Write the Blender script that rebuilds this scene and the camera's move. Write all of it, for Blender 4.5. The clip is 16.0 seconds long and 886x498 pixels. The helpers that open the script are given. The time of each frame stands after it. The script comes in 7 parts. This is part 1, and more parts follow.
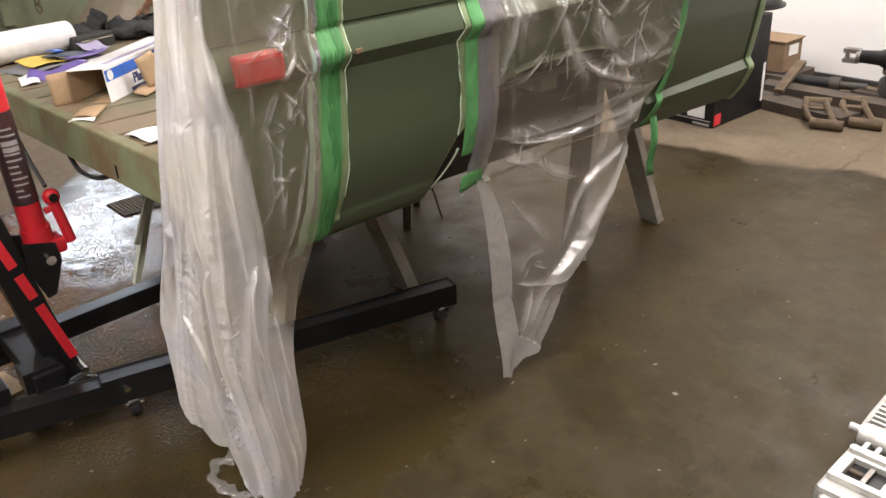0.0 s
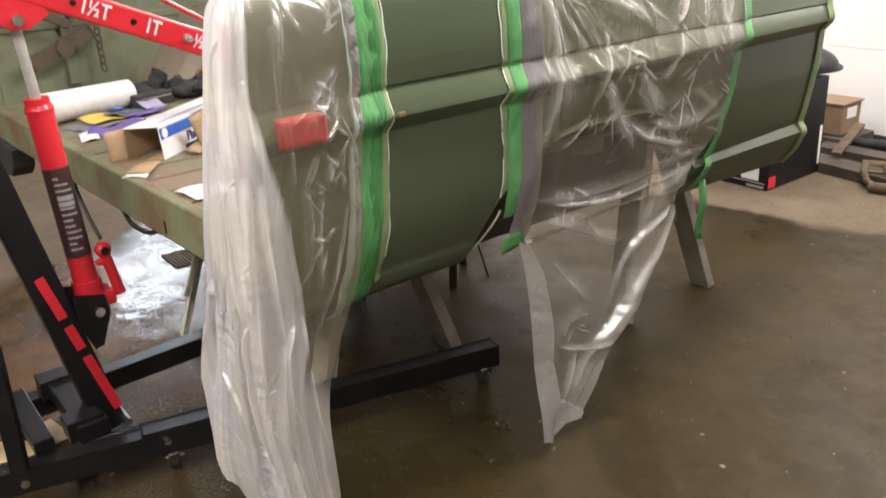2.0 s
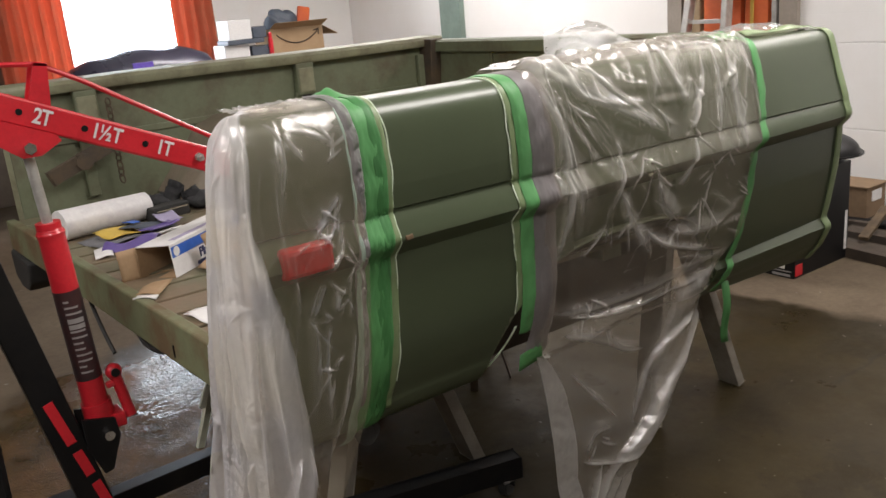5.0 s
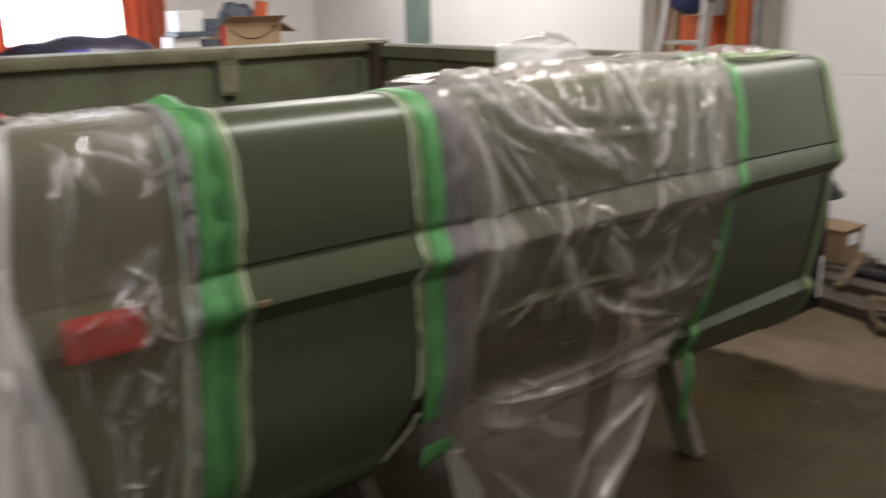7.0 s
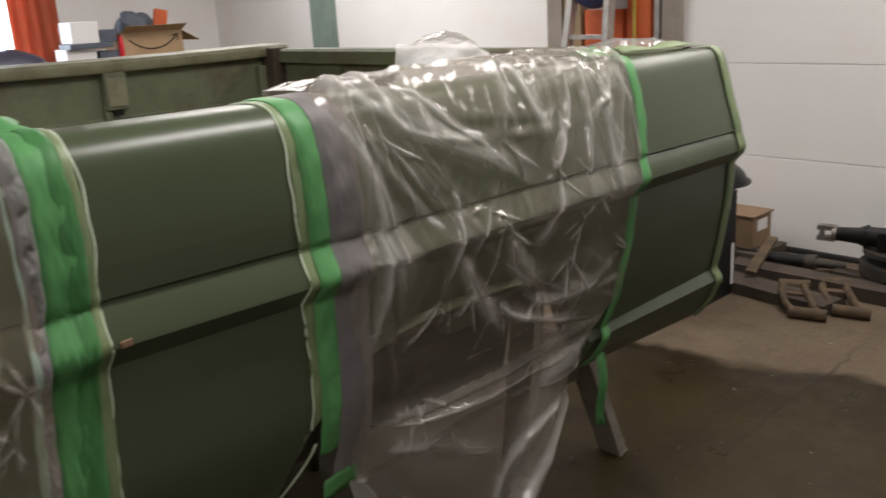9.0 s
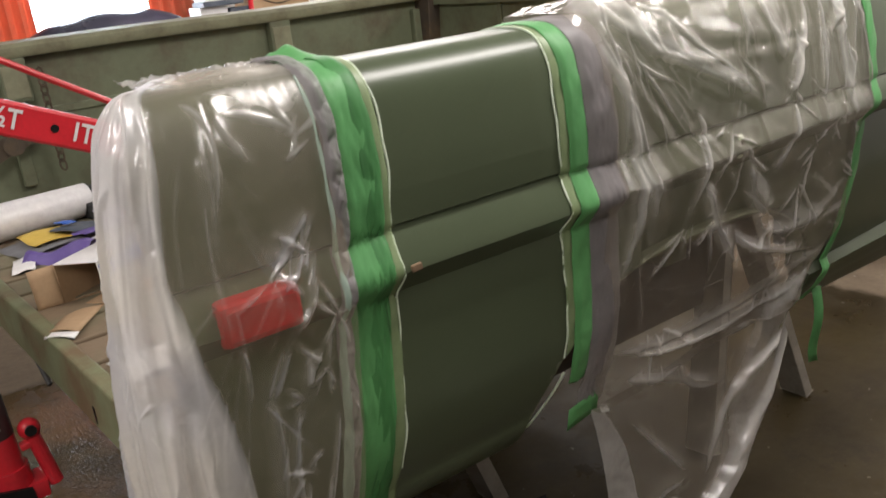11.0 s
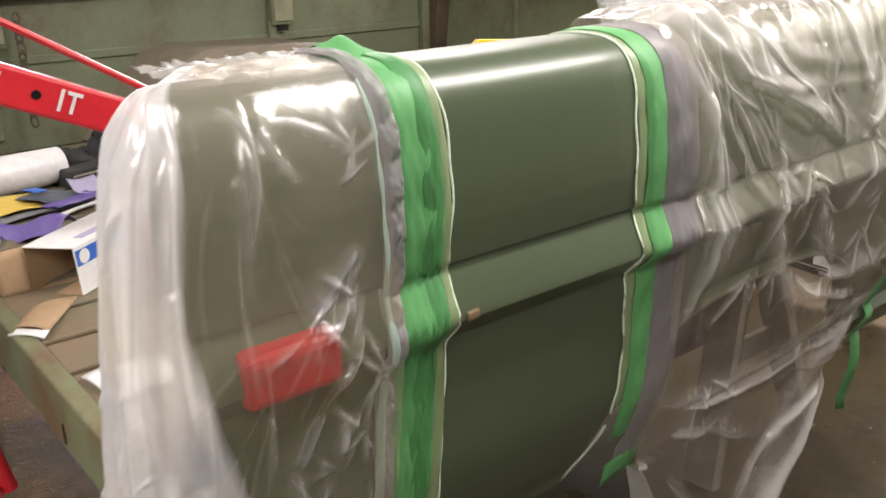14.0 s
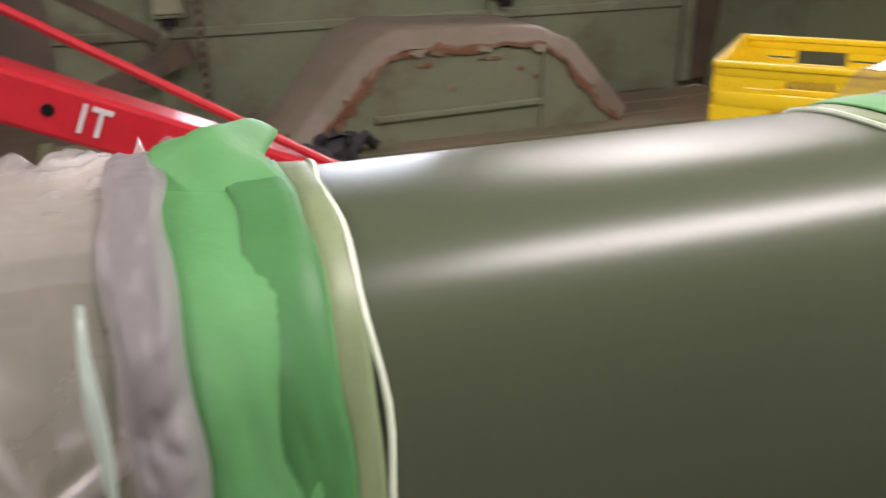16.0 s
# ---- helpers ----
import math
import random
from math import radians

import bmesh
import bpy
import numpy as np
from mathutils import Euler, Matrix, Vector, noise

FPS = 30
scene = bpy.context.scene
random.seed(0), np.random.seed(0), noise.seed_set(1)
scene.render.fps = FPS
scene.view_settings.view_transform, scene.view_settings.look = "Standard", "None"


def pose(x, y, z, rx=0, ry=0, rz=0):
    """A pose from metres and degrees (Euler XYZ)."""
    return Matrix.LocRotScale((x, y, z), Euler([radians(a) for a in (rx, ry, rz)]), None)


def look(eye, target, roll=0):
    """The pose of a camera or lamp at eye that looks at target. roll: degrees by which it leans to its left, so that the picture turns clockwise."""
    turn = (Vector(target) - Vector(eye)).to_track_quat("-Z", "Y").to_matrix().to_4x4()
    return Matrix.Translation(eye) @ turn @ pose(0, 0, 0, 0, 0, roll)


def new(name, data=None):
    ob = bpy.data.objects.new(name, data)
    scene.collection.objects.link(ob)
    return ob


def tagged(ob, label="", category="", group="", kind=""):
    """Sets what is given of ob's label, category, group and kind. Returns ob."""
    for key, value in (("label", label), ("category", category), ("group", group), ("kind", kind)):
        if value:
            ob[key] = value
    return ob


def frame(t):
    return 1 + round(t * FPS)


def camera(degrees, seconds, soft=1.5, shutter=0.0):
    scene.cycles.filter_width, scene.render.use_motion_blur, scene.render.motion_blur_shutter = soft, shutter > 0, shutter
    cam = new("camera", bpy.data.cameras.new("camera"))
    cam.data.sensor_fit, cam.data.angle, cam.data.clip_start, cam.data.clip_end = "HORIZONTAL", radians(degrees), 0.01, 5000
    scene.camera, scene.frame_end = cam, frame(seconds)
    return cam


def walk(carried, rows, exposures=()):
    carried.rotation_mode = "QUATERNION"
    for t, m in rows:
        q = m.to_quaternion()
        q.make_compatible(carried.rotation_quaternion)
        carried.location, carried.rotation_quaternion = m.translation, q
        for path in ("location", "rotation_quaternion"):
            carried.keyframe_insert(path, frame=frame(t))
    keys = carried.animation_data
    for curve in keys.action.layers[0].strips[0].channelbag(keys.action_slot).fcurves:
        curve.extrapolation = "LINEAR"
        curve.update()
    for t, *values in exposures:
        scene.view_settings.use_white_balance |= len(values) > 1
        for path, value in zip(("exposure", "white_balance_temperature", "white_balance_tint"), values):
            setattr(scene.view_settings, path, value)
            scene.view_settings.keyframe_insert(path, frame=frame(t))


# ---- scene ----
cam = camera(55.0, 16.0, shutter=0.5)
PATH = [
    (0, (-0.909, -1.331, 1.363), (0.252, 0.047, 0.496), -2.9),
    (0.5, (-0.904, -1.331, 1.363), (0.268, 0.039, 0.498), -2.6),
    (1, (-0.897, -1.332, 1.357), (0.231, 0.063, 0.472), -3.1),
    (1.5, (-0.889, -1.337, 1.359), (0.21, 0.102, 0.51), -3.1),
    (2, (-0.879, -1.339, 1.374), (0.223, 0.154, 0.629), -3.1),
    (2.5, (-0.879, -1.338, 1.387), (0.23, 0.185, 0.716), -3.8),
    (3, (-0.881, -1.336, 1.4), (0.239, 0.192, 0.758), -4.0),
    (3.5, (-0.878, -1.339, 1.411), (0.259, 0.186, 0.792), -5.0),
    (4, (-0.862, -1.327, 1.424), (0.269, 0.208, 0.822), -7.2),
    (4.5, (-0.841, -1.315, 1.431), (0.298, 0.221, 0.846), -5.6),
    (4.7, (-0.83, -1.316, 1.432), (0.29, 0.239, 0.861), -5.5),
    (6.8, (-0.506, -1.039, 1.408), (0.533, 0.574, 0.846), -3.4),
    (7, (-0.453, -1.038, 1.399), (0.71, 0.493, 0.847), -1.4),
    (7.5, (-0.375, -1.037, 1.392), (0.93, 0.382, 0.86), -0.3),
    (8, (-0.333, -1.036, 1.388), (1.035, 0.304, 0.812), -1.1),
    (8.5, (-0.33, -1.024, 1.39), (1.042, 0.323, 0.837), -2.3),
    (9, (-0.353, -1.007, 1.394), (0.94, 0.413, 0.838), -3.2),
    (9.5, (-0.389, -0.995, 1.403), (0.738, 0.557, 0.836), -4.0),
    (9.7, (-0.4, -0.981, 1.403), (0.653, 0.621, 0.834), -4.8),
    (11.8, (-0.593, -0.818, 1.305), (0.493, 0.661, 0.51), -6.1),
    (12, (-0.6, -0.819, 1.289), (0.463, 0.634, 0.419), -5.4),
    (12.5, (-0.613, -0.833, 1.295), (0.458, 0.586, 0.379), -4.9),
    (13, (-0.623, -0.796, 1.323), (0.498, 0.655, 0.523), -2.9),
    (13.5, (-0.594, -0.745, 1.369), (0.556, 0.728, 0.656), -2.7),
    (14, (-0.504, -0.642, 1.394), (0.638, 0.838, 0.683), -0.8),
    (14.5, (-0.362, -0.53, 1.411), (0.752, 0.959, 0.674), -0.3),
    (15, (-0.255, -0.413, 1.417), (0.806, 1.094, 0.64), -1.4),
    (15.5, (-0.183, -0.316, 1.411), (0.782, 1.243, 0.611), -1.5),
    (16, (-0.060, -0.247, 1.385), (0.514, 1.499, 0.597), -0.9),
]
walk(cam, [(t, look(eye, target, roll)) for t, eye, target, roll in PATH],
     exposures=[(0, 0.60, 6500, 10), (1.5, 0.68, 6500, 10), (2.1, 0.58, 6500, 10), (2.6, 0.26, 6500, 10), (3.5, -0.11, 6500, 10), (4.5, -0.3, 6500, 10),
                (7.0, -0.70, 6500, 10), (8.5, -0.77, 6500, 10), (9.7, -0.72, 6500, 10), (11.8, 0.15, 6550, 10), (12.0, 0.25, 6600, 10), (12.5, 0.45, 6600, 10),
                (13.0, 0.72, 6650, 10), (13.5, 0.54, 6600, 10), (14, 0.24, 6500, 10), (14.5, 0.07, 6500, 10), (15.5, -0.27, 6500, 12), (16, -0.22, 6500, 20)])

# ---- world and light ----
world = bpy.data.worlds.new("world")
scene.world = world
world.use_nodes = True
wn, wl = world.node_tree.nodes, world.node_tree.links
wn.clear()
sky = wn.new("ShaderNodeTexSky")
sky.sky_type, sky.sun_disc = "NISHITA", False
sky.sun_elevation, sky.sun_rotation = radians(35), radians(20)
bg = wn.new("ShaderNodeBackground")
bg.inputs["Strength"].default_value = 0.12
wo = wn.new("ShaderNodeOutputWorld")
wl.new(sky.outputs[0], bg.inputs[0])
wl.new(bg.outputs[0], wo.inputs[0])


def area(name, eye, target, sx, sy, power, colour):
    d = bpy.data.lights.new(name, "AREA")
    d.shape, d.size, d.size_y, d.energy, d.color = "RECTANGLE", sx, sy, power, colour
    ob = new(name, d)
    ob.matrix_world = look(eye, target)
    return ob


# tube inferred from the long highlight on the rail
area("unseen_ceiling_lamp", (1.15, -0.28, 2.62), (1.15, -0.28, 0), 0.42, 1.25, 62, (1.0, 0.94, 0.902)).rotation_euler = (0, 0, radians(90))
# four more unseen lamps, added as fill for doors, film and bedside
area("unseen_ceiling_lamp", (2.5, 3.8, 2.62), (2.5, 3.8, 0), 1.3, 2.4, 142, (1.0, 0.94, 0.902))
area("unseen_ceiling_lamp", (-2.0, 0.9, 2.62), (-2.0, 0.9, 0), 0.42, 2.4, 90, (1.0, 0.94, 0.902))
area("unseen_ceiling_lamp", (-1.2, -2.0, 2.62), (-1.2, -2.0, 0), 0.42, 2.4, 66, (1.0, 0.94, 0.902))
area("unseen_ceiling_lamp", (3.55, -0.2, 2.62), (3.55, -0.2, 0), 0.3, 2.4, 72, (1.0, 0.94, 0.902))
area("window_light", (1.55, 6.82, 1.65), (1.0, 2.0, 0.4), 0.95, 1.2, 25, (0.72, 0.85, 1.0))

# ---- materials ----
def mat(name, colour, rough=0.5, metal=0.0, second=None, scale=6.0, fine=60.0, mix=0.5, bump=0.1, rvar=0.1, coat=0.0, edge=(0.42, 0.62), jitter=0.0, spec=0.5, grain=0.18):
    """A surface with patches of a second colour, fine grain and bump."""
    m = bpy.data.materials.new(name)
    m.use_nodes = True
    n, l = m.node_tree.nodes, m.node_tree.links
    b = n["Principled BSDF"]
    tc = n.new("ShaderNodeTexCoord")
    big, small = n.new("ShaderNodeTexNoise"), n.new("ShaderNodeTexNoise")
    for t, sc in ((big, scale), (small, fine)):
        t.inputs["Scale"].default_value, t.inputs["Detail"].default_value, t.inputs["Roughness"].default_value = sc, 6, 0.65
        l.new(tc.outputs["Object"], t.inputs["Vector"])
    ramp = n.new("ShaderNodeMapRange")
    ramp.inputs["From Min"].default_value, ramp.inputs["From Max"].default_value = edge
    l.new(big.outputs["Fac"], ramp.inputs["Value"])
    sc = n.new("ShaderNodeMath")
    sc.operation = "MULTIPLY"
    sc.inputs[1].default_value = mix
    l.new(ramp.outputs[0], sc.inputs[0])
    cm = n.new("ShaderNodeMix")
    cm.data_type = "RGBA"
    cm.inputs["A"].default_value = (*colour, 1)
    cm.inputs["B"].default_value = (*(second or tuple(c * 0.7 for c in colour)), 1)
    l.new(sc.outputs[0], cm.inputs["Factor"])
    out = cm.outputs["Result"]
    hs = n.new("ShaderNodeHueSaturation")
    gr = n.new("ShaderNodeMapRange")
    gr.inputs["To Min"].default_value, gr.inputs["To Max"].default_value = 1 - grain, 1 + grain
    l.new(small.outputs["Fac"], gr.inputs["Value"])
    val = gr.outputs[0]
    if jitter:
        oi, jm, ja = n.new("ShaderNodeObjectInfo"), n.new("ShaderNodeMapRange"), n.new("ShaderNodeMath")
        jm.inputs["To Min"].default_value, jm.inputs["To Max"].default_value = 1 - jitter, 1 + jitter
        ja.operation = "MULTIPLY"
        l.new(oi.outputs["Random"], jm.inputs["Value"])
        l.new(jm.outputs[0], ja.inputs[0])
        l.new(val, ja.inputs[1])
        val = ja.outputs[0]
    l.new(val, hs.inputs["Value"])
    l.new(out, hs.inputs["Color"])
    l.new(hs.outputs["Color"], b.inputs["Base Color"])
    rr = n.new("ShaderNodeMapRange")
    rr.inputs["To Min"].default_value, rr.inputs["To Max"].default_value = max(0.02, rough - rvar), min(1, rough + rvar)
    l.new(big.outputs["Fac"], rr.inputs["Value"])
    l.new(rr.outputs[0], b.inputs["Roughness"])
    b.inputs["Metallic"].default_value, b.inputs["Coat Weight"].default_value = metal, coat
    b.inputs["Specular IOR Level"].default_value = spec
    b.inputs["Coat Roughness"].default_value = 0.12
    if bump:
        bp = n.new("ShaderNodeBump")
        bp.inputs["Strength"].default_value, bp.inputs["Distance"].default_value = bump, 0.004
        l.new(small.outputs["Fac"], bp.inputs["Height"])
        l.new(bp.outputs[0], b.inputs["Normal"])
    return m


M = {}
M["paint"] = mat("fresh_olive_paint", (0.075, 0.095, 0.055), 0.31, 0, (0.067, 0.085, 0.049), 3, 220, 0.6, 0.03, 0.04, spec=0.45, grain=0.07)
M["old"] = mat("faded_green_paint", (0.155, 0.175, 0.108), 0.55, 0, (0.10, 0.075, 0.045), 5, 45, 0.85, 0.25, 0.15, edge=(0.5, 0.72))
M["rust"] = mat("rusty_green_paint", (0.16, 0.072, 0.036), 0.8, 0, (0.21, 0.165, 0.11), 26, 90, 0.9, 0.6, 0.12, edge=(0.45, 0.66))
M["primer"] = mat("brown_primer_over_green", (0.20, 0.16, 0.12), 0.6, 0, (0.15, 0.14, 0.09), 7, 60, 0.8, 0.25, 0.12)
# the wheel well's shade is put into this dark brown
M["dark_well"] = mat("darkened_wheel_well", (0.045, 0.036, 0.03), 0.85, 0, (0.07, 0.052, 0.04), 9, 70, 0.7, 0.4)
M["sill"] = mat("stained_green_sill", (0.155, 0.17, 0.095), 0.55, 0, (0.13, 0.085, 0.045), 5, 45, 0.95, 0.3, 0.15, edge=(0.42, 0.6))
M["pale_steel"] = mat("pale_green_painted_steel", (0.56, 0.58, 0.47), 0.5, 0, (0.4, 0.4, 0.32), 9, 80, 0.7, 0.1)
M["bedfloor"] = mat("worn_brown_bed_floor", (0.17, 0.125, 0.08), 0.6, 0, (0.13, 0.135, 0.08), 4, 40, 0.8, 0.35, 0.15)
M["rail"] = mat("weathered_rail_paint", (0.25, 0.255, 0.165), 0.5, 0, (0.14, 0.12, 0.075), 7, 60, 0.7, 0.2, 0.15)
M["tape_double"] = mat("doubled_green_masking_tape", (0.066, 0.222, 0.072), 0.5, 0, (0.05, 0.175, 0.056), 5, 28, 0.6, 0.2, 0.12, spec=0.35)
M["tape"] = mat("green_masking_tape", (0.112, 0.33, 0.118), 0.5, 0, (0.078, 0.25, 0.085), 5, 28, 0.6, 0.2, 0.12, spec=0.35)
M["pale"] = mat("pale_green_masking_edge", (0.21, 0.275, 0.14), 0.45, 0, (0.15, 0.21, 0.10), 12, 40, 0.8, 0.15, 0.1)
M["bead"] = mat("white_foam_masking_bead", (0.72, 0.82, 0.66), 0.6, 0, (0.6, 0.72, 0.52), 15, 90, 0.6, 0.3)
M["red"] = mat("red_enamel", (0.62, 0.022, 0.035), 0.34, 0, (0.5, 0.015, 0.025), 8, 120, 0.6, 0.06, 0.08, coat=0.3)
M["black"] = mat("black_enamel", (0.007, 0.007, 0.008), 0.4, 0, (0.014, 0.013, 0.012), 8, 120, 0.7, 0.12, 0.1, spec=0.3)
M["rubber"] = mat("black_rubber", (0.02, 0.02, 0.02), 0.7, 0, (0.04, 0.037, 0.033), 12, 120, 0.6, 0.2)
M["chrome"] = mat("bright_steel", (0.72, 0.72, 0.72), 0.2, 1.0, (0.5, 0.48, 0.45), 20, 150, 0.5, 0.05)
M["steel"] = mat("dull_steel", (0.35, 0.34, 0.33), 0.45, 0.8, (0.2, 0.16, 0.13), 12, 100, 0.7, 0.2)
M["alu"] = mat("pale_aluminium", (0.56, 0.55, 0.52), 0.4, 0.45, (0.38, 0.37, 0.35), 14, 110, 0.7, 0.15)
M["white_text"] = mat("white_paint_letters", (0.75, 0.72, 0.72), 0.5)
M["label"] = mat("dark_printed_label", (0.03, 0.02, 0.022), 0.4, 0, (0.06, 0.02, 0.02), 20, 90, 0.7, 0.05)
M["grey_text"] = mat("grey_print", (0.32, 0.30, 0.29), 0.5)
M["door"] = mat("white_door_steel", (0.84, 0.83, 0.82), 0.45, 0, (0.78, 0.755, 0.72), 1.6, 90, 0.45, 0.02, 0.08, grain=0.02)
M["wall"] = mat("off_white_wall", (0.55, 0.52, 0.49), 0.8, 0, (0.45, 0.42, 0.39), 1.6, 50, 0.6, 0.15)
# brown-grey darkened for backlit shade and to hold reflections down
M["wall_dark"] = mat("darkened_wall", (0.2, 0.165, 0.13), 0.7, 0, (0.14, 0.11, 0.085), 2, 50, 0.7, 0.2)
M["ceil"] = mat("brown_grey_ceiling", (0.36, 0.33, 0.29), 0.85, 0, (0.27, 0.24, 0.2), 2, 40, 0.6, 0.15)
M["post"] = mat("grey_green_steel_post", (0.2, 0.27, 0.235), 0.45, 0, (0.15, 0.2, 0.175), 6, 60, 0.6, 0.1)
M["trim"] = mat("grey_brown_trim", (0.3, 0.26, 0.22), 0.6, 0, (0.22, 0.19, 0.16), 5, 60, 0.7, 0.2)
M["wood"] = mat("sawn_timber", (0.34, 0.25, 0.15), 0.7, 0, (0.24, 0.165, 0.09), 7, 60, 0.8, 0.35)
M["grey_wood"] = mat("weathered_grey_timber", (0.30, 0.275, 0.23), 0.75, 0, (0.2, 0.18, 0.15), 8, 70, 0.8, 0.4)
M["dark_wood"] = mat("dirty_dark_timber", (0.060, 0.044, 0.031), 0.8, 0, (0.034, 0.025, 0.018), 7, 60, 0.8, 0.4)
M["card"] = mat("brown_cardboard", (0.38, 0.26, 0.15), 0.8, 0, (0.32, 0.21, 0.12), 6, 80, 0.6, 0.15)
M["old_card"] = mat("dull_brown_cardboard", (0.22, 0.145, 0.085), 0.85, 0, (0.16, 0.105, 0.06), 6, 80, 0.6, 0.15)
M["box_white"] = mat("white_printed_card", (0.72, 0.71, 0.7), 0.45, 0, (0.66, 0.65, 0.66), 5, 60, 0.4, 0.05)
M["blue"] = mat("blue_print", (0.03, 0.12, 0.5), 0.4)
M["navy"] = mat("navy_print", (0.03, 0.04, 0.12), 0.45)
M["yellow"] = mat("yellow_crate_plastic", (0.86, 0.62, 0.012), 0.38, 0, (0.75, 0.5, 0.01), 8, 90, 0.5, 0.05)
M["paper_yellow"] = mat("yellow_sandpaper_pack", (0.6, 0.42, 0.08), 0.6)
M["paper_purple"] = mat("purple_printed_pack", (0.12, 0.08, 0.28), 0.5)
M["paper_lilac"] = mat("lilac_card", (0.38, 0.34, 0.5), 0.55)
M["paper_grey"] = mat("grey_abrasive_sheet", (0.16, 0.16, 0.17), 0.7)
M["glove"] = mat("black_glove_cloth", (0.022, 0.022, 0.024), 0.85, 0, (0.05, 0.05, 0.05), 20, 160, 0.7, 0.6)
M["roll"] = mat("white_film_roll", (0.78, 0.77, 0.77), 0.32, 0, (0.6, 0.58, 0.6), 9, 60, 0.6, 0.25, 0.12)
M["lens"] = mat("red_lamp_lens", (0.50, 0.010, 0.018), 0.15, 0, (0.30, 0.006, 0.012), 14, 100, 0.6, 0.1, coat=0.6)
M["orange"] = mat("orange_painted_board", (0.62, 0.13, 0.035), 0.55, 0, (0.5, 0.09, 0.03), 4, 50, 0.7, 0.15)
M["curtain"] = mat("orange_cloth", (0.66, 0.2, 0.11), 0.8, 0, (0.55, 0.14, 0.07), 4, 120, 0.7, 0.3)
c = M["curtain"].node_tree
cb_, co = c.nodes["Principled BSDF"], c.nodes["Material Output"]
cx_, ct_ = c.nodes.new("ShaderNodeMixShader"), c.nodes.new("ShaderNodeBsdfTranslucent")
ct_.inputs["Color"].default_value, cx_.inputs[0].default_value = (0.75, 0.30, 0.20, 1), 0.35
c.links.new(cb_.outputs[0], cx_.inputs[1])
c.links.new(ct_.outputs[0], cx_.inputs[2])
c.links.new(cx_.outputs[0], co.inputs["Surface"])
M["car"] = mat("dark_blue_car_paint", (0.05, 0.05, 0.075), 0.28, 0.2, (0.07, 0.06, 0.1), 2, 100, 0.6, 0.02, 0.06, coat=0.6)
M["purple"] = mat("violet_plastic", (0.16, 0.1, 0.55), 0.4)
M["teal"] = mat("dark_slate_plastic", (0.06, 0.075, 0.1), 0.5, 0, (0.1, 0.11, 0.14), 8, 90)
M["plate_mud"] = mat("dirty_brown_iron", (0.07, 0.055, 0.042), 0.75, 0.2, (0.12, 0.085, 0.05), 9, 90, 0.8, 0.5)
M["chip"] = mat("pale_old_paint_chips", (0.24, 0.23, 0.16), 0.6, 0, (0.24, 0.19, 0.13), 30, 120, 0.8, 0.3)
M["iron"] = mat("greasy_dark_iron", (0.030, 0.025, 0.021), 0.6, 0.2, (0.055, 0.042, 0.031), 11, 90, 0.8, 0.5)
M["rust_iron"] = mat("rusty_brown_iron", (0.105, 0.07, 0.036), 0.75, 0.1, (0.06, 0.04, 0.024), 14, 90, 0.9, 0.6)
M["tan_card"] = mat("tan_damp_card", (0.5, 0.36, 0.2), 0.6, 0, (0.36, 0.24, 0.12), 6, 60)


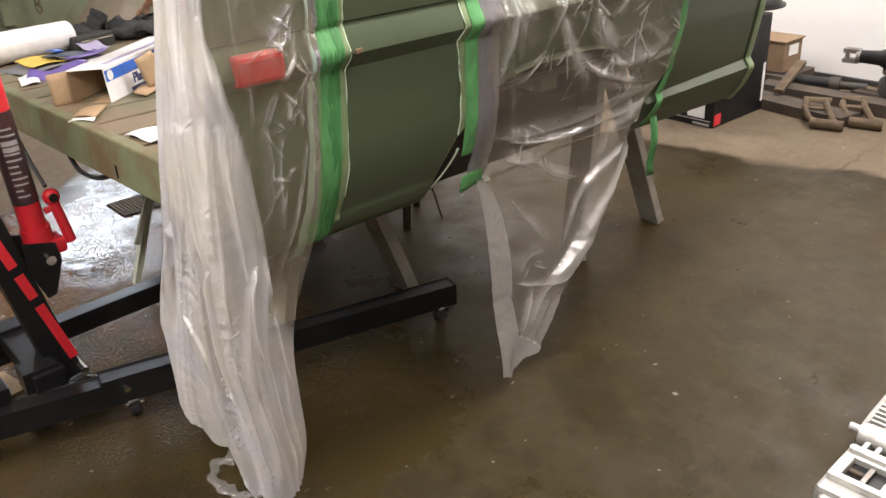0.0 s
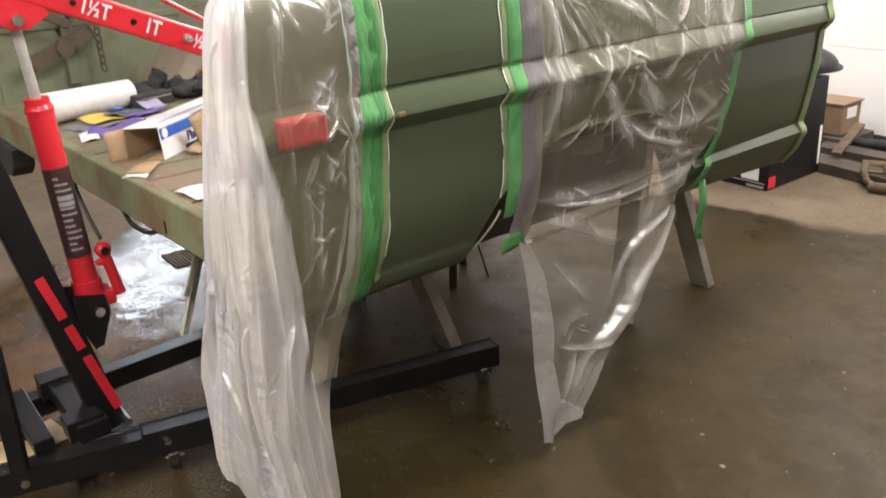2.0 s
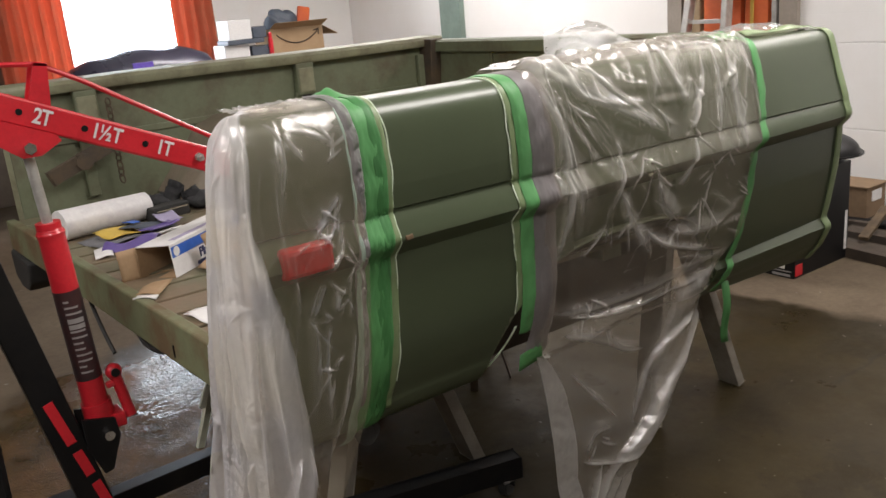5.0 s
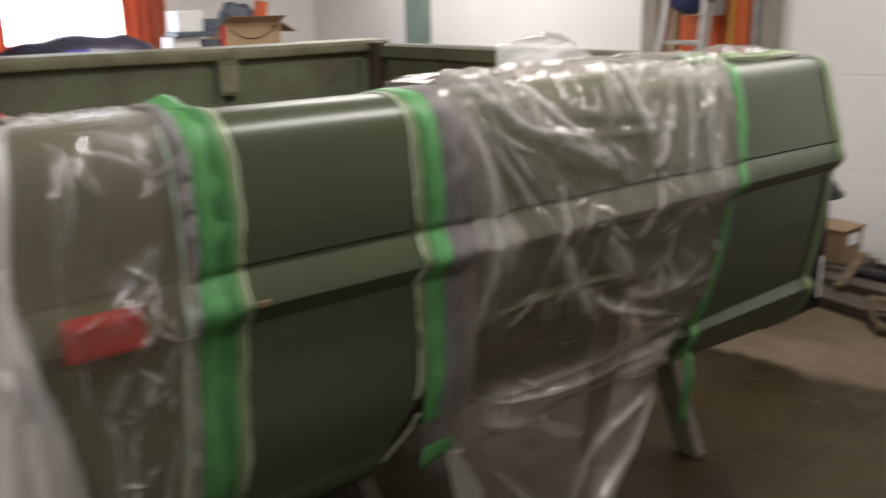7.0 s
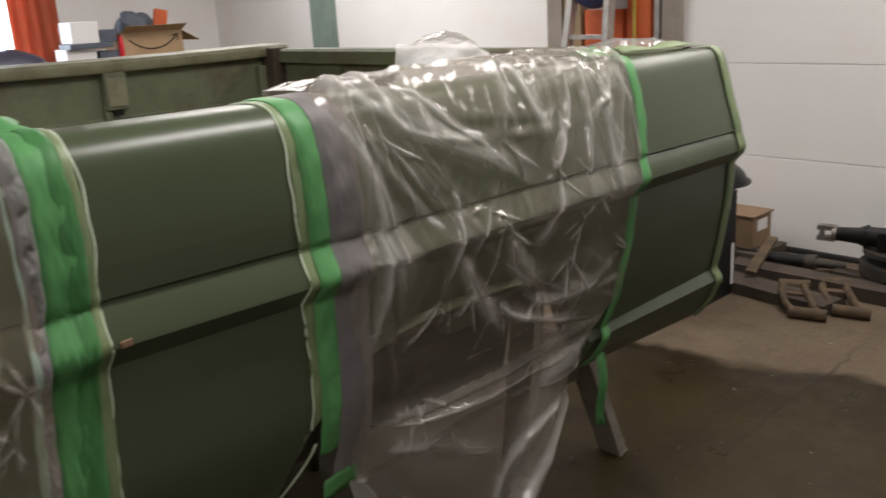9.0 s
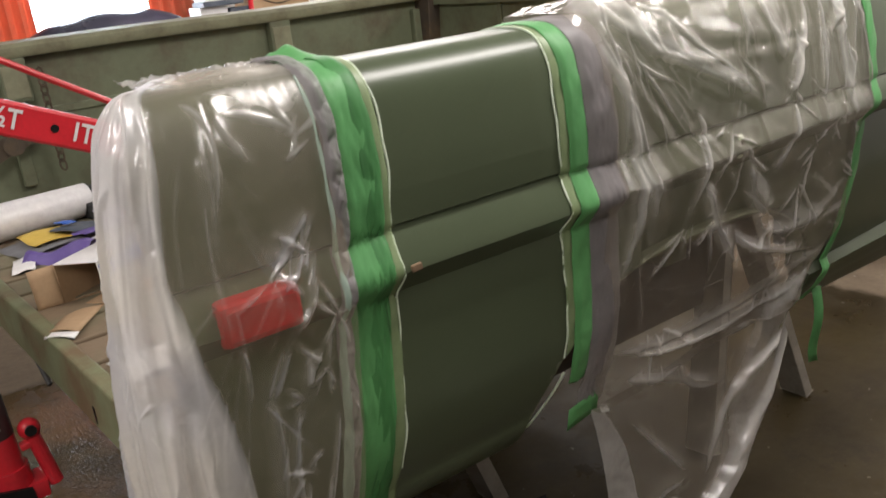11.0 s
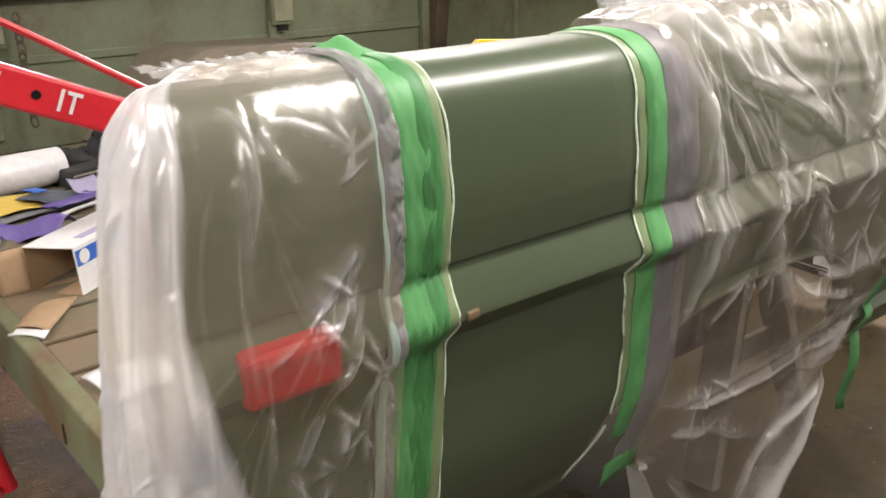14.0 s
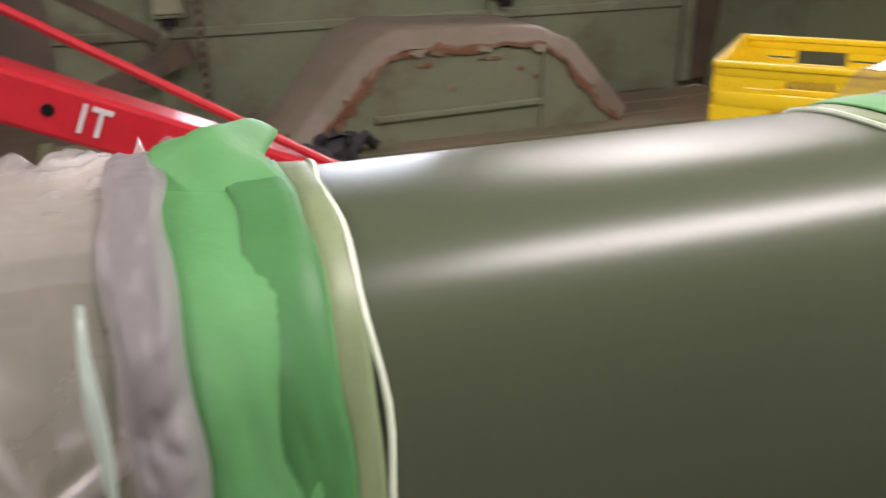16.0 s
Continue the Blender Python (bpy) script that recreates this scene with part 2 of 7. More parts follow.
def film_material(name, low, high, tint, scale, gloss=0.14, through_light=0.42, shine=(0.075, 0.75), other=None, clear=(0.975, 0.97, 0.965), thin=None):
    """Thin clear sheeting: see-through where one layer lies smooth, whitish where it is gathered or creased, with a wet-looking gloss."""
    m = bpy.data.materials.new(name)
    m.use_nodes = True
    n, l = m.node_tree.nodes, m.node_tree.links
    n.remove(n["Principled BSDF"])
    out = n["Material Output"]
    tc, no, no2, at = n.new("ShaderNodeTexCoord"), n.new("ShaderNodeTexNoise"), n.new("ShaderNodeTexNoise"), n.new("ShaderNodeAttribute")
    at.attribute_name = "fold"
    for t, s, d in ((no, scale, 2), (no2, scale * 6, 3)):
        t.inputs["Scale"].default_value, t.inputs["Detail"].default_value, t.inputs["Distortion"].default_value = s, d, 0.9
        l.new(tc.outputs["Object"], t.inputs["Vector"])

    def rng(v, a, c, lo, hi):
        r = n.new("ShaderNodeMapRange")
        for k, x in (("From Min", a), ("From Max", c), ("To Min", lo), ("To Max", hi)):
            r.inputs[k].default_value = x
        l.new(v, r.inputs["Value"])
        return r.outputs[0]

    ad = n.new("ShaderNodeMath")
    ad.operation, ad.use_clamp = "ADD", True
    l.new(rng(at.outputs["Fac"], 0.0, 1.0, low, high), ad.inputs[0])
    l.new(rng(no2.outputs["Fac"], 0.35, 0.7, -0.02, 0.03), ad.inputs[1])
    bp = n.new("ShaderNodeBump")
    bp.inputs["Strength"].default_value, bp.inputs["Distance"].default_value = 0.22, 0.006
    hs = n.new("ShaderNodeMath")
    hs.operation = "MULTIPLY_ADD"
    hs.inputs[1].default_value = 0.22
    l.new(no2.outputs["Fac"], hs.inputs[0])
    l.new(no.outputs["Fac"], hs.inputs[2])
    l.new(hs.outputs[0], bp.inputs["Height"])
    tr, df, tl, gl = (n.new("ShaderNodeBsdf" + k) for k in ("Transparent", "Diffuse", "Translucent", "Glossy"))
    tr.inputs["Color"].default_value = (*clear, 1)
    gl.inputs["Roughness"].default_value = gloss
    for k in (df, tl):
        k.inputs["Color"].default_value = (*tint, 1)
    if other:
        # broad patches of a second tint
        wash, mx = n.new("ShaderNodeTexNoise"), n.new("ShaderNodeMix")
        wash.inputs["Scale"].default_value, wash.inputs["Detail"].default_value = 7.0, 1.0
        l.new(tc.outputs["Object"], wash.inputs["Vector"])
        mx.data_type = "RGBA"
        l.new(rng(wash.outputs["Fac"], 0.42, 0.62, 0.0, 1.0), mx.inputs["Factor"])
        mx.inputs["A"].default_value, mx.inputs["B"].default_value = (*tint, 1), (*other, 1)
        for k in (df, tl):
            l.new(mx.outputs["Result"], k.inputs["Color"])
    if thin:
        # a single layer's warm haze is put in as tan, gathered layers whiter
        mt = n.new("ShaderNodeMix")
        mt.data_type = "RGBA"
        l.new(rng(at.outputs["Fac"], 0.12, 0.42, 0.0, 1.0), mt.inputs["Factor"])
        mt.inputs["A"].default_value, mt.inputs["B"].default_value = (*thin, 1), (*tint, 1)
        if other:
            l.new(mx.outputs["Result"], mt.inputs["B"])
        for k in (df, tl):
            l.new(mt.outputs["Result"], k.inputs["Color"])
    for k in (df, tl, gl):
        l.new(bp.outputs[0], k.inputs["Normal"])
    lw, pw = n.new("ShaderNodeLayerWeight"), n.new("ShaderNodeMath")
    l.new(bp.outputs[0], lw.inputs["Normal"])
    pw.operation, pw.inputs[1].default_value = "POWER", 4.0
    l.new(lw.outputs["Facing"], pw.inputs[0])
    sheen = rng(pw.outputs[0], 0.0, 1.0, *shine)
    body, haze, top = (n.new("ShaderNodeMixShader") for _ in range(3))
    body.inputs[0].default_value = through_light
    l.new(df.outputs[0], body.inputs[1])
    l.new(tl.outputs[0], body.inputs[2])
    l.new(ad.outputs[0], haze.inputs[0])
    l.new(tr.outputs[0], haze.inputs[1])
    l.new(body.outputs[0], haze.inputs[2])
    l.new(sheen, top.inputs[0])
    l.new(haze.outputs[0], top.inputs[1])
    l.new(gl.outputs[0], top.inputs[2])
    l.new(top.outputs[0], out.inputs["Surface"])
    return m


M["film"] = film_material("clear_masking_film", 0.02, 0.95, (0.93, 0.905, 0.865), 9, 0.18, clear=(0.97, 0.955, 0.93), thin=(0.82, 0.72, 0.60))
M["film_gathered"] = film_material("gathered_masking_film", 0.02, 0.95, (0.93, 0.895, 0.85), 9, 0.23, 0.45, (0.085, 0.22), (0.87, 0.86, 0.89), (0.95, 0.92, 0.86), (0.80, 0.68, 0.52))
M["film_pale"] = film_material("pale_green_film_edge", 0.5, 0.95, (0.60, 0.76, 0.66), 9, 0.3, 0.4, (0.05, 0.3))
M["film_soft"] = film_material("slack_clear_film", 0.02, 0.95, (0.88, 0.86, 0.83), 7, 0.38)
M["film_thick"] = film_material("bunched_masking_film", 0.15, 0.85, (0.86, 0.84, 0.80), 14, 0.26)
M["grey_film"] = film_material("gathered_grey_film", 0.50, 0.95, (0.40, 0.375, 0.385), 8, 0.46, 0.3, (0.03, 0.22))


def glow(name, colour, strength):
    m = bpy.data.materials.new(name)
    m.use_nodes = True
    b = m.node_tree.nodes["Principled BSDF"]
    b.inputs["Base Color"].default_value = (*colour, 1)
    b.inputs["Emission Color"].default_value = (*colour, 1)
    b.inputs["Emission Strength"].default_value = strength
    return m


M["daylight"] = glow("bright_daylight_backdrop", (0.84, 0.92, 1.0), 9.0)


def floor_material():
    m = bpy.data.materials.new("wet_and_dry_concrete")
    m.use_nodes = True
    n, l = m.node_tree.nodes, m.node_tree.links
    b = n["Principled BSDF"]
    tc, sp = n.new("ShaderNodeTexCoord"), n.new("ShaderNodeSeparateXYZ")
    l.new(tc.outputs["Object"], sp.inputs[0])

    def noise_tex(scale, detail=6, rough=0.6):
        t = n.new("ShaderNodeTexNoise")
        t.inputs["Scale"].default_value, t.inputs["Detail"].default_value, t.inputs["Roughness"].default_value = scale, detail, rough
        l.new(tc.outputs["Object"], t.inputs["Vector"])
        return t.outputs["Fac"]

    def math2(op, a, c):
        t = n.new("ShaderNodeMath")
        t.operation = op
        for k, v in ((0, a), (1, c)):
            if isinstance(v, (int, float)):
                t.inputs[k].default_value = v
            else:
                l.new(v, t.inputs[k])
        return t.outputs[0]

    def ramp(v, a, c, lo=0.0, hi=1.0):
        t = n.new("ShaderNodeMapRange")
        for k, x in (("From Min", a), ("From Max", c), ("To Min", lo), ("To Max", hi)):
            t.inputs[k].default_value = x
        l.new(v, t.inputs["Value"])
        return t.outputs[0]

    def mix(f, a, c):
        t = n.new("ShaderNodeMix")
        t.data_type = "RGBA"
        l.new(f, t.inputs["Factor"])
        for k, v in (("A", a), ("B", c)):
            if isinstance(v, tuple):
                t.inputs[k].default_value = (*v, 1)
            else:
                l.new(v, t.inputs[k])
        return t.outputs["Result"]

    edge = noise_tex(1.3, 6, 0.6)
    stain, grit, speck, blot = noise_tex(2.6), noise_tex(38, 8, 0.7), noise_tex(160, 3, 0.6), noise_tex(0.9, 5, 0.6)
    patch, fleck = noise_tex(5.5, 7, 0.7), noise_tex(26, 2, 0.5)
    wob = math2("SUBTRACT", edge, 0.5)
    line = math2("ADD", math2("ADD", sp.outputs["X"], math2("MULTIPLY", sp.outputs["Y"], 0.28)), math2("MULTIPLY", wob, 1.1))
    # dry beyond the far side of the bed too, away from the drain
    back = math2("ADD", math2("SUBTRACT", sp.outputs["Y"], math2("MULTIPLY", sp.outputs["X"], 0.55)), math2("MULTIPLY", wob, 1.2))
    dry = math2("MAXIMUM", ramp(line, 2.64, 2.74), ramp(back, 2.5, 2.62))
    damp = math2("MAXIMUM", ramp(math2("SUBTRACT", sp.outputs["X"], math2("MULTIPLY", sp.outputs["Y"], 0.2)), -0.35, 0.6), ramp(back, 2.2, 2.6))
    wetc = mix(ramp(stain, 0.3, 0.7), (0.032, 0.0234, 0.0075), (0.048, 0.035, 0.012))
    wetc = mix(ramp(blot, 0.45, 0.65, 0, 0.7), wetc, (0.043, 0.032, 0.016))
    wetc = mix(ramp(patch, 0.42, 0.72, 0, 0.6), wetc, (0.021, 0.015, 0.006))
    wetc = mix(ramp(noise_tex(3.3, 8, 0.72), 0.48, 0.72, 0, 0.4), wetc, (0.052, 0.039, 0.021))
    wetc = mix(ramp(noise_tex(2.4, 9, 0.72), 0.545, 0.575, 0, 0.5), wetc, (0.020, 0.0145, 0.006))
    wetc = mix(ramp(noise_tex(14, 8, 0.75), 0.56, 0.66, 0, 0.4), wetc, (0.068, 0.052, 0.030))
    dryc = mix(ramp(stain, 0.3, 0.7), (0.165, 0.128, 0.088), (0.118, 0.089, 0.062))
    dryc = mix(ramp(patch, 0.5, 0.68, 0, 0.5), dryc, (0.085, 0.064, 0.045))
    # a darker soaked margin before the dry part
    wetc = mix(ramp(line, 2.2, 2.6, 0, 0.65), wetc, (0.017, 0.012, 0.006))
    # rusty silt round the drain
    silt = math2("MULTIPLY", math2("MULTIPLY", math2("SUBTRACT", 1.0, damp), ramp(sp.outputs["Y"], 0.5, 1.2)), ramp(noise_tex(1.7, 5, 0.6), 0.42, 0.56, 0.15, 1.0))
    wetc = mix(silt, wetc, (0.13, 0.073, 0.033))
    col = mix(dry, wetc, dryc)
    col = mix(ramp(speck, 0.66, 0.74, 0, 0.35), col, (0.22, 0.19, 0.15))
    col = mix(ramp(fleck, 0.732, 0.747, 0, 0.42), col, (0.42, 0.40, 0.37))
    col = mix(ramp(grit, 0.3, 0.75, 0, 0.35), col, (0.04, 0.03, 0.02))
    run = math2("ABSOLUTE", math2("ADD", math2("ADD", math2("SUBTRACT", sp.outputs["Y"], math2("MULTIPLY", sp.outputs["X"], 0.02)), -0.13), math2("MULTIPLY", math2("SUBTRACT", noise_tex(2.0, 6, 0.65), 0.5), 0.16)), 0)
    span = math2("MULTIPLY", ramp(sp.outputs["X"], 1.7, 1.95), ramp(sp.outputs["X"], 3.1, 2.6))
    col = mix(math2("MULTIPLY", span, ramp(run, 0.014, 0.002, 0, 0.5)), col, (0.014, 0.010, 0.007))
    l.new(col, b.inputs["Base Color"])
    film = ramp(noise_tex(3.1, 7, 0.65), 0.44, 0.6)
    wetr = math2("ADD", math2("MULTIPLY", film, 0.2), ramp(grit, 0.2, 0.8, 0.01, 0.045))
    wetr = math2("ADD", wetr, math2("MULTIPLY", damp, ramp(noise_tex(4.2, 7, 0.7), 0.38, 0.62, 0.22, 0.42)))
    rough = math2("ADD", math2("MULTIPLY", dry, 0.75), math2("MULTIPLY", math2("SUBTRACT", 1.0, dry), wetr))
    l.new(rough, b.inputs["Roughness"])
    l.new(math2("MULTIPLY", ramp(damp, 0.0, 1.0, 0.30, 0.11), ramp(silt, 0.1, 1.0, 1.0, 0.4)), b.inputs["Specular IOR Level"])
    bp = n.new("ShaderNodeBump")
    bp.inputs["Strength"].default_value, bp.inputs["Distance"].default_value = 0.36, 0.006
    # water lies flat between grains and small chips that stand proud
    lumps = math2("ADD", math2("MULTIPLY", ramp(noise_tex(130, 2, 0.5), 0.5, 0.8), 0.8), math2("MULTIPLY", ramp(speck, 0.64, 0.85), 0.3))
    lumps = math2("MULTIPLY", math2("MULTIPLY", lumps, math2("SUBTRACT", 1.0, damp)), ramp(sp.outputs["Y"], 0.0, 0.6, 0.3, 1.0))
    l.new(math2("ADD", lumps, math2("ADD", math2("MULTIPLY", noise_tex(11, 4), 0.5), math2("MULTIPLY", noise_tex(4.5, 3), 1.3))), bp.inputs["Height"])
    l.new(bp.outputs[0], b.inputs["Normal"])
    return m


M["floor"] = floor_material()


# ---- mesh helpers ----
def finish(name, bm, material, smooth=30):
    me = bpy.data.meshes.new(name)
    bmesh.ops.recalc_face_normals(bm, faces=bm.faces[:])
    if smooth:
        areas = sorted(f.calc_area() for f in bm.faces)
        small = 6 * areas[len(areas) // 2] if len(areas) < 250 else 1e9
        for f in bm.faces:
            f.smooth = f.calc_area() < small
        for e in bm.edges:
            if len(e.link_faces) == 2 and e.calc_face_angle(0) > radians(smooth):
                e.smooth = False
    bm.to_mesh(me)
    bm.free()
    me.materials.append(M[material])
    return me


def thing(name, base, label, category, group="", kind=""):
    ob = new(name)
    ob.location = base
    ob.empty_display_size = 0.1
    return tagged(ob, label, category, group, kind)


def part(name, bm, material, parent, label="", smooth=30):
    ob = new(name, finish(name, bm, material, smooth))
    ob.parent = parent
    if parent.data is None:
        ob.matrix_parent_inverse = Matrix.Translation(-Vector(parent.location))
    return tagged(ob, label) if label else ob


def solo(name, bm, material, label, category, group="", kind="", smooth=30):
    return tagged(new(name, finish(name, bm, material, smooth)), label, category, group, kind)


def box(bm, x0, x1, y0, y1, z0, z1, bevel=0.0, m=None):
    r = bmesh.ops.create_cube(bm, size=1.0)
    vs = r["verts"]
    for v in vs:
        v.co = Vector(((x0 + x1) / 2 + v.co.x * (x1 - x0), (y0 + y1) / 2 + v.co.y * (y1 - y0), (z0 + z1) / 2 + v.co.z * (z1 - z0)))
    if m is not None:
        for v in vs:
            v.co = m @ v.co
    if bevel:
        es = list({e for v in vs for e in v.link_edges})
        bmesh.ops.bevel(bm, geom=es, offset=bevel, segments=2, affect="EDGES", profile=0.5)
    return bm


def beam(bm, a, c, w, h, bevel=0.004, up=(0, 0, 1)):
    """A bar of section w by h from a to c."""
    a, c = Vector(a), Vector(c)
    d = (c - a).normalized()
    s = d.cross(Vector(up)).normalized()
    u = s.cross(d)
    m = Matrix.Translation((a + c) / 2) @ Matrix((s, d, u)).transposed().to_4x4()
    return box(bm, -w / 2, w / 2, -(c - a).length / 2, (c - a).length / 2, -h / 2, h / 2, bevel, m)


def rod(bm, a, c, r, seg=16, r2=None):
    a, c = Vector(a), Vector(c)
    m = Matrix.Translation((a + c) / 2) @ (c - a).to_track_quat("Z", "Y").to_matrix().to_4x4()
    bmesh.ops.create_cone(bm, cap_ends=True, segments=seg, radius1=r, radius2=r if r2 is None else r2, depth=(c - a).length, matrix=m)
    return bm


def ball(bm, c, r, seg=12, squash=(1, 1, 1)):
    bmesh.ops.create_uvsphere(bm, u_segments=seg, v_segments=seg // 2 + 2, radius=r, matrix=Matrix.Translation(c) @ Matrix.Diagonal((*squash, 1)))
    return bm


def pipe(bm, pts, r, seg=8):
    """A tube along a line of points."""
    pts = [Vector(p) for p in pts]
    rings = []
    for i, p in enumerate(pts):
        d = (pts[min(i + 1, len(pts) - 1)] - pts[max(i - 1, 0)]).normalized()
        q = d.to_track_quat("Z", "Y").to_matrix()
        rings.append([bm.verts.new(p + q @ Vector((r * math.cos(2 * math.pi * k / seg), r * math.sin(2 * math.pi * k / seg), 0))) for k in range(seg)])
    for a, c in zip(rings, rings[1:]):
        for k in range(seg):
            bm.faces.new((a[k], a[(k + 1) % seg], c[(k + 1) % seg], c[k]))
    bm.faces.new(rings[0][::-1])
    bm.faces.new(rings[-1])
    return bm


def sheet(bm, P, closed=False):
    """Quads through a grid of points, an array of rows by columns by three."""
    vs = [[bm.verts.new(Vector(p)) for p in row] for row in P]
    for a, c in zip(vs, vs[1:]):
        for k in range(len(a) - 1):
            bm.faces.new((a[k], a[k + 1], c[k + 1], c[k]))
    return bm


def prism(bm, outline, axis, lo, hi, bevel=0.0):
    """An outline in the plane across an axis, drawn out from lo to hi."""
    def at(p, v):
        q = list(p)
        q.insert("xyz".index(axis), v)
        return Vector(q)
    a, c = [bm.verts.new(at(p, lo)) for p in outline], [bm.verts.new(at(p, hi)) for p in outline]
    n = len(outline)
    fs = [bm.faces.new(a[::-1]), bm.faces.new(c)]
    for k in range(n):
        fs.append(bm.faces.new((a[k], a[(k + 1) % n], c[(k + 1) % n], c[k])))
    if bevel:
        bmesh.ops.bevel(bm, geom=list({e for f in fs for e in f.edges}), offset=bevel, segments=2, affect="EDGES", profile=0.5)
    return bm


def solid(ob, thick, offset=-1):
    mod = ob.modifiers.new("thickness", "SOLIDIFY")
    mod.thickness, mod.offset = thick, offset
    return ob


def letters(text, size, m, material, name, parent, narrow=1.0):
    """Words as flat letters, in the plane that m gives."""
    cu = bpy.data.curves.new(name, "FONT")
    cu.body, cu.size, cu.extrude, cu.align_x, cu.align_y = text, size, 0.0008, "CENTER", "CENTER"
    cu.offset, cu.space_character = size * 0.020, 0.90
    tmp = bpy.data.objects.new(name, cu)
    scene.collection.objects.link(tmp)
    me = bpy.data.meshes.new_from_object(tmp.evaluated_get(bpy.context.evaluated_depsgraph_get()))
    bpy.data.objects.remove(tmp)
    me.transform(m @ Matrix.Diagonal((narrow, 1, 1, 1)))
    me.materials.clear()
    me.materials.append(M[material])
    ob = new(name, me)
    ob.parent = parent
    if parent.data is None:
        ob.matrix_parent_inverse = Matrix.Translation(-Vector(parent.location))
    return ob




def ridges(u, v, seed, waves=9, freq=10.0, sharp=3.0):
    """Sharp creases over two coordinates, 0 to 1."""
    g = np.random.default_rng(seed)
    total = np.zeros_like(u)
    weight = 0.0
    for i in range(waves):
        a = g.uniform(0, math.pi)
        f = freq * g.uniform(0.5, 1.8)
        w1, w2 = g.uniform(0, 6.3, 2)
        wob = 0.35 * np.sin(f * 0.4 * (u * math.sin(a) - v * math.cos(a)) + w1) + 0.25 * np.sin(f * 0.23 * (u + v) + w2)
        s = np.abs(np.sin(f * (u * math.cos(a) + v * math.sin(a)) / 2 + wob * 2 + g.uniform(0, 6.3)))
        k = g.uniform(0.4, 1.0)
        gate = 0.5 + 0.5 * np.sin(f * 0.31 * (u * math.sin(a + 0.6) + v * math.cos(a + 0.6)) + g.uniform(0, 6.3))
        total += k * (1 - s) ** sharp * gate
        weight += k
    return total / weight * 3


def billow(u, v, seed, waves=8, freq=4.0):
    g = np.random.default_rng(seed)
    total = np.zeros_like(u)
    for i in range(waves):
        a, f = g.uniform(0, 2 * math.pi), freq * g.uniform(0.5, 2.2)
        total += np.sin(f * (u * math.cos(a) + v * math.sin(a)) + g.uniform(0, 6.3) + 0.8 * np.sin(f * 0.5 * (u - v) + g.uniform(0, 6.3))) / f
    return total * freq / waves


def tri(x):
    """A triangle wave between 0 and 1."""
    return np.abs((x / math.pi) % 2 - 1)


def crinkle(s, t, seed, waves, freq, share=1.0):
    """Small flat facets with sharp edges, as in crumpled film."""
    g = np.random.default_rng(seed)
    total = np.zeros_like(s)
    for _ in range(waves):
        a, f = g.uniform(0, math.pi), freq * g.uniform(0.5, 1.9)
        warp = 0.9 * np.sin(f * 0.21 * (s * math.sin(a) - t * math.cos(a)) + g.uniform(0, 6)) + 0.6 * np.sin(f * 0.13 * (s + t) + g.uniform(0, 6))
        gate = np.clip(0.5 + 0.9 * np.sin(f * 0.17 * (s * math.sin(a + 1) + t * math.cos(a + 1)) + g.uniform(0, 6)), 0, 1)
        total += tri(f * (s * math.cos(a) + share * t * math.sin(a)) + 2 * warp) * gate / f
    return total * freq / waves


# ---- the room ----
WX, NY, SY, WESTX, TOP = 4.0, 6.9, -3.4, -4.2, 2.75
bm = bmesh.new()
sheet(bm, np.array([[(x, y, 0.0) for x in np.linspace(WESTX, WX + 0.2, 12)] for y in np.linspace(SY, NY + 0.2, 14)]))
solo("floor", bm, "floor", "stained concrete floor, wet in front and dry by the doors", "floor", kind="structure")
# unseen ceiling, darkened so floor and film reflect less of it
solo("ceiling", box(bmesh.new(), WESTX, WX + 0.2, SY, NY + 0.2, TOP, TOP + 0.1), "ceil", "unseen closing ceiling, brown-grey to dim reflections", "ceiling", kind="structure")
solo("wall_east", box(bmesh.new(), WX + 0.03, WX + 0.2, SY, NY, 0, TOP), "wall", "off-white wall behind the overhead doors", "wall", kind="structure")
# unseen closing walls, dark to cut reflections in film and paint
solo("wall_south", box(bmesh.new(), WESTX, WX + 0.03, SY - 0.15, SY, 0, TOP), "wall_dark", "unseen closing wall, kept dark brown-grey", "wall", kind="structure")
solo("wall_west", box(bmesh.new(), WESTX - 0.15, WESTX, SY, NY, 0, TOP), "wall_dark", "unseen closing wall, kept dark brown-grey", "wall", kind="structure")
# the north wall's backlit shade is put into its dark brown-grey
bm = bmesh.new()
WIN = (0.62, 2.25, 0.95, 2.3)
box(bm, WESTX, WIN[0], NY, NY + 0.15, 0, TOP)
box(bm, WIN[1], WX + 0.2, NY, NY + 0.15, 0, TOP)
box(bm, WIN[0], WIN[1], NY, NY + 0.15, 0, WIN[2])
box(bm, WIN[0], WIN[1], NY, NY + 0.15, WIN[3], TOP)
solo("wall_north", bm, "wall_dark", "north wall with one bright window, darkened for backlit shade", "wall", kind="structure", smooth=0)
bm = bmesh.new()
sheet(bm, np.array([[(x, NY + 0.6, z) for x in (-0.5, 3.6)] for z in (0.3, 3.2)]))
solo("backdrop", bm, "daylight", "bright daylight outside the window", "sky", kind="structure")
# the same wall's white part behind the bench, added as a separate panel
solo("wall_panel", box(bmesh.new(), 2.43, WX - 0.02, NY - 0.02, NY - 0.002, 0, TOP - 0.01), "door", "white part of the north wall, added as a panel", "wall", kind="structure")
win = thing("window_1", (1.54, NY, 0.95), "bright window with a plain frame in daylight", "window", kind="structure")
bm = bmesh.new()
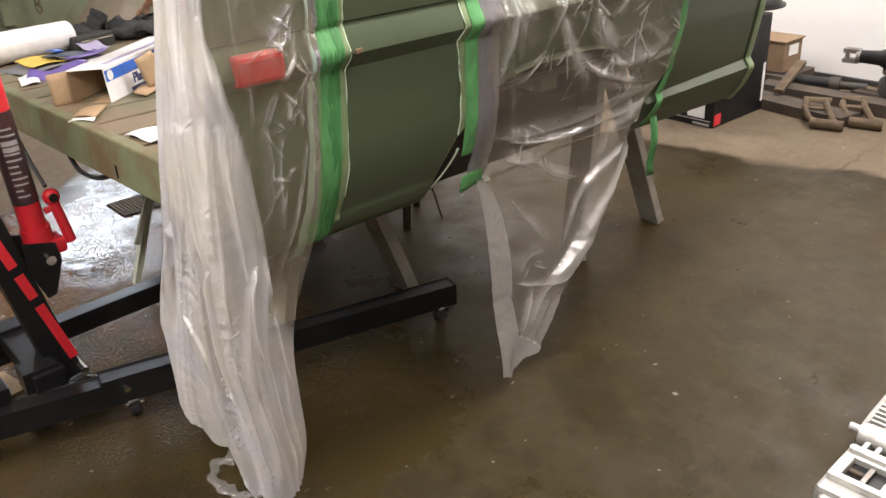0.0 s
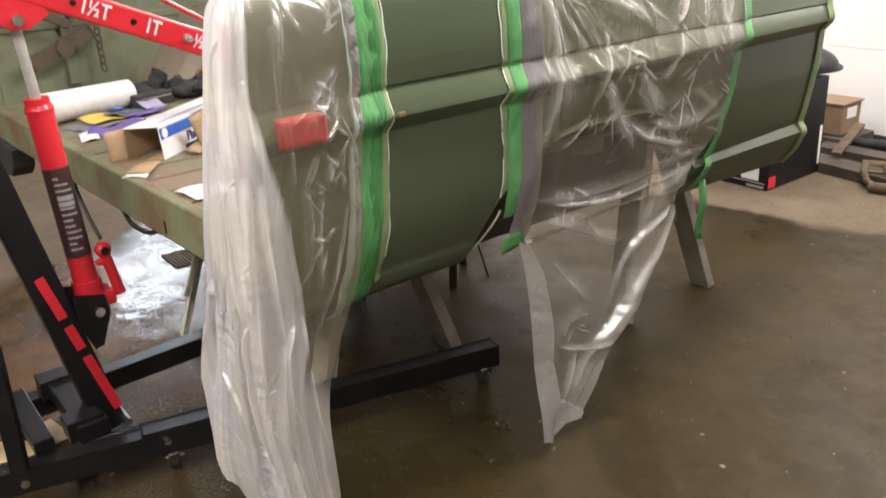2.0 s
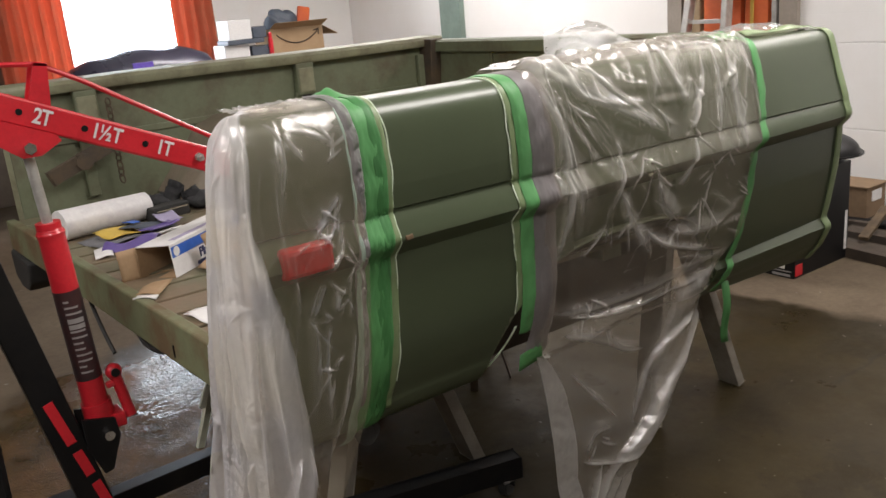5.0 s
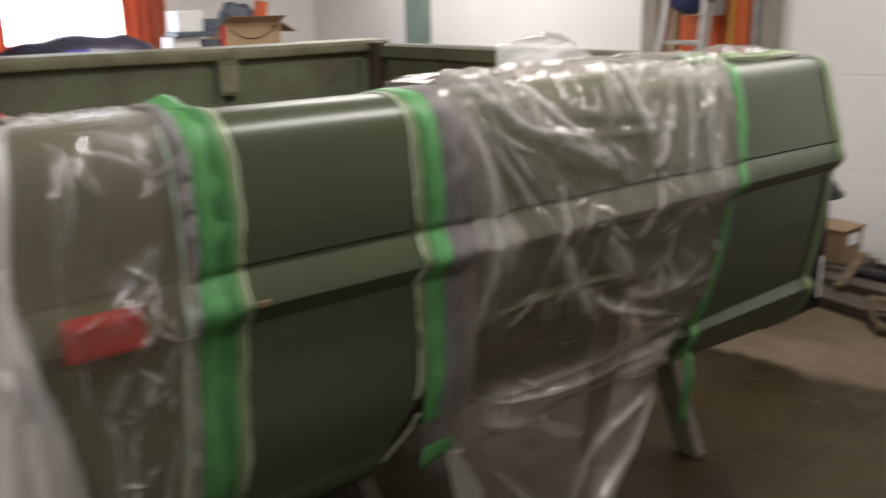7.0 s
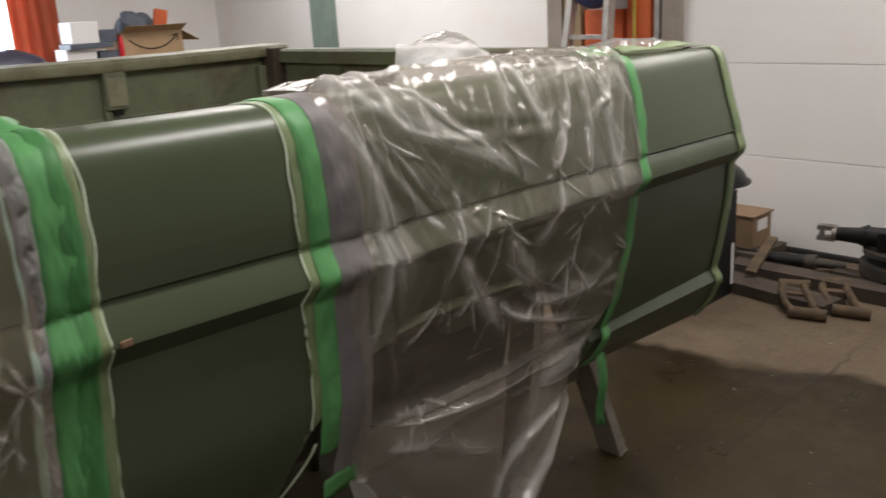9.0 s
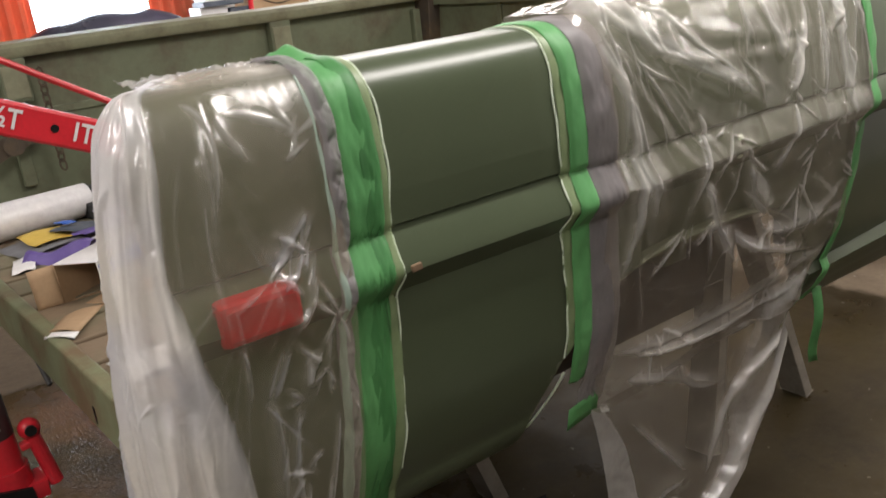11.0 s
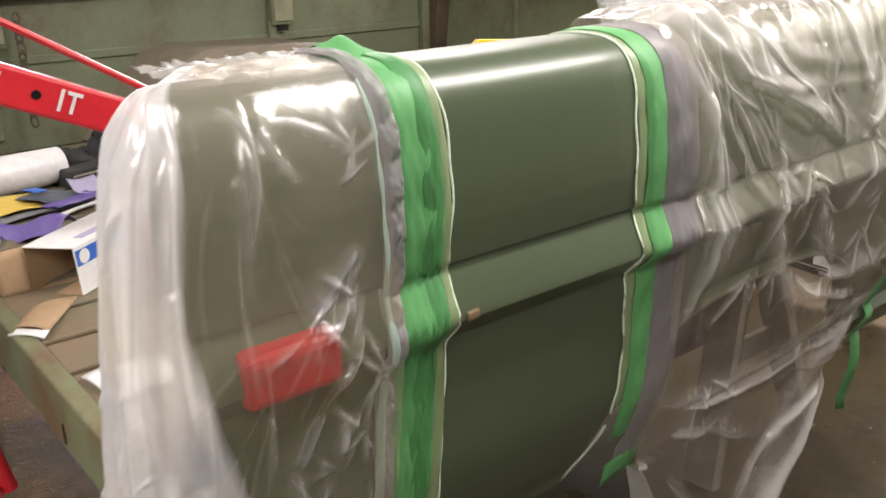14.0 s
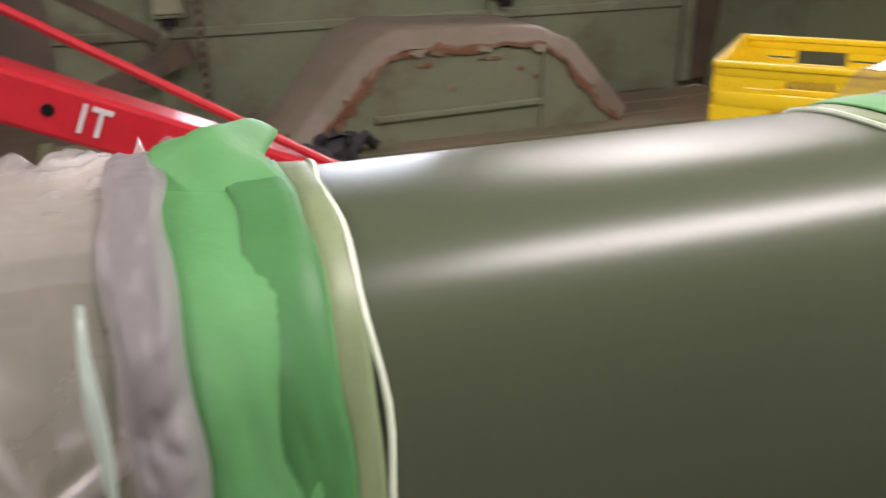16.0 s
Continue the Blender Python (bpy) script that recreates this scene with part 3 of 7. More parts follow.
for x0, x1, z0, z1 in ((WIN[0], WIN[0] + 0.05, WIN[2], WIN[3]), (WIN[1] - 0.05, WIN[1], WIN[2], WIN[3]), (WIN[0] + 0.05, WIN[1] - 0.05, WIN[3] - 0.05, WIN[3])):
    box(bm, x0, x1, NY + 0.02, NY + 0.09, z0, z1, 0.004)
part("window_frame", bm, "door", win)
part("window_sill", box(bmesh.new(), WIN[0] - 0.05, WIN[1] + 0.05, NY - 0.06, NY + 0.02, 0.91, 0.95, 0.004), "door", win)
for x0, x1 in ((0.5, 1.08), (2.02, 2.42)):
    us = np.linspace(x0, x1, 40)
    P = np.array([[(x, NY - 0.1 + 0.03 * math.sin(x * 62 + 0.4 * math.sin(z * 3)), z) for x in us] for z in np.linspace(0.55, 2.45, 12)])
    solid(solo("curtain", sheet(bmesh.new(), P), "curtain", "orange-red cloth curtain beside the bright window", "curtain", "window curtains"), 0.004)


def overhead_door(name, y0, y1, label):
    """A sectional door: ribbed steel sections with a rubber seal at the floor."""
    d = thing(name, (WX, (y0 + y1) / 2, 0), label, "garage door", kind="structure")
    h = 0.492
    for k in range(5):
        z0, z1 = 0.012 + k * h, 0.012 + (k + 1) * h - 0.0018
        prof = [(WX + 0.025, z0), (WX - 0.0148, z0), (WX - 0.016, z0 + 0.004)]
        for j in range(1, 3):
            zc = z0 + j * (z1 - z0) / 3
            prof += [(WX - 0.016, zc - 0.004), (WX - 0.0156, zc - 0.001), (WX - 0.0156, zc + 0.001), (WX - 0.016, zc + 0.004)]
        prof += [(WX - 0.016, z1 - 0.004), (WX - 0.0148, z1), (WX + 0.025, z1)]
        part("panel", prism(bmesh.new(), [(p[0], p[1]) for p in prof], "y", y0, y1), "door", d, smooth=20)
    part("seal", box(bmesh.new(), WX - 0.03, WX + 0.02, y0, y1, 0.0, 0.03, 0.006), "rubber", d, "black rubber floor seal")
    return d


overhead_door("garage_door_1", SY, 1.66, "white ribbed steel overhead door, closed, with a black floor seal")
overhead_door("garage_door_2", 2.62, 4.90, "white ribbed steel overhead door, closed")
overhead_door("garage_door_3", 5.24, NY, "white ribbed steel overhead door, closed, near the window")
bm = bmesh.new()
box(bm, WX - 0.07, WX + 0.03, 4.90, 5.05, 0, TOP, 0.004)
box(bm, WX - 0.04, WX + 0.03, 5.05, 5.24, 0, TOP, 0.004)
solo("door_post", bm, "post", "grey-green steel post between two overhead doors", "post", kind="structure")
for y0, y1, k in ((1.66, 1.78, "trim"), (2.50, 2.62, "trim")):
    solo("trim", box(bmesh.new(), WX - 0.05, WX + 0.03, y0, y1, 0, TOP, 0.004), k, "grey-brown door trim board", "trim", kind="structure")
for z in (0.50, 0.955):
    h = thing("door_hinge", (WX - 0.03, 0.35, z), "small dark steel roller hinge on the overhead door", "hinge", "door hinges")
    part("plate", box(bmesh.new(), WX - 0.03, WX - 0.017, 0.30, 0.37, z - 0.03, z + 0.03, 0.003), "steel", h)
    part("block", box(bmesh.new(), WX - 0.055, WX - 0.031, 0.305, 0.365, z - 0.024, z + 0.022, 0.004), "plate_mud", h)

# ---- the pickup bed ----
X0, X1 = -0.30, 1.575
REAR = [(0.165, 1.200), (0.160, 1.252), (0.140, 1.266), (0.075, 1.270), (0.042, 1.263), (0.018, 1.245), (0.006, 1.215), (-0.004, 1.15), (-0.0055, 1.11), (-0.003, 1.069), (0.0025, 1.0655), (0.0005, 1.0625),
        (-0.021, 1.022), (-0.023, 1.011), (0.003, 0.980), (0.001, 0.965), (0.000, 0.880), (0.003, 0.800), (0.022, 0.725), (0.046, 0.680), (0.046, 0.665), (0.070, 0.625), (0.115, 0.600)]
FRONT = [(0.185, 1.195), (0.180, 1.240), (0.160, 1.252), (0.105, 1.255), (0.084, 1.250), (0.072, 1.236), (0.064, 1.210), (0.047, 1.15), (0.0325, 1.106), (0.017, 1.059), (0.0215, 1.0555), (0.0185, 1.0525),
         (0.007, 1.024), (0.006, 1.011), (0.033, 0.980), (0.032, 0.968), (0.040, 0.860), (0.052, 0.790), (0.064, 0.725), (0.071, 0.697), (0.052, 0.672), (0.080, 0.610), (0.118, 0.560)]
REAR, FRONT = np.array(REAR), np.array(FRONT)


def rounded(p, a, c):
    """The section with its points from a to c cut to a smooth curve."""
    q = p[a:c]
    for _ in range(2):
        mid = np.vstack([np.stack([0.75 * q[:-1] + 0.25 * q[1:], 0.25 * q[:-1] + 0.75 * q[1:]], 1).reshape(-1, 2)])
        q = np.vstack([q[:1], mid, q[-1:]])
    return np.vstack([p[:a], q, p[c:]])


REAR, FRONT = rounded(rounded(REAR, 16, 23), 0, 9), rounded(rounded(FRONT, 16, 20), 0, 9)
FRONT = np.vstack([FRONT[:-3], [FRONT[-3] * (1 - t) + FRONT[-2] * t for t in np.linspace(0, 1, len(REAR) - len(FRONT) + 2)], FRONT[-1:]])


def outer(p):
    """The part of a section from its highest point down the outside."""
    return p[int(np.argmax(p[:, 1])):]


def profile(x):
    """The section of the near bedside at x, from the inner lip of the rail down to the sill."""
    f = min(1.0, max(0.0, (x - 0.25) / (X1 - 0.25)))
    return REAR * (1 - f) + FRONT * f


def arch(x):
    """The height of the wheel arch's edge at x, or 0 where there is none."""
    c, half, top, foot = 0.625, 0.405, 0.885, 0.60
    s = abs(x - c) / half
    return 0.0 if s >= 1 else foot + (top - foot) * (1 - s ** 3.2) ** 0.55


def clipped(x, n, off=0.0, upto=None, start=None, free=False):
    """n points down the section at x, ended at the arch or at the height upto, moved outwards by off."""
    p = profile(x)
    low = max(0.0 if free else arch(x), upto or 0.0)
    q = [tuple(p[0])]
    for a, c in zip(p, p[1:]):
        if c[1] < low and a[1] >= low and a[1] > c[1]:
            t = (a[1] - low) / (a[1] - c[1])
            q.append(tuple(a + t * (c - a)))
            break
        q.append(tuple(c))
    q = np.array(q)
    if start is not None:
        q = q[start:]
    d = np.r_[0, np.cumsum(np.hypot(*np.diff(q, axis=0).T))]
    s = np.linspace(0, d[-1], n)
    y, z = np.interp(s, d, q[:, 0]), np.interp(s, d, q[:, 1])
    if off:
        ty, tz = np.gradient(y), np.gradient(z)
        L = np.hypot(ty, tz) + 1e-9
        y, z = y + off * tz / L, z - off * ty / L
    return np.stack([y, z], 1)


def section(x, off=0.0):
    """The raw section points at x, with the ones below the arch drawn up to it."""
    p = profile(x).copy()
    low = arch(x)
    if low:
        ys = np.interp(-low, -outer(p)[:, 1], outer(p)[:, 0])
        for k in range(len(p)):
            if p[k, 1] < low:
                p[k] = (ys + 0.0006 * k, low - 0.00005 * k)
    return p


def tail(x, y):
    """The tail end of the bedside slants forward towards the inside."""
    return x + 0.095 * min(1, max(0, y / 0.165)) * min(1, max(0, (-0.1 - x) / 0.2))


bed = thing("pickup_bed", (0.64, 1.05, 0.6), "old pickup truck bed, freshly painted olive green outside, on sawhorses", "pickup bed")
xs = np.unique(np.r_[np.linspace(X0, 0.2, 14), np.linspace(0.2, 0.32, 70), np.linspace(0.32, 0.94, 50), np.linspace(0.94, 1.05, 50), np.linspace(1.05, X1, 16)])
P = np.array([[(tail(x, y), y, z) for y, z in section(x)] for x in xs])
ob = part("bedside", sheet(bmesh.new(), P), "paint", bed, "freshly painted olive green bedside with a raised belt line", smooth=42)
bm = bmesh.new()
ax = np.linspace(0.225, 1.025, 50)
sheet(bm, np.array([[(x, float(np.interp(-max(arch(x), 0.602), -outer(profile(x))[:, 1], outer(profile(x))[:, 0])) + d, max(arch(x), 0.602) + 0.004 - e) for x in ax] for d, e in ((0.003, 0.004), (0.03, 0.0), (0.035, -0.005))]))
solid(part("arch_flange", bm, "old", bed), 0.004)
for x, nm in ((X0, "rear_end_cap"), (X1 - 0.004, "front_end_cap")):
    p = profile(x)
    out = [(y + 0.008, z - 0.004) for y, z in p[2:]] + [(0.17, 0.62), (0.17, 1.2)]
    bm = prism(bmesh.new(), out, "x", x, x + 0.004)
    for v in bm.verts:
        v.co.x = tail(v.co.x, v.co.y)
    part(nm, bm, "old", bed, smooth=0)
bm = bmesh.new()
box(bm, X0 + 0.10, 0.16, 0.168, 0.176, 0.80, 1.20)
box(bm, 1.09, X1 - 0.01, 0.168, 0.176, 0.80, 1.20)
box(bm, 0.16, 1.09, 0.168, 0.176, 1.06, 1.20)
part("inner_panel", bm, "old", bed, "faded green inner panel", smooth=0)
FY = 2.02
SK = lambda y: -0.262 - 0.045 * (y - 0.35)
bm = bmesh.new()
prism(bm, [(SK(0.178), 0.178), (X1 - 0.03, 0.178), (X1 - 0.03, FY), (SK(FY), FY)], "z", 0.78, 0.792)
bedfl = part("bed_floor", bm, "bedfloor", bed, "worn brown ribbed bed floor", smooth=0)
n = 15
for k in range(n):
    ya, yb = 0.178 + k * (FY - 0.19) / n, 0.178 + (k + 1) * (FY - 0.19) / n
    part("floor_rib", prism(bmesh.new(), [(SK(ya), ya + 0.004), (X1 - 0.03, ya + 0.004), (X1 - 0.03, yb - 0.012), (SK(yb), yb - 0.012)], "z", 0.7925, 0.80, 0.002), "bedfloor", bedfl, smooth=0)
bm = bmesh.new()
prism(bm, [(SK(0.18) - 0.03, 0.18), (SK(0.18), 0.18), (SK(FY), FY), (SK(FY) - 0.03, FY)], "z", 0.70, 0.806, 0.005)
part("rear_sill", bm, "sill", bed, "faded green rear sill with brown stains")
part("rubber_bumper", prism(bmesh.new(), [(1.74, 0.70), (1.76, 0.62), (1.82, 0.585), (1.93, 0.575), (2.02, 0.60), (2.03, 0.70)], "x", -0.375, -0.30, 0.012), "rubber", bed, "black rubber bumper under the far end")
stop = part("rubber_stop", rod(bmesh.new(), (-0.018, 0.185, 0.537), (0.008, 0.212, 0.531), 0.025, 20), "rubber", bed, "round black rubber stop under the bed")
bm = beam(bmesh.new(), (0.075, 0.26, 0.535), (0.075, 0.26, 0.78), 0.03, 0.012, 0.002, up=(0, 1, 0))
part("stop_bracket", bm, "black", stop)
part("sill_slot", box(bmesh.new(), -0.3005, -0.292, 0.50, 0.508, 0.715, 0.745), "black", bed)
for xx in (0.15, 0.75, 1.35):
    part("cross_member", box(bmesh.new(), xx, xx + 0.07, 0.2, FY - 0.02, 0.735, 0.779, 0.004), "old", bed)
part("bulkhead", box(bmesh.new(), 1.555, 1.573, 0.17, FY + 0.02, 0.79, 1.215), "old", bed, "faded green front panel")
bm = bmesh.new()
prism(bm, [(1.525, 1.20), (1.525, 1.243), (1.535, 1.252), (1.60, 1.252), (1.605, 1.20)], "y", 0.17, FY + 0.02)
part("bulkhead_rail", bm, "old", bed)
for yy in (0.62, 1.1, 1.58):
    part("bulkhead_rib", box(bmesh.new(), 1.546, 1.556, yy, yy + 0.02, 0.80, 1.2, 0.003), "old", bed)
bm = bmesh.new()
box(bm, X0 + 0.0, X1 + 0.03, FY + 0.03, FY + 0.045, 0.79, 1.228)
part("far_bedside", bm, "old", bed, "faded green inside of the far bedside")
bm = bmesh.new()
lip = [(FY + 0.024, 1.224), (FY - 0.008, 1.226), (FY - 0.012, 1.232), (FY - 0.012, 1.250), (FY - 0.004, 1.259), (FY + 0.10, 1.264), (FY + 0.135, 1.258), (FY + 0.15, 1.235), (FY + 0.158, 1.10), (FY + 0.16, 1.0), (FY + 0.165, 0.80), (FY + 0.13, 0.66)]
P = np.array([[(x, y, z + 0.002 * math.sin(x * 5)) for y, z in lip] for x in np.linspace(X0, X1 + 0.03, 14)])
solid(part("far_rail", sheet(bm, P), "rail", bed, "weathered far rail and outer panel", smooth=40), 0.005, 1)
part("swage_line", box(bmesh.new(), X0, X1, FY + 0.022, FY + 0.031, 1.035, 1.06, 0.003), "old", bed)


def well(y_in, y_out, sgn):
    """A wheel house: a sloped box with a rounded top, and a ledge along its foot."""
    A = lambda s: [(0.19, 0.80), (0.39, 1.035), (0.47, 1.062), (0.86, 1.047), (1.0, 1.0), (1.17, 0.80)]
    B = [(0.25, 0.82), (0.44, 1.02), (0.50, 1.045), (0.86, 1.04), (0.93, 0.985), (1.09, 0.82)]
    mid = [((a[0] + b[0]) / 2, (a[1] + b[1]) / 2 + 0.012) for a, b in zip(A(1), B)]
    rows = [[(x, y_out, z) for x, z in A(1)], [(x, y_out + (y_in - y_out) * 0.55, z) for x, z in A(1)], [(x, y_out + (y_in - y_out) * 0.9, z) for x, z in mid], [(x, y_in, z - 0.02) for x, z in B]]
    b = sheet(bmesh.new(), np.array(rows))
    bmesh.ops.subdivide_edges(b, edges=b.edges[:], cuts=2, use_grid_fill=True, smooth=0.3)
    return b


wh = part("wheel_house", well(1.72, FY + 0.03, 1), "primer", bed, "rusty wheel house with flaking edges", smooth=50)
bm = bmesh.new()
prism(bm, [(0.255, 0.80), (0.445, 0.995), (0.50, 1.015), (0.86, 1.012), (0.93, 0.955), (1.085, 0.80)], "y", 1.722, 1.732)
part("wheel_house_face", bm, "old", wh, "olive green face with rust specks")
part("wheel_house_ridge", beam(bmesh.new(), (0.42, 1.716, 0.862), (0.86, 1.716, 0.872), 0.012, 0.016, 0.003), "old", wh)
part("wheel_house_seam", beam(bmesh.new(), (0.86, 1.717, 0.81), (0.86, 1.717, 1.0), 0.01, 0.008, 0.002, up=(1, 0, 0)), "old", wh)
ridge = np.array([(0.25, 0.80), (0.34, 0.893), (0.44, 1.000), (0.50, 1.024), (0.68, 1.023), (0.86, 1.020), (0.93, 0.964), (1.09, 0.80)])
g = np.random.default_rng(3)
d = np.r_[0, np.cumsum(np.hypot(*np.diff(ridge, axis=0).T))]
q = np.linspace(0, d[-1], 110)
rx, rz = np.interp(q, d, ridge[:, 0]), np.interp(q, d, ridge[:, 1])
P = np.zeros((4, 110, 3))
for k in range(4):
    wob = np.convolve(g.normal(0, 0.020, 114), np.ones(5) / 5, "valid")
    P[k] = np.stack([rx, np.full(110, 1.7145) + (0.03 if k == 0 else 0.0) - 0.002 * (k in (1, 2)), rz + (0.006, 0.001, -0.006, -0.018)[k] + wob * (1 if k in (0, 3) else 0.3)], -1)
chips = np.random.default_rng(12)


def blot(x, z, y, w, h, n=11):
    """One flat flake with a ragged outline."""
    b = bmesh.new()
    ring = [(x + w * math.cos(a) * r, y, z + h * math.sin(a) * r) for a, r in ((6.283 * k / n, chips.uniform(0.55, 1.15)) for k in range(n))]
    low = [b.verts.new(p) for p in ring]
    top = [b.verts.new((p[0], p[1] + 0.004, p[2])) for p in ring]
    b.faces.new(low)
    b.faces.new(top[::-1])
    for k in range(n):
        b.faces.new((low[k], top[k], top[(k + 1) % n], low[(k + 1) % n]))
    return b


for x, z, w, h in ((0.53, 1.017, 0.026, 0.010), (0.70, 1.014, 0.020, 0.009), (0.845, 1.008, 0.020, 0.012)):
    part("paint_chip", blot(x, z, 1.7105, w, h), "chip", wh, "pale flake of old paint")
for x, z, w, h in ((0.36, 0.895, 0.022, 0.030), (0.40, 0.945, 0.016, 0.024), (0.33, 0.86, 0.02, 0.02), (0.55, 0.985, 0.02, 0.006), (0.72, 0.99, 0.035, 0.005), (0.80, 0.96, 0.010, 0.006), (0.84, 0.935, 0.008, 0.006), (0.62, 0.92, 0.006, 0.008), (0.95, 0.935, 0.012, 0.02), (1.0, 0.89, 0.012, 0.016)):
    part("rust_spot", blot(x, z, 1.7175, w, h), "rust", wh, "dark rust spot")
part("rust_edge", sheet(bmesh.new(), P), "rust", wh, "flaking rust along the ridge", smooth=80)
# near wheel house, dark all over in place of the shade in it
bm = bmesh.new()
P = np.array([[(x, 0.176 + d, z) for x, z in ((0.1, 0.8), (0.4, 1.05), (0.85, 1.05), (1.12, 0.8))] for d in (0.0, 0.16)])
sheet(bm, P)
near_well = solid(part("wheel_house", bm, "dark_well", bed, "wheel house behind the arch, darkened for its shade"), 0.004)
part("wheel_house_face", prism(bmesh.new(), [(0.42, 0.52), (0.22, 0.8), (0.4, 1.05), (0.85, 1.05), (1.12, 0.8), (1.05, 0.52)], "y", 0.337, 0.343), "dark_well", near_well, smooth=0)
for sx in (0.84, -0.06):
    bm = bmesh.new()
    box(bm, sx, sx + 0.082, FY - 0.010, FY + 0.029, 1.088, 1.222, 0.006)
    box(bm, sx - 0.005, sx + 0.035, FY + 0.006, FY + 0.029, 0.83, 1.10, 0.004)
    s = part("stake_pocket", bm, "old", bed)
    part("pocket_bracket", box(bmesh.new(), sx + 0.006, sx + 0.076, FY - 0.015, FY - 0.0105, 1.10, 1.20, 0.003), "rail", s, "pale bracket with a dark slot")
    part("pocket_slot", box(bmesh.new(), sx + 0.02, sx + 0.055, FY - 0.012, FY + 0.004, 1.07, 1.087), "black", s)
bm = bmesh.new()
prism(bm, [(FY - 0.07, 1.257), (FY + 0.03, 1.257), (FY + 0.03, 0.82), (FY - 0.015, 0.82), (FY - 0.045, 1.05)], "x", 1.50, 1.565, 0.004)
part("corner_gusset", bm, "plate_mud", bed, "grey-brown corner gusset")
part("corner_plate", box(bmesh.new(), 1.47, 1.524, FY + 0.0, FY + 0.029, 0.81, 1.19, 0.004), "old", bed)
# tail lamp behind the film
bm = bmesh.new()
prism(bm, [(-0.030, 1.046), (-0.030, 0.996), (0.0, 0.99), (0.0, 1.05)], "x", -0.247, -0.148, 0.008)
part("tail_lamp", bm, "lens", bed, "red tail lamp lens")
part("badge_clip", beam(bmesh.new(), (0.004, -0.024, 1.014), (0.020, -0.024, 1.0155), 0.005, 0.010, 0.002), "old_card", bed, "small brown clip on the belt line")
bm = ball(bmesh.new(), (0.702, 0.0, 1.018), 0.017, 24, (0.75, 0.35, 1.25))
for v in bm.verts:
    v.co.y = min(v.co.y, 0.004) - 0.004
mk = part("side_marker", bm, "bead", bed, "small pale oval side marker", smooth=60)
part("marker_slot", box(bmesh.new(), 0.698, 0.706, -0.0115, -0.009, 1.006, 1.030), "dark_wood", mk)
# latch arm and chain on the far side near the tail
bm = bmesh.new()
beam(bm, (-0.20, 1.97, 0.93), (0.02, 1.96, 1.02), 0.03, 0.04, 0.006)
rod(bm, (-0.08, 1.94, 0.975), (-0.08, 1.99, 0.975), 0.03)
part("latch_arm", bm, "plate_mud", bed, "grey-brown tailgate arm")
bm = bmesh.new()
for k in range(12):
    z = 1.17 - k * 0.026
    pipe(bm, [(0.05 + 0.009 * math.cos(a), 1.985 + (0.009 * math.sin(a) if k % 2 else 0), z + 0.017 * math.sin(a)) for a in np.linspace(0, 6.28, 9)], 0.0035, 5)
part("tailgate_chain", bm, "plate_mud", bed)
beam_dark = beam(bmesh.new(), (-0.30, 1.93, 1.20), (-0.05, 1.95, 1.05), 0.02, 0.035, 0.004)
part("strut", beam_dark, "plate_mud", bed)


# ---- masking on the near bedside ----
def strip(x0, x1, off, n, z_low, name, material, parent, label="", wob=0.0, seed=1, start=1, cols=7, low_wob=0.0, skew=(0.0, 0.0), free=False, crumple_=0.0, fine=60):
    """A band that lies over the rail and down the bedside, puckered where crumple_ is given."""
    g = np.random.default_rng(seed)
    ph = g.uniform(0, 6, 6)
    F, S = np.meshgrid(np.linspace(0, 1, cols), np.linspace(0, 1, n), indexing="ij")
    rows = np.array([clipped(x0 + f * (x1 - x0), n, off, z_low + low_wob * math.sin(i * 1.7 + seed), start, free) for i, f in enumerate(np.linspace(0, 1, cols))])
    dx = wob * (0.5 * np.sin(S * 9 + ph[0]) + 0.25 * np.sin(S * 37 + ph[1]) + 0.2 * np.sin(S * 83 + ph[2] + F * 2))
    lift = 0.0008 * (1 + np.sin(S * 60 + F * 5 + ph[3] + 2 * np.sin(S * 19))) * (np.sin(F * math.pi) + 0.4) + 0.0012 * np.maximum(0, np.sin(S * 23 + ph[4]))
    a, t = F * (x1 - x0), S * 0.75
    if crumple_:
        lift = lift + crumple_ * (crinkle(a * 1.6, t, seed + 70, 7, fine) + 0.45 * crinkle(a, t, seed + 80, 8, fine * 2.6) + 0.3 * np.clip(billow(a * 3, t, seed + 90, 5, 14), 0, 1))
    lift = lift * (0.12 + 0.88 * np.clip(np.minimum(F, 1 - F) / 0.22, 0, 1))
    sk = (skew[0] * (1 - F) + skew[1] * F) * np.minimum(0.0, rows[..., 1] - 1.13)
    P = np.stack([x0 + a + dx + sk, rows[..., 0] - lift * 0.8 * np.clip((S - 0.08) / 0.14, 0.1, 1), rows[..., 1] + 0.45 * lift * np.clip((0.24 - S) / 0.12, 0, 1)], -1)
    ob = part(name, sheet(bmesh.new(), P), material, parent, label, smooth=60)
    return solid(ob, 0.0008, 1)


def bead(x, off, z_low, r, parent, n=70, seed=3, start=2, skew=0.0):
    p = clipped(x, n, off, z_low, start)
    g = np.random.default_rng(seed)
    a, c = g.uniform(0, 6, 2)
    pts = [(x + skew * min(0.0, z - 1.13) + 0.002 * math.sin(k * 0.31 + a) + 0.0012 * math.sin(k * 0.9 + c), y, z) for k, (y, z) in enumerate(p)]
    return part("foam_bead", pipe(bmesh.new(), pts, r, 6), "bead", parent, "white foam masking bead")


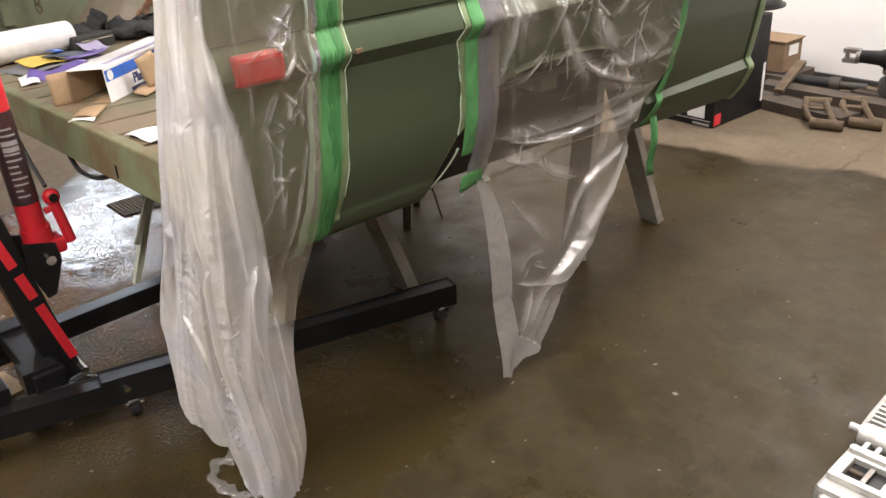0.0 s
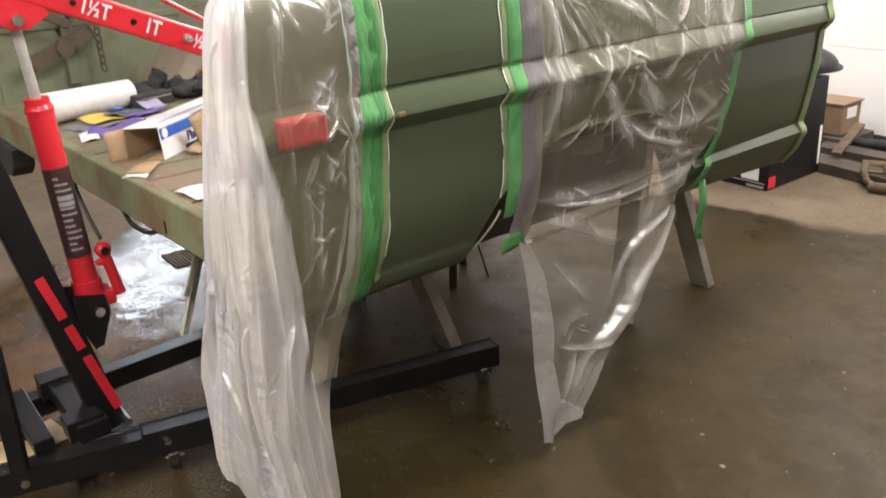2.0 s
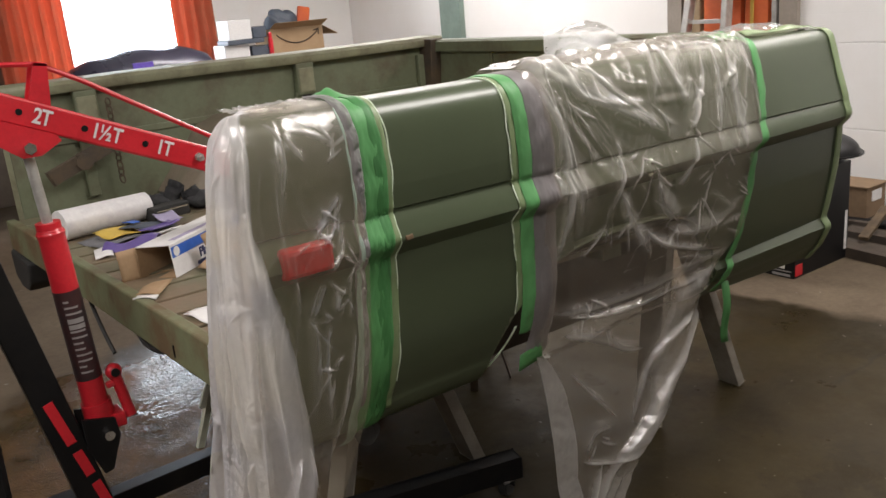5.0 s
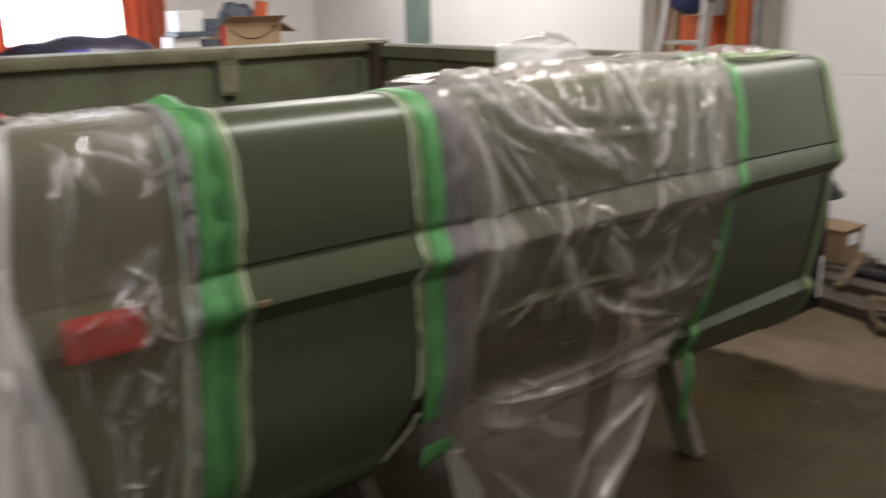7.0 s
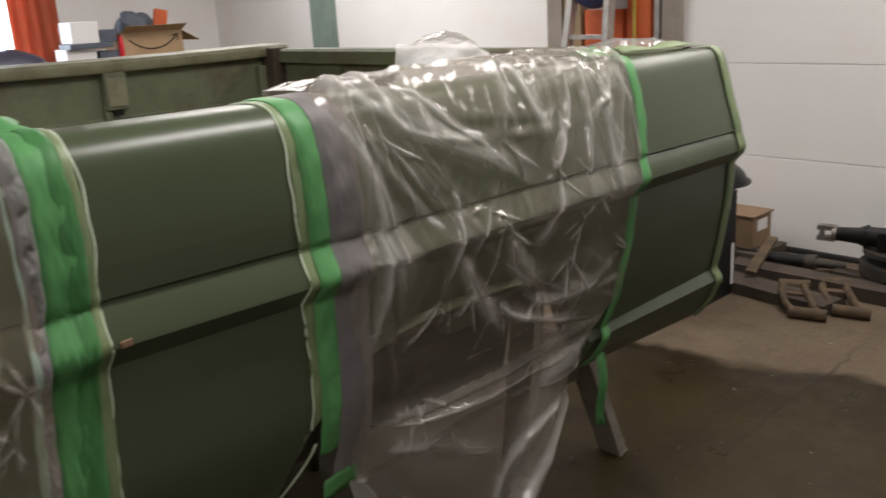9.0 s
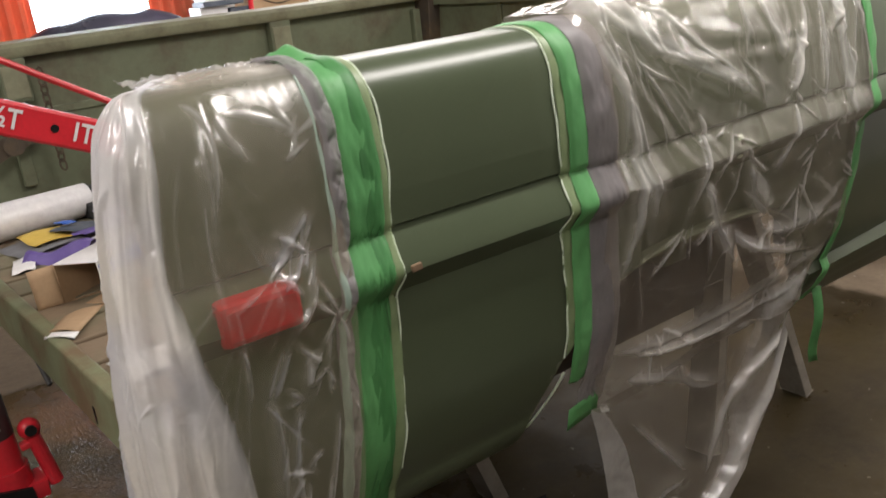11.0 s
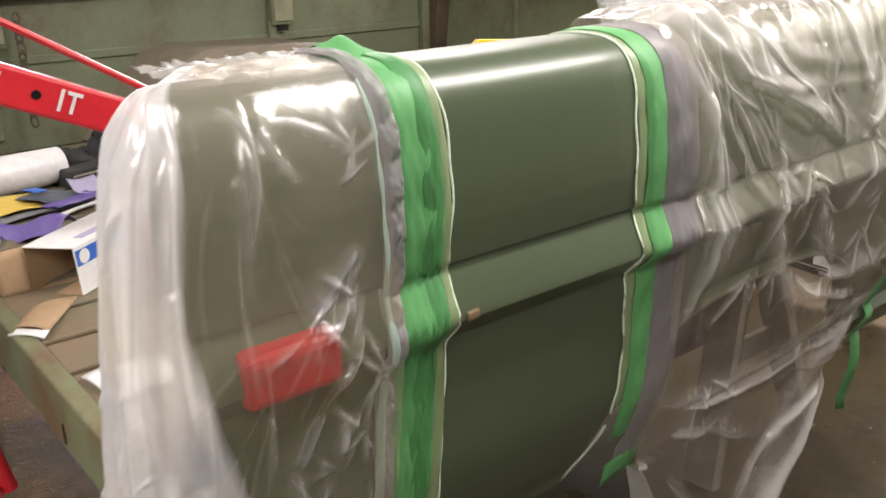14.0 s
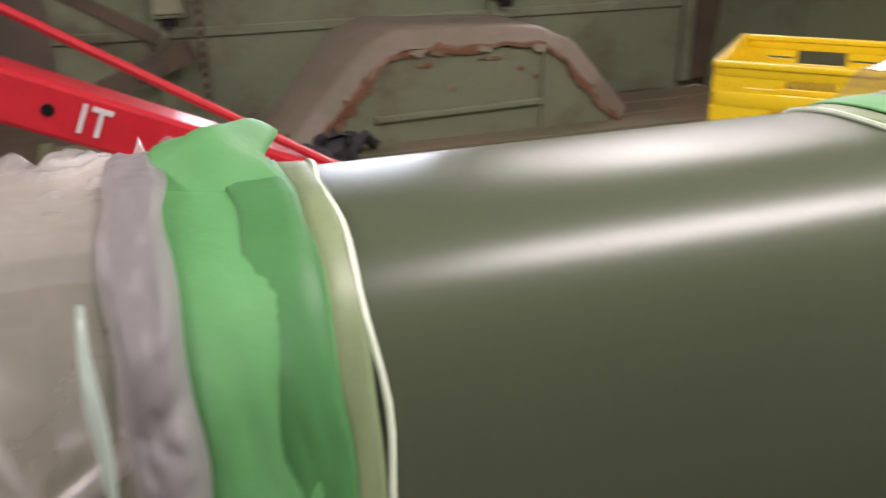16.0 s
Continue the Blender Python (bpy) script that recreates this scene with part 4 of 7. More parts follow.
t1 = thing("masking_tape", (-0.05, 0.0, 0.62), "green masking tape band with a white foam edge", "masking tape", "tape bands")
strip(-0.070, -0.014, 0.0035, 150, 0.62, "tape_strip", "tape", t1, "bright green tape", 0.003, 1, 0, low_wob=0.012, skew=(0.1, 0.06), cols=19, crumple_=0.006, fine=42)
strip(-0.018, -0.002, 0.0018, 110, 0.66, "edge_strip", "pale", t1, "pale green edge", 0.0015, 2, 1, skew=(0.06, 0.048), crumple_=0.002)
bead(-0.001, 0.002, 0.72, 0.0015, t1, seed=3, skew=0.05)
strip(-0.089, -0.067, 0.010, 320, 0.70, "film_hem", "grey_film", t1, "grey gathered film hem", 0.005, 4, 2, skew=(0.08, 0.08), cols=31, crumple_=0.020, fine=210)
# a second layer, darker where two lie over one another
strip(-0.040, -0.0155, 0.0050, 150, 0.66, "tape_overlap", "tape_double", t1, "darker doubled green tape", 0.004, 21, 7, low_wob=0.02, skew=(0.085, 0.06), cols=11, crumple_=0.004, fine=42)
# the tape's loose crown over the rail
us, vs = np.meshgrid(np.linspace(0, 1, 14), np.linspace(0, 1, 12))
lobe = np.sin(np.clip(vs * 1.3, 0, 1) * math.pi) ** 0.7 * np.sin((0.12 + 0.76 * us) * math.pi) ** 0.5
P = np.stack([-0.066 + 0.05 * us + 0.006 * np.sin(vs * 9), 0.178 - 0.125 * vs, 1.268 + 0.026 * lobe * (0.8 + 0.12 * np.sin(us * 8 + vs * 5 + 1) + 0.1 * np.sin(us * 3 - vs * 11))], -1)
solid(part("tape_crown", sheet(bmesh.new(), P), "tape", t1, "crumpled green tape crown", smooth=60), 0.001)

strip(-0.0925, -0.0895, 0.018, 120, 0.60, "loose_edge", "film_pale", t1, "pale green loose film edge", 0.004, 15, 20, cols=7, skew=(0.085, 0.05), crumple_=0.004)
t2 = thing("masking_tape", (0.33, 0.0, 0.62), "green masking tape band beside the wheel arch", "masking tape", "tape bands")
strip(0.284, 0.303, 0.0014, 110, 0.70, "edge_strip", "pale", t2, "pale green edge", 0.002, 5, 0)
strip(0.299, 0.339, 0.0028, 130, 0.72, "tape_strip", "tape", t2, "bright green tape", 0.003, 6, 0, cols=15, free=True, crumple_=0.008, fine=95)
bead(0.283, 0.0015, 0.70, 0.0015, t2, seed=8)
strip(0.335, 0.400, 0.0042, 140, 0.645, "film_hem", "grey_film", t2, "grey film hem", 0.003, 7, 0, cols=23, low_wob=0.01, free=True, crumple_=0.014, fine=70)
P = np.array([[(0.312 + 0.07 * f, 0.040 + 0.008 * s, 0.672 - 0.042 * s - 0.012 * (1 - f)) for f in np.linspace(0, 1, 4)] for s in np.linspace(0, 1, 4)])
solid(part("tape_tail", sheet(bmesh.new(), P), "tape", t2), 0.001)
P = np.array([[(0.297 - 0.06 * s ** 1.5 + 0.006 * f, 0.035 + 0.03 * s, 0.735 - 0.085 * s) for f in (0, 1)] for s in np.linspace(0, 1, 8)])
solid(part("loose_edge", sheet(bmesh.new(), P), "bead", t2), 0.002)

t3 = thing("masking_tape", (1.17, 0.03, 0.6), "band of green masking tape near the front of the bedside", "masking tape", "tape bands")
strip(1.150, 1.180, 0.008, 130, 0.60, "tape_strip", "tape", t3, "bright green tape", 0.008, 11, 0, cols=11, crumple_=0.004, fine=70, skew=(0.2, 0.2))
P = np.array([[(1.075 + 0.022 * f - 0.012 * s + 0.03 * s * s, 0.075 - 0.01 * math.sin(s * 5) - 0.008 * f, 0.62 - 0.19 * s) for f in np.linspace(0, 1, 3)] for s in np.linspace(0, 1, 9)])
solid(part("tape_tail", sheet(bmesh.new(), P), "tape", t3), 0.001)
t4 = thing("masking_tape", (1.56, 0.05, 0.56), "pale green masking tape folded along the front edge of the bed", "masking tape", "tape bands")
strip(1.548, 1.580, 0.004, 80, 0.56, "tape_strip", "pale", t4, "", 0.002, 13, 0)
us, vs = np.meshgrid(np.linspace(0, 1, 18), np.linspace(0, 1, 8))
P = np.stack([1.24 + 0.32 * us, 0.175 - 0.055 * vs + 0.004 * np.sin(us * 9), 1.268 - 0.004 * us + 0.012 * np.sin(vs * math.pi) * (0.6 + 0.4 * np.sin(us * 11))], -1)
solid(part("top_strip", sheet(bmesh.new(), P), "pale", t4, "", 60), 0.001)
us, vs = np.meshgrid(np.linspace(0, 1, 10), np.linspace(0, 1, 8))
P = np.stack([1.115 + 0.075 * us, 0.19 - 0.06 * vs, 1.268 + 0.016 * np.sin(vs * math.pi) * (0.7 + 0.3 * np.sin(us * 9))], -1)
solid(part("tape_crown", sheet(bmesh.new(), P), "tape", t3, "", 60), 0.001)

# ---- plastic sheets ----
def fold_line(s, t, s0, t0, angle, length, width, bow=0.0):
    """One tent-shaped fold from (s0, t0) in a direction, thinning towards its end."""
    c, d = math.cos(angle), math.sin(angle)
    a = (s - s0) * c + (t - t0) * d
    b = -(s - s0) * d + (t - t0) * c + bow * a * a
    run = np.clip(a / length, 0, 1)
    taper = np.where((a > -0.01) & (a < length), np.clip((a + 0.01) / 0.03, 0, 1) * np.clip((1 - run) * 2.2, 0, 1), 0)
    k = np.clip(1 - np.abs(b) / (1.4 * width * (0.6 + 0.8 * run)), 0, 1)
    return k * k * (3 - 2 * k) * taper


def fan(s, t, g, count, at, spread, angles, lengths, widths, heights, bow=1.2):
    total = np.zeros_like(s)
    for _ in range(count):
        k = fold_line(s, t, at[0] + g.uniform(-1, 1) * spread[0], at[1] + g.uniform(-1, 1) * spread[1], radians(g.uniform(*angles)), g.uniform(*lengths), g.uniform(*widths), g.uniform(-bow, bow))
        total = np.maximum(total, k * g.uniform(*heights)) + 0.25 * k * 0.003
    return total


def along(s, t, curve, steps=12):
    """The distance of each point from a bent line of three points, and how far along the line it lies."""
    a, c, e = (np.array(p) for p in curve)
    best, where = np.full(s.shape, 9.0), np.zeros(s.shape)
    line = [a * (1 - f) ** 2 + (4 * c - a - e) * f * (1 - f) + e * f * f for f in np.linspace(0, 1, steps + 1)]
    side = np.zeros(s.shape)
    for k, (p, q) in enumerate(zip(line, line[1:])):
        d = q - p
        m = np.clip(((s - p[0]) * d[0] + (t - p[1]) * d[1]) / (d @ d), 0, 1)
        dx, dy = s - p[0] - m * d[0], t - p[1] - m * d[1]
        far = np.hypot(dx, dy)
        near = far < best
        best, where = np.where(near, far, best), np.where(near, (k + m) / steps, where)
        side = np.where(near, np.sign(d[0] * dy - d[1] * dx), side)
    return best * np.where(side == 0, 1, side), where


def drapes(s, t, curves, width, height):
    """Rounded folds along bent lines, steep on one side, thin at both ends: how far they stand out, and how white they are."""
    out, white = np.zeros(s.shape), np.zeros(s.shape)
    for k, c in enumerate(curves):
        d, w = along(s, t, c)
        ends = np.clip(w / 0.15, 0, 1) * np.clip((1 - w) / 0.3, 0, 1)
        wide = width * (0.75 + 0.35 * math.sin(k * 2.1)) * (0.6 + 0.6 * w)
        steep = np.where(d > 0, np.exp(-(d / wide) ** 2), np.exp(-(d / (0.4 * wide)) ** 2))
        h = height * (0.75 + 0.25 * math.sin(k * 1.3 + 1))
        out = np.maximum(out, h * steep * ends)
        white = np.maximum(white, (0.75 * np.exp(-np.abs(d) / (0.22 * wide)) + 0.45 * steep) * ends * (0.7 + 0.3 * math.sin(k * 3.7)))
    return out, white


def creases(P, gain, least=0.15, cells=None):
    """How sharply the sheet bends at each point, 0 to 1: film whitens along its folds."""
    n = np.cross(np.gradient(P, axis=0), np.gradient(P, axis=1))
    n /= np.linalg.norm(n, axis=2, keepdims=True) + 1e-9
    fv, fu = (P.shape[0] / cells[0], P.shape[1] / cells[1]) if cells else (1, 1)
    b = fv * np.linalg.norm(np.gradient(n, axis=0), axis=2) + fu * np.linalg.norm(np.gradient(n, axis=1), axis=2)
    return np.clip((b - least) * gain, 0, 1)


def film_mesh(name, P, material, fold):
    """A fine grid of quads that carries its folds as a point attribute."""
    nv, nu = P.shape[:2]
    idx = np.arange(nv * nu).reshape(nv, nu)
    q = np.stack([idx[:-1, :-1], idx[:-1, 1:], idx[1:, 1:], idx[1:, :-1]], -1).reshape(-1, 4)
    me = bpy.data.meshes.new(name)
    me.from_pydata(P.reshape(-1, 3).tolist(), [], q.tolist())
    me.polygons.foreach_set("use_smooth", np.ones(len(q), dtype=bool))
    at = me.attributes.new("fold", "FLOAT", "POINT")
    at.data.foreach_set("value", fold.reshape(-1).astype(np.float32))
    me.materials.append(M[material])
    me.update()
    return me


# the large drapes of the middle sheet, along the bed and up: first from the rail down to the belt line, then below it
UPPER = [((0.36, 1.267), (0.53, 1.194), (0.798, 1.074)), ((0.403, 1.269), (0.572, 1.184), (0.832, 1.045)), ((0.496, 1.26), (0.639, 1.175), (0.771, 1.079)),
         ((0.754, 1.272), (0.738, 1.218), (0.713, 1.16)), ((0.779, 1.265), (0.816, 1.191), (0.835, 1.134)), ((0.948, 1.26), (0.87, 1.128), (0.847, 1.085)),
         ((0.978, 1.248), (0.969, 1.163), (0.927, 0.972)), ((1.042, 1.243), (1.034, 1.105), (1.059, 0.976)), ((1.093, 1.238), (1.12, 1.113), (1.112, 1.008)),
         ((0.381, 1.229), (0.422, 1.047), (0.375, 0.83)), ((0.404, 1.189), (0.427, 1.054), (0.474, 0.909)), ((0.577, 1.105), (0.582, 1.027), (0.54, 0.915)),
         ((0.869, 1.081), (0.83, 0.992), (0.779, 0.955))]
LOWER = [((0.579, 0.985), (0.632, 0.898), (0.716, 0.786)), ((0.714, 0.998), (0.736, 0.917), (0.818, 0.856)), ((0.694, 0.871), (0.787, 0.804), (1.059, 0.732)),
         ((0.748, 0.875), (0.876, 0.819), (1.059, 0.845)), ((0.359, 0.75), (0.65, 0.708), (1.0, 0.735)), ((0.398, 0.735), (0.66, 0.675), (0.95, 0.70)),
         ((0.603, 0.647), (0.637, 0.571), (0.775, 0.531)), ((0.406, 0.685), (0.536, 0.63), (0.665, 0.563)), ((0.455, 0.574), (0.564, 0.455), (0.67, 0.341)),
         ((0.933, 0.588), (0.774, 0.51), (0.686, 0.312)), ((1.0, 0.64), (0.84, 0.45), (0.656, 0.264)), ((0.506, 0.299), (0.641, 0.246), (0.735, 0.282)),
         ((0.58, 0.12), (0.625, 0.22), (0.703, 0.282)), ((0.52, 0.30), (0.57, 0.36), (0.66, 0.33)), ((0.55, 0.11), (0.57, 0.19), (0.60, 0.26))]
# small stars where the film is pinched, whitened for its sparkle: along, up
PINCHES = [(0.56, 0.93), (0.713, 1.16), (0.54, 0.915), (0.63, 0.90), (0.69, 1.02), (0.93, 0.97), (0.80, 0.86), (0.85, 1.09), (0.66, 1.06), (0.99, 1.02), (0.90, 0.90), (0.50, 0.74), (0.45, 1.20), (1.05, 0.90), (0.88, 1.2), (0.58, 0.33)]


def middle_sheet():
    nu, nv = 340, 540
    U, V = np.meshgrid(np.linspace(0, 1, nu), np.linspace(0, 1, nv))
    P = np.zeros((nv, nu, 3))
    hang_l = [(0.80, 0.36), (0.63, 0.36), (0.455, 0.385), (0.162, 0.42), (0.02, 0.44)]
    hang_r = [(0.80, 1.125), (0.755, 1.10), (0.708, 1.04), (0.65, 0.985), (0.586, 0.945), (0.445, 0.918), (0.35, 0.848), (0.27, 0.745), (0.12, 0.645), (0.044, 0.596)]
    for i in range(nu):
        u = U[0, i]
        x_top = 0.36 + u * (1.165 - 0.36)
        base = profile(x_top)
        base = np.vstack([[(0.30, 1.10), (0.215, 1.225), (0.18, 1.262)], outer(base)[outer(base)[:, 1] > 0.68]])
        base = np.vstack([base, [(base[-1][0] + 0.01, 0.64)]])
        d = np.r_[0, np.cumsum(np.hypot(*np.diff(base, axis=0).T))]
        zb = 0.046 - 0.024 * math.sin(math.pi * min(1, u * 1.1)) + 0.003 * math.sin(u * 19)
        tot = d[-1] + 0.64 - zb
        s = np.linspace(0, tot, nv)
        on = s <= d[-1]
        y, z = np.interp(s, d, base[:, 0]), np.interp(s, d, base[:, 1])
        z = np.where(on, z, 0.64 - (s - d[-1]))
        # slack film bridges the hollow under the belt line
        y = np.where((z < 1.02) & on, np.minimum(y, np.interp(-z, [-1.02, -0.92, -0.7], [-0.022, -0.004, 0.03]) + 0.03 * u), y)
        x = np.full(nv, x_top) - 0.2 * u ** 2 * np.clip(1.13 - z, 0, 0.2)
        low = z < 0.80
        zl = z[low]
        xl = np.interp(-zl, [-a for a, _ in hang_l], [c for _, c in hang_l])
        xr = np.interp(-zl, [-a for a, _ in hang_r], [c for _, c in hang_r])
        blend = np.clip((0.80 - zl) / 0.06, 0, 1)
        x[low] = x[low] * (1 - blend) + (xl + u * (xr - xl)) * blend
        y = np.where(on, y, base[-1][0] + 0.02 * np.clip((0.64 - z) / 0.6, 0, 1))
        P[:, i, 0], P[:, i, 1], P[:, i, 2] = x, y, z
    Z = P[..., 2].copy()
    s, t = P[..., 0].copy(), Z + 1.1 * np.clip(P[..., 1] - 0.06, 0, 1) * (Z > 1.0)
    g = np.random.default_rng(5)
    r1, w1 = drapes(s, t, UPPER, 0.026, 0.013)
    r2, w2 = drapes(s, t, LOWER, 0.030, 0.014)
    r, white = np.maximum(r1, r2), np.maximum(w1, w2)
    # short gathers over the rail and at the taped corners
    tops = fan(s, t, g, 26, (0.78, 1.33), (0.38, 0.05), (238, 302), (0.06, 0.17), (0.008, 0.016), (0.5, 1.0), 2.0)
    tops = np.maximum(tops, fan(s, t, g, 8, (1.10, 1.26), (0.03, 0.03), (215, 275), (0.10, 0.3), (0.007, 0.012), (0.5, 1.0), 0.8))
    tops = np.maximum(tops, 0.8 * fan(s, t, g, 7, (0.40, 1.22), (0.03, 0.1), (262, 278), (0.3, 0.6), (0.006, 0.012), (0.4, 1.0), 0.3))
    # faint long folds that fan out from the upper corners
    soft = fan(s, t, g, 12, (0.42, 1.25), (0.05, 0.04), (285, 345), (0.3, 0.7), (0.008, 0.016), (0.4, 1.0), 0.6)
    soft = np.maximum(soft, fan(s, t, g, 10, (1.06, 0.80), (0.03, 0.10), (150, 215), (0.2, 0.55), (0.010, 0.02), (0.4, 1.0), 0.8))
    soft = np.maximum(soft, fan(s, t, g, 12, (0.75, 1.22), (0.3, 0.03), (240, 300), (0.15, 0.4), (0.006, 0.012), (0.4, 1.0), 1.0))
    stars = np.zeros_like(s)
    for x, z in PINCHES:
        stars = np.maximum(stars, fan(s, t, g, 3, (x, z), (0.01, 0.01), (200, 340), (0.04, 0.13), (0.003, 0.005), (0.5, 1.0), 3))
    r += 0.009 * tops + 0.005 * soft + 0.0065 * stars
    # the folded-over band along the hanging front edge, and the bunched band along the other one
    inner = np.interp(-Z, [-0.66, -0.60, -0.53, -0.27, -0.12, -0.05], [0.02, 0.08, 0.13, 0.24, 0.5, 1.1])
    band = np.clip((inner - U) / 0.015, 0, 1) * np.clip((0.66 - Z) / 0.02, 0, 1)
    bunch = np.clip((U - 0.70 - 0.03 * np.sin(Z * 23)) / 0.06, 0, 1) * np.clip((0.74 - Z) / 0.08, 0, 1) * np.clip((Z - 0.22) / 0.06, 0, 1)
    tuck = np.clip((0.24 - Z) / 0.06, 0, 1) * np.clip((U - 0.45) / 0.1, 0, 1) * (1 - band)
    h = np.clip((0.75 - Z) / 0.5, 0, 1)
    r += 0.010 * band + bunch * (0.020 * np.sin(np.clip((U - 0.7) / 0.3, 0, 1) * math.pi) + 0.012 * crinkle(s, t, 28, 8, 60) + 0.007 * crinkle(s, t, 34, 9, 140))
    r += tuck * (0.012 * tri(U * 46 + 2 * np.sin(Z * 14)) + 0.006 * crinkle(s, t, 36, 8, 120))
    r += h * (0.014 * np.sin(U * 6.3 + 0.7 + 1.4 * np.sin(Z * 4)) + 0.012 * billow(s, t, 30, 6, 14))
    r += 0.005 * billow(s, t, 22, 7, 17) + 0.011 * crinkle(s, t, 23, 8, 48) + 0.006 * crinkle(s, t, 33, 8, 150)
    out = r + 0.009
    side = np.clip((1.255 - Z) / 0.05, 0, 1)
    edge = np.minimum(np.clip(U / 0.05, 0, 1), np.clip((1 - U) / 0.04, 0, 1))
    keep = np.clip((Z - 0.6) / 0.1, 0, 1) * (1 - edge)
    out = out * (1 - 0.75 * keep)
    P[..., 1] -= out * side
    P[..., 2] += (1 - side) * (0.008 + out * 1.1 + 0.010 * crinkle(s, t, 27, 8, 60) + 0.006 * crinkle(s, t, 37, 8, 130))
    P[..., 2] = np.maximum(P[..., 2], 0.008)
    lines = np.maximum(fan(s, t, g, 34, (0.78, 1.10), (0.38, 0.16), (225, 320), (0.08, 0.4), (0.002, 0.0035), (0.3, 0.9), 1.0), fan(s, t, g, 26, (0.78, 0.82), (0.36, 0.18), (160, 260), (0.08, 0.4), (0.002, 0.0035), (0.3, 0.9), 1.0))
    rail = np.clip((Z - 1.225) / 0.03, 0, 1)
    # stars whiten the pinches: their sparkle is put into the opacity
    fold = 0.14 + 0.05 * billow(s, t, 41, 6, 11) + 0.42 * white + 0.16 * tops + 0.10 * soft + 0.34 * stars + 0.22 * lines + 0.30 * band + 0.20 * bunch + 0.12 * tuck + 0.05 * h + 0.10 * rail
    fold += creases(P, 0.35, 0.3, (360, 260)) * 0.3
    return P, np.clip(fold, 0.04, 0.95)


MP, MF = middle_sheet()
mid = tagged(new("masking_sheet", film_mesh("masking_sheet", MP, "film", MF)), "crinkled clear plastic sheet over the wheel arch, hanging to a point", "plastic sheet", "plastic masking sheets")


# the folds of the rear sheet, round the corner and up: the gathered column, then the clear panel beside the tape
COLUMN = [((0.348, 1.265), (0.382, 1.198), (0.376, 1.06)), ((0.382, 1.13), (0.376, 1.06), (0.364, 0.936)), ((0.298, 1.248), (0.313, 1.13), (0.288, 0.921)), ((0.473, 1.235), (0.445, 1.14), (0.464, 0.943)),
          ((0.464, 1.19), (0.577, 1.103), (0.80, 0.909)), ((0.326, 1.25), (0.32, 1.167), (0.307, 1.085)), ((0.292, 1.225), (0.313, 1.167), (0.30, 1.06)), ((0.448, 1.245), (0.426, 1.125), (0.426, 0.945)),
          ((0.288, 0.918), (0.276, 0.791), (0.241, 0.669)), ((0.361, 0.95), (0.361, 0.772), (0.323, 0.602)), ((0.323, 0.62), (0.348, 0.497), (0.373, 0.30)), ((0.386, 0.935), (0.411, 0.736), (0.417, 0.50)),
          ((0.564, 1.0), (0.646, 0.759), (0.806, 0.551)), ((0.473, 0.945), (0.53, 0.767), (0.47, 0.645)), ((0.248, 0.665), (0.166, 0.541), (0.022, 0.324)), ((0.279, 0.649), (0.32, 0.557), (0.26, 0.40)),
          ((0.401, 0.96), (0.411, 0.836), (0.448, 0.68)), ((0.787, 0.489), (0.661, 0.446), (0.592, 0.32)), ((0.70, 1.0), (0.76, 0.82), (0.84, 0.62)), ((0.63, 1.09), (0.70, 0.92), (0.74, 0.70)),
          ((0.88, 0.90), (0.91, 0.74), (0.93, 0.52)), ((0.47, 0.66), (0.50, 0.52), (0.47, 0.20)), ((0.10, 0.40), (0.14, 0.24), (0.11, 0.03)), ((0.25, 0.42), (0.24, 0.25), (0.28, 0.02)),
          ((0.37, 0.33), (0.36, 0.2), (0.40, 0.03)), ((0.53, 1.22), (0.55, 1.10), (0.60, 0.95)), ((0.57, 0.62), (0.60, 0.40), (0.58, 0.12))]
PANEL = [((0.292, 1.25), (0.241, 1.207), (0.285, 1.095)), ((0.223, 1.232), (0.207, 1.207), (0.163, 1.175)), ((0.207, 1.232), (0.135, 1.225), (0.06, 1.203)), ((0.245, 1.255), (0.132, 1.25), (0.038, 1.225)),
         ((0.072, 1.117), (0.129, 1.087), (0.191, 1.064)), ((0.088, 1.043), (0.11, 1.011), (0.154, 0.986)), ((0.091, 0.958), (0.116, 0.933), (0.141, 0.913)), ((0.16, 0.973), (0.185, 0.939), (0.213, 0.91)),
         ((0.273, 0.995), (0.251, 0.954), (0.266, 0.90)), ((0.103, 1.074), (0.135, 1.05), (0.172, 1.043)), ((0.216, 0.92), (0.204, 0.835), (0.232, 0.69)), ((0.06, 0.87), (0.10, 0.744), (0.169, 0.563)),
         ((0.15, 0.90), (0.17, 0.80), (0.15, 0.66)), ((0.27, 1.20), (0.262, 1.16), (0.28, 1.08))]


def pleats(q, seed, n=5):
    """Soft upright folds with narrow crests, from 0 to 1."""
    g = np.random.default_rng(seed)
    total = np.zeros_like(q)
    for k in range(n):
        total += g.uniform(0.5, 1.0) * (0.5 + 0.5 * np.cos(q * (9 + 8 * k) * g.uniform(0.85, 1.2) + g.uniform(0, 6.3))) ** (1.5 + 0.7 * k) / (1 + 0.35 * k)
    return total / 2.2


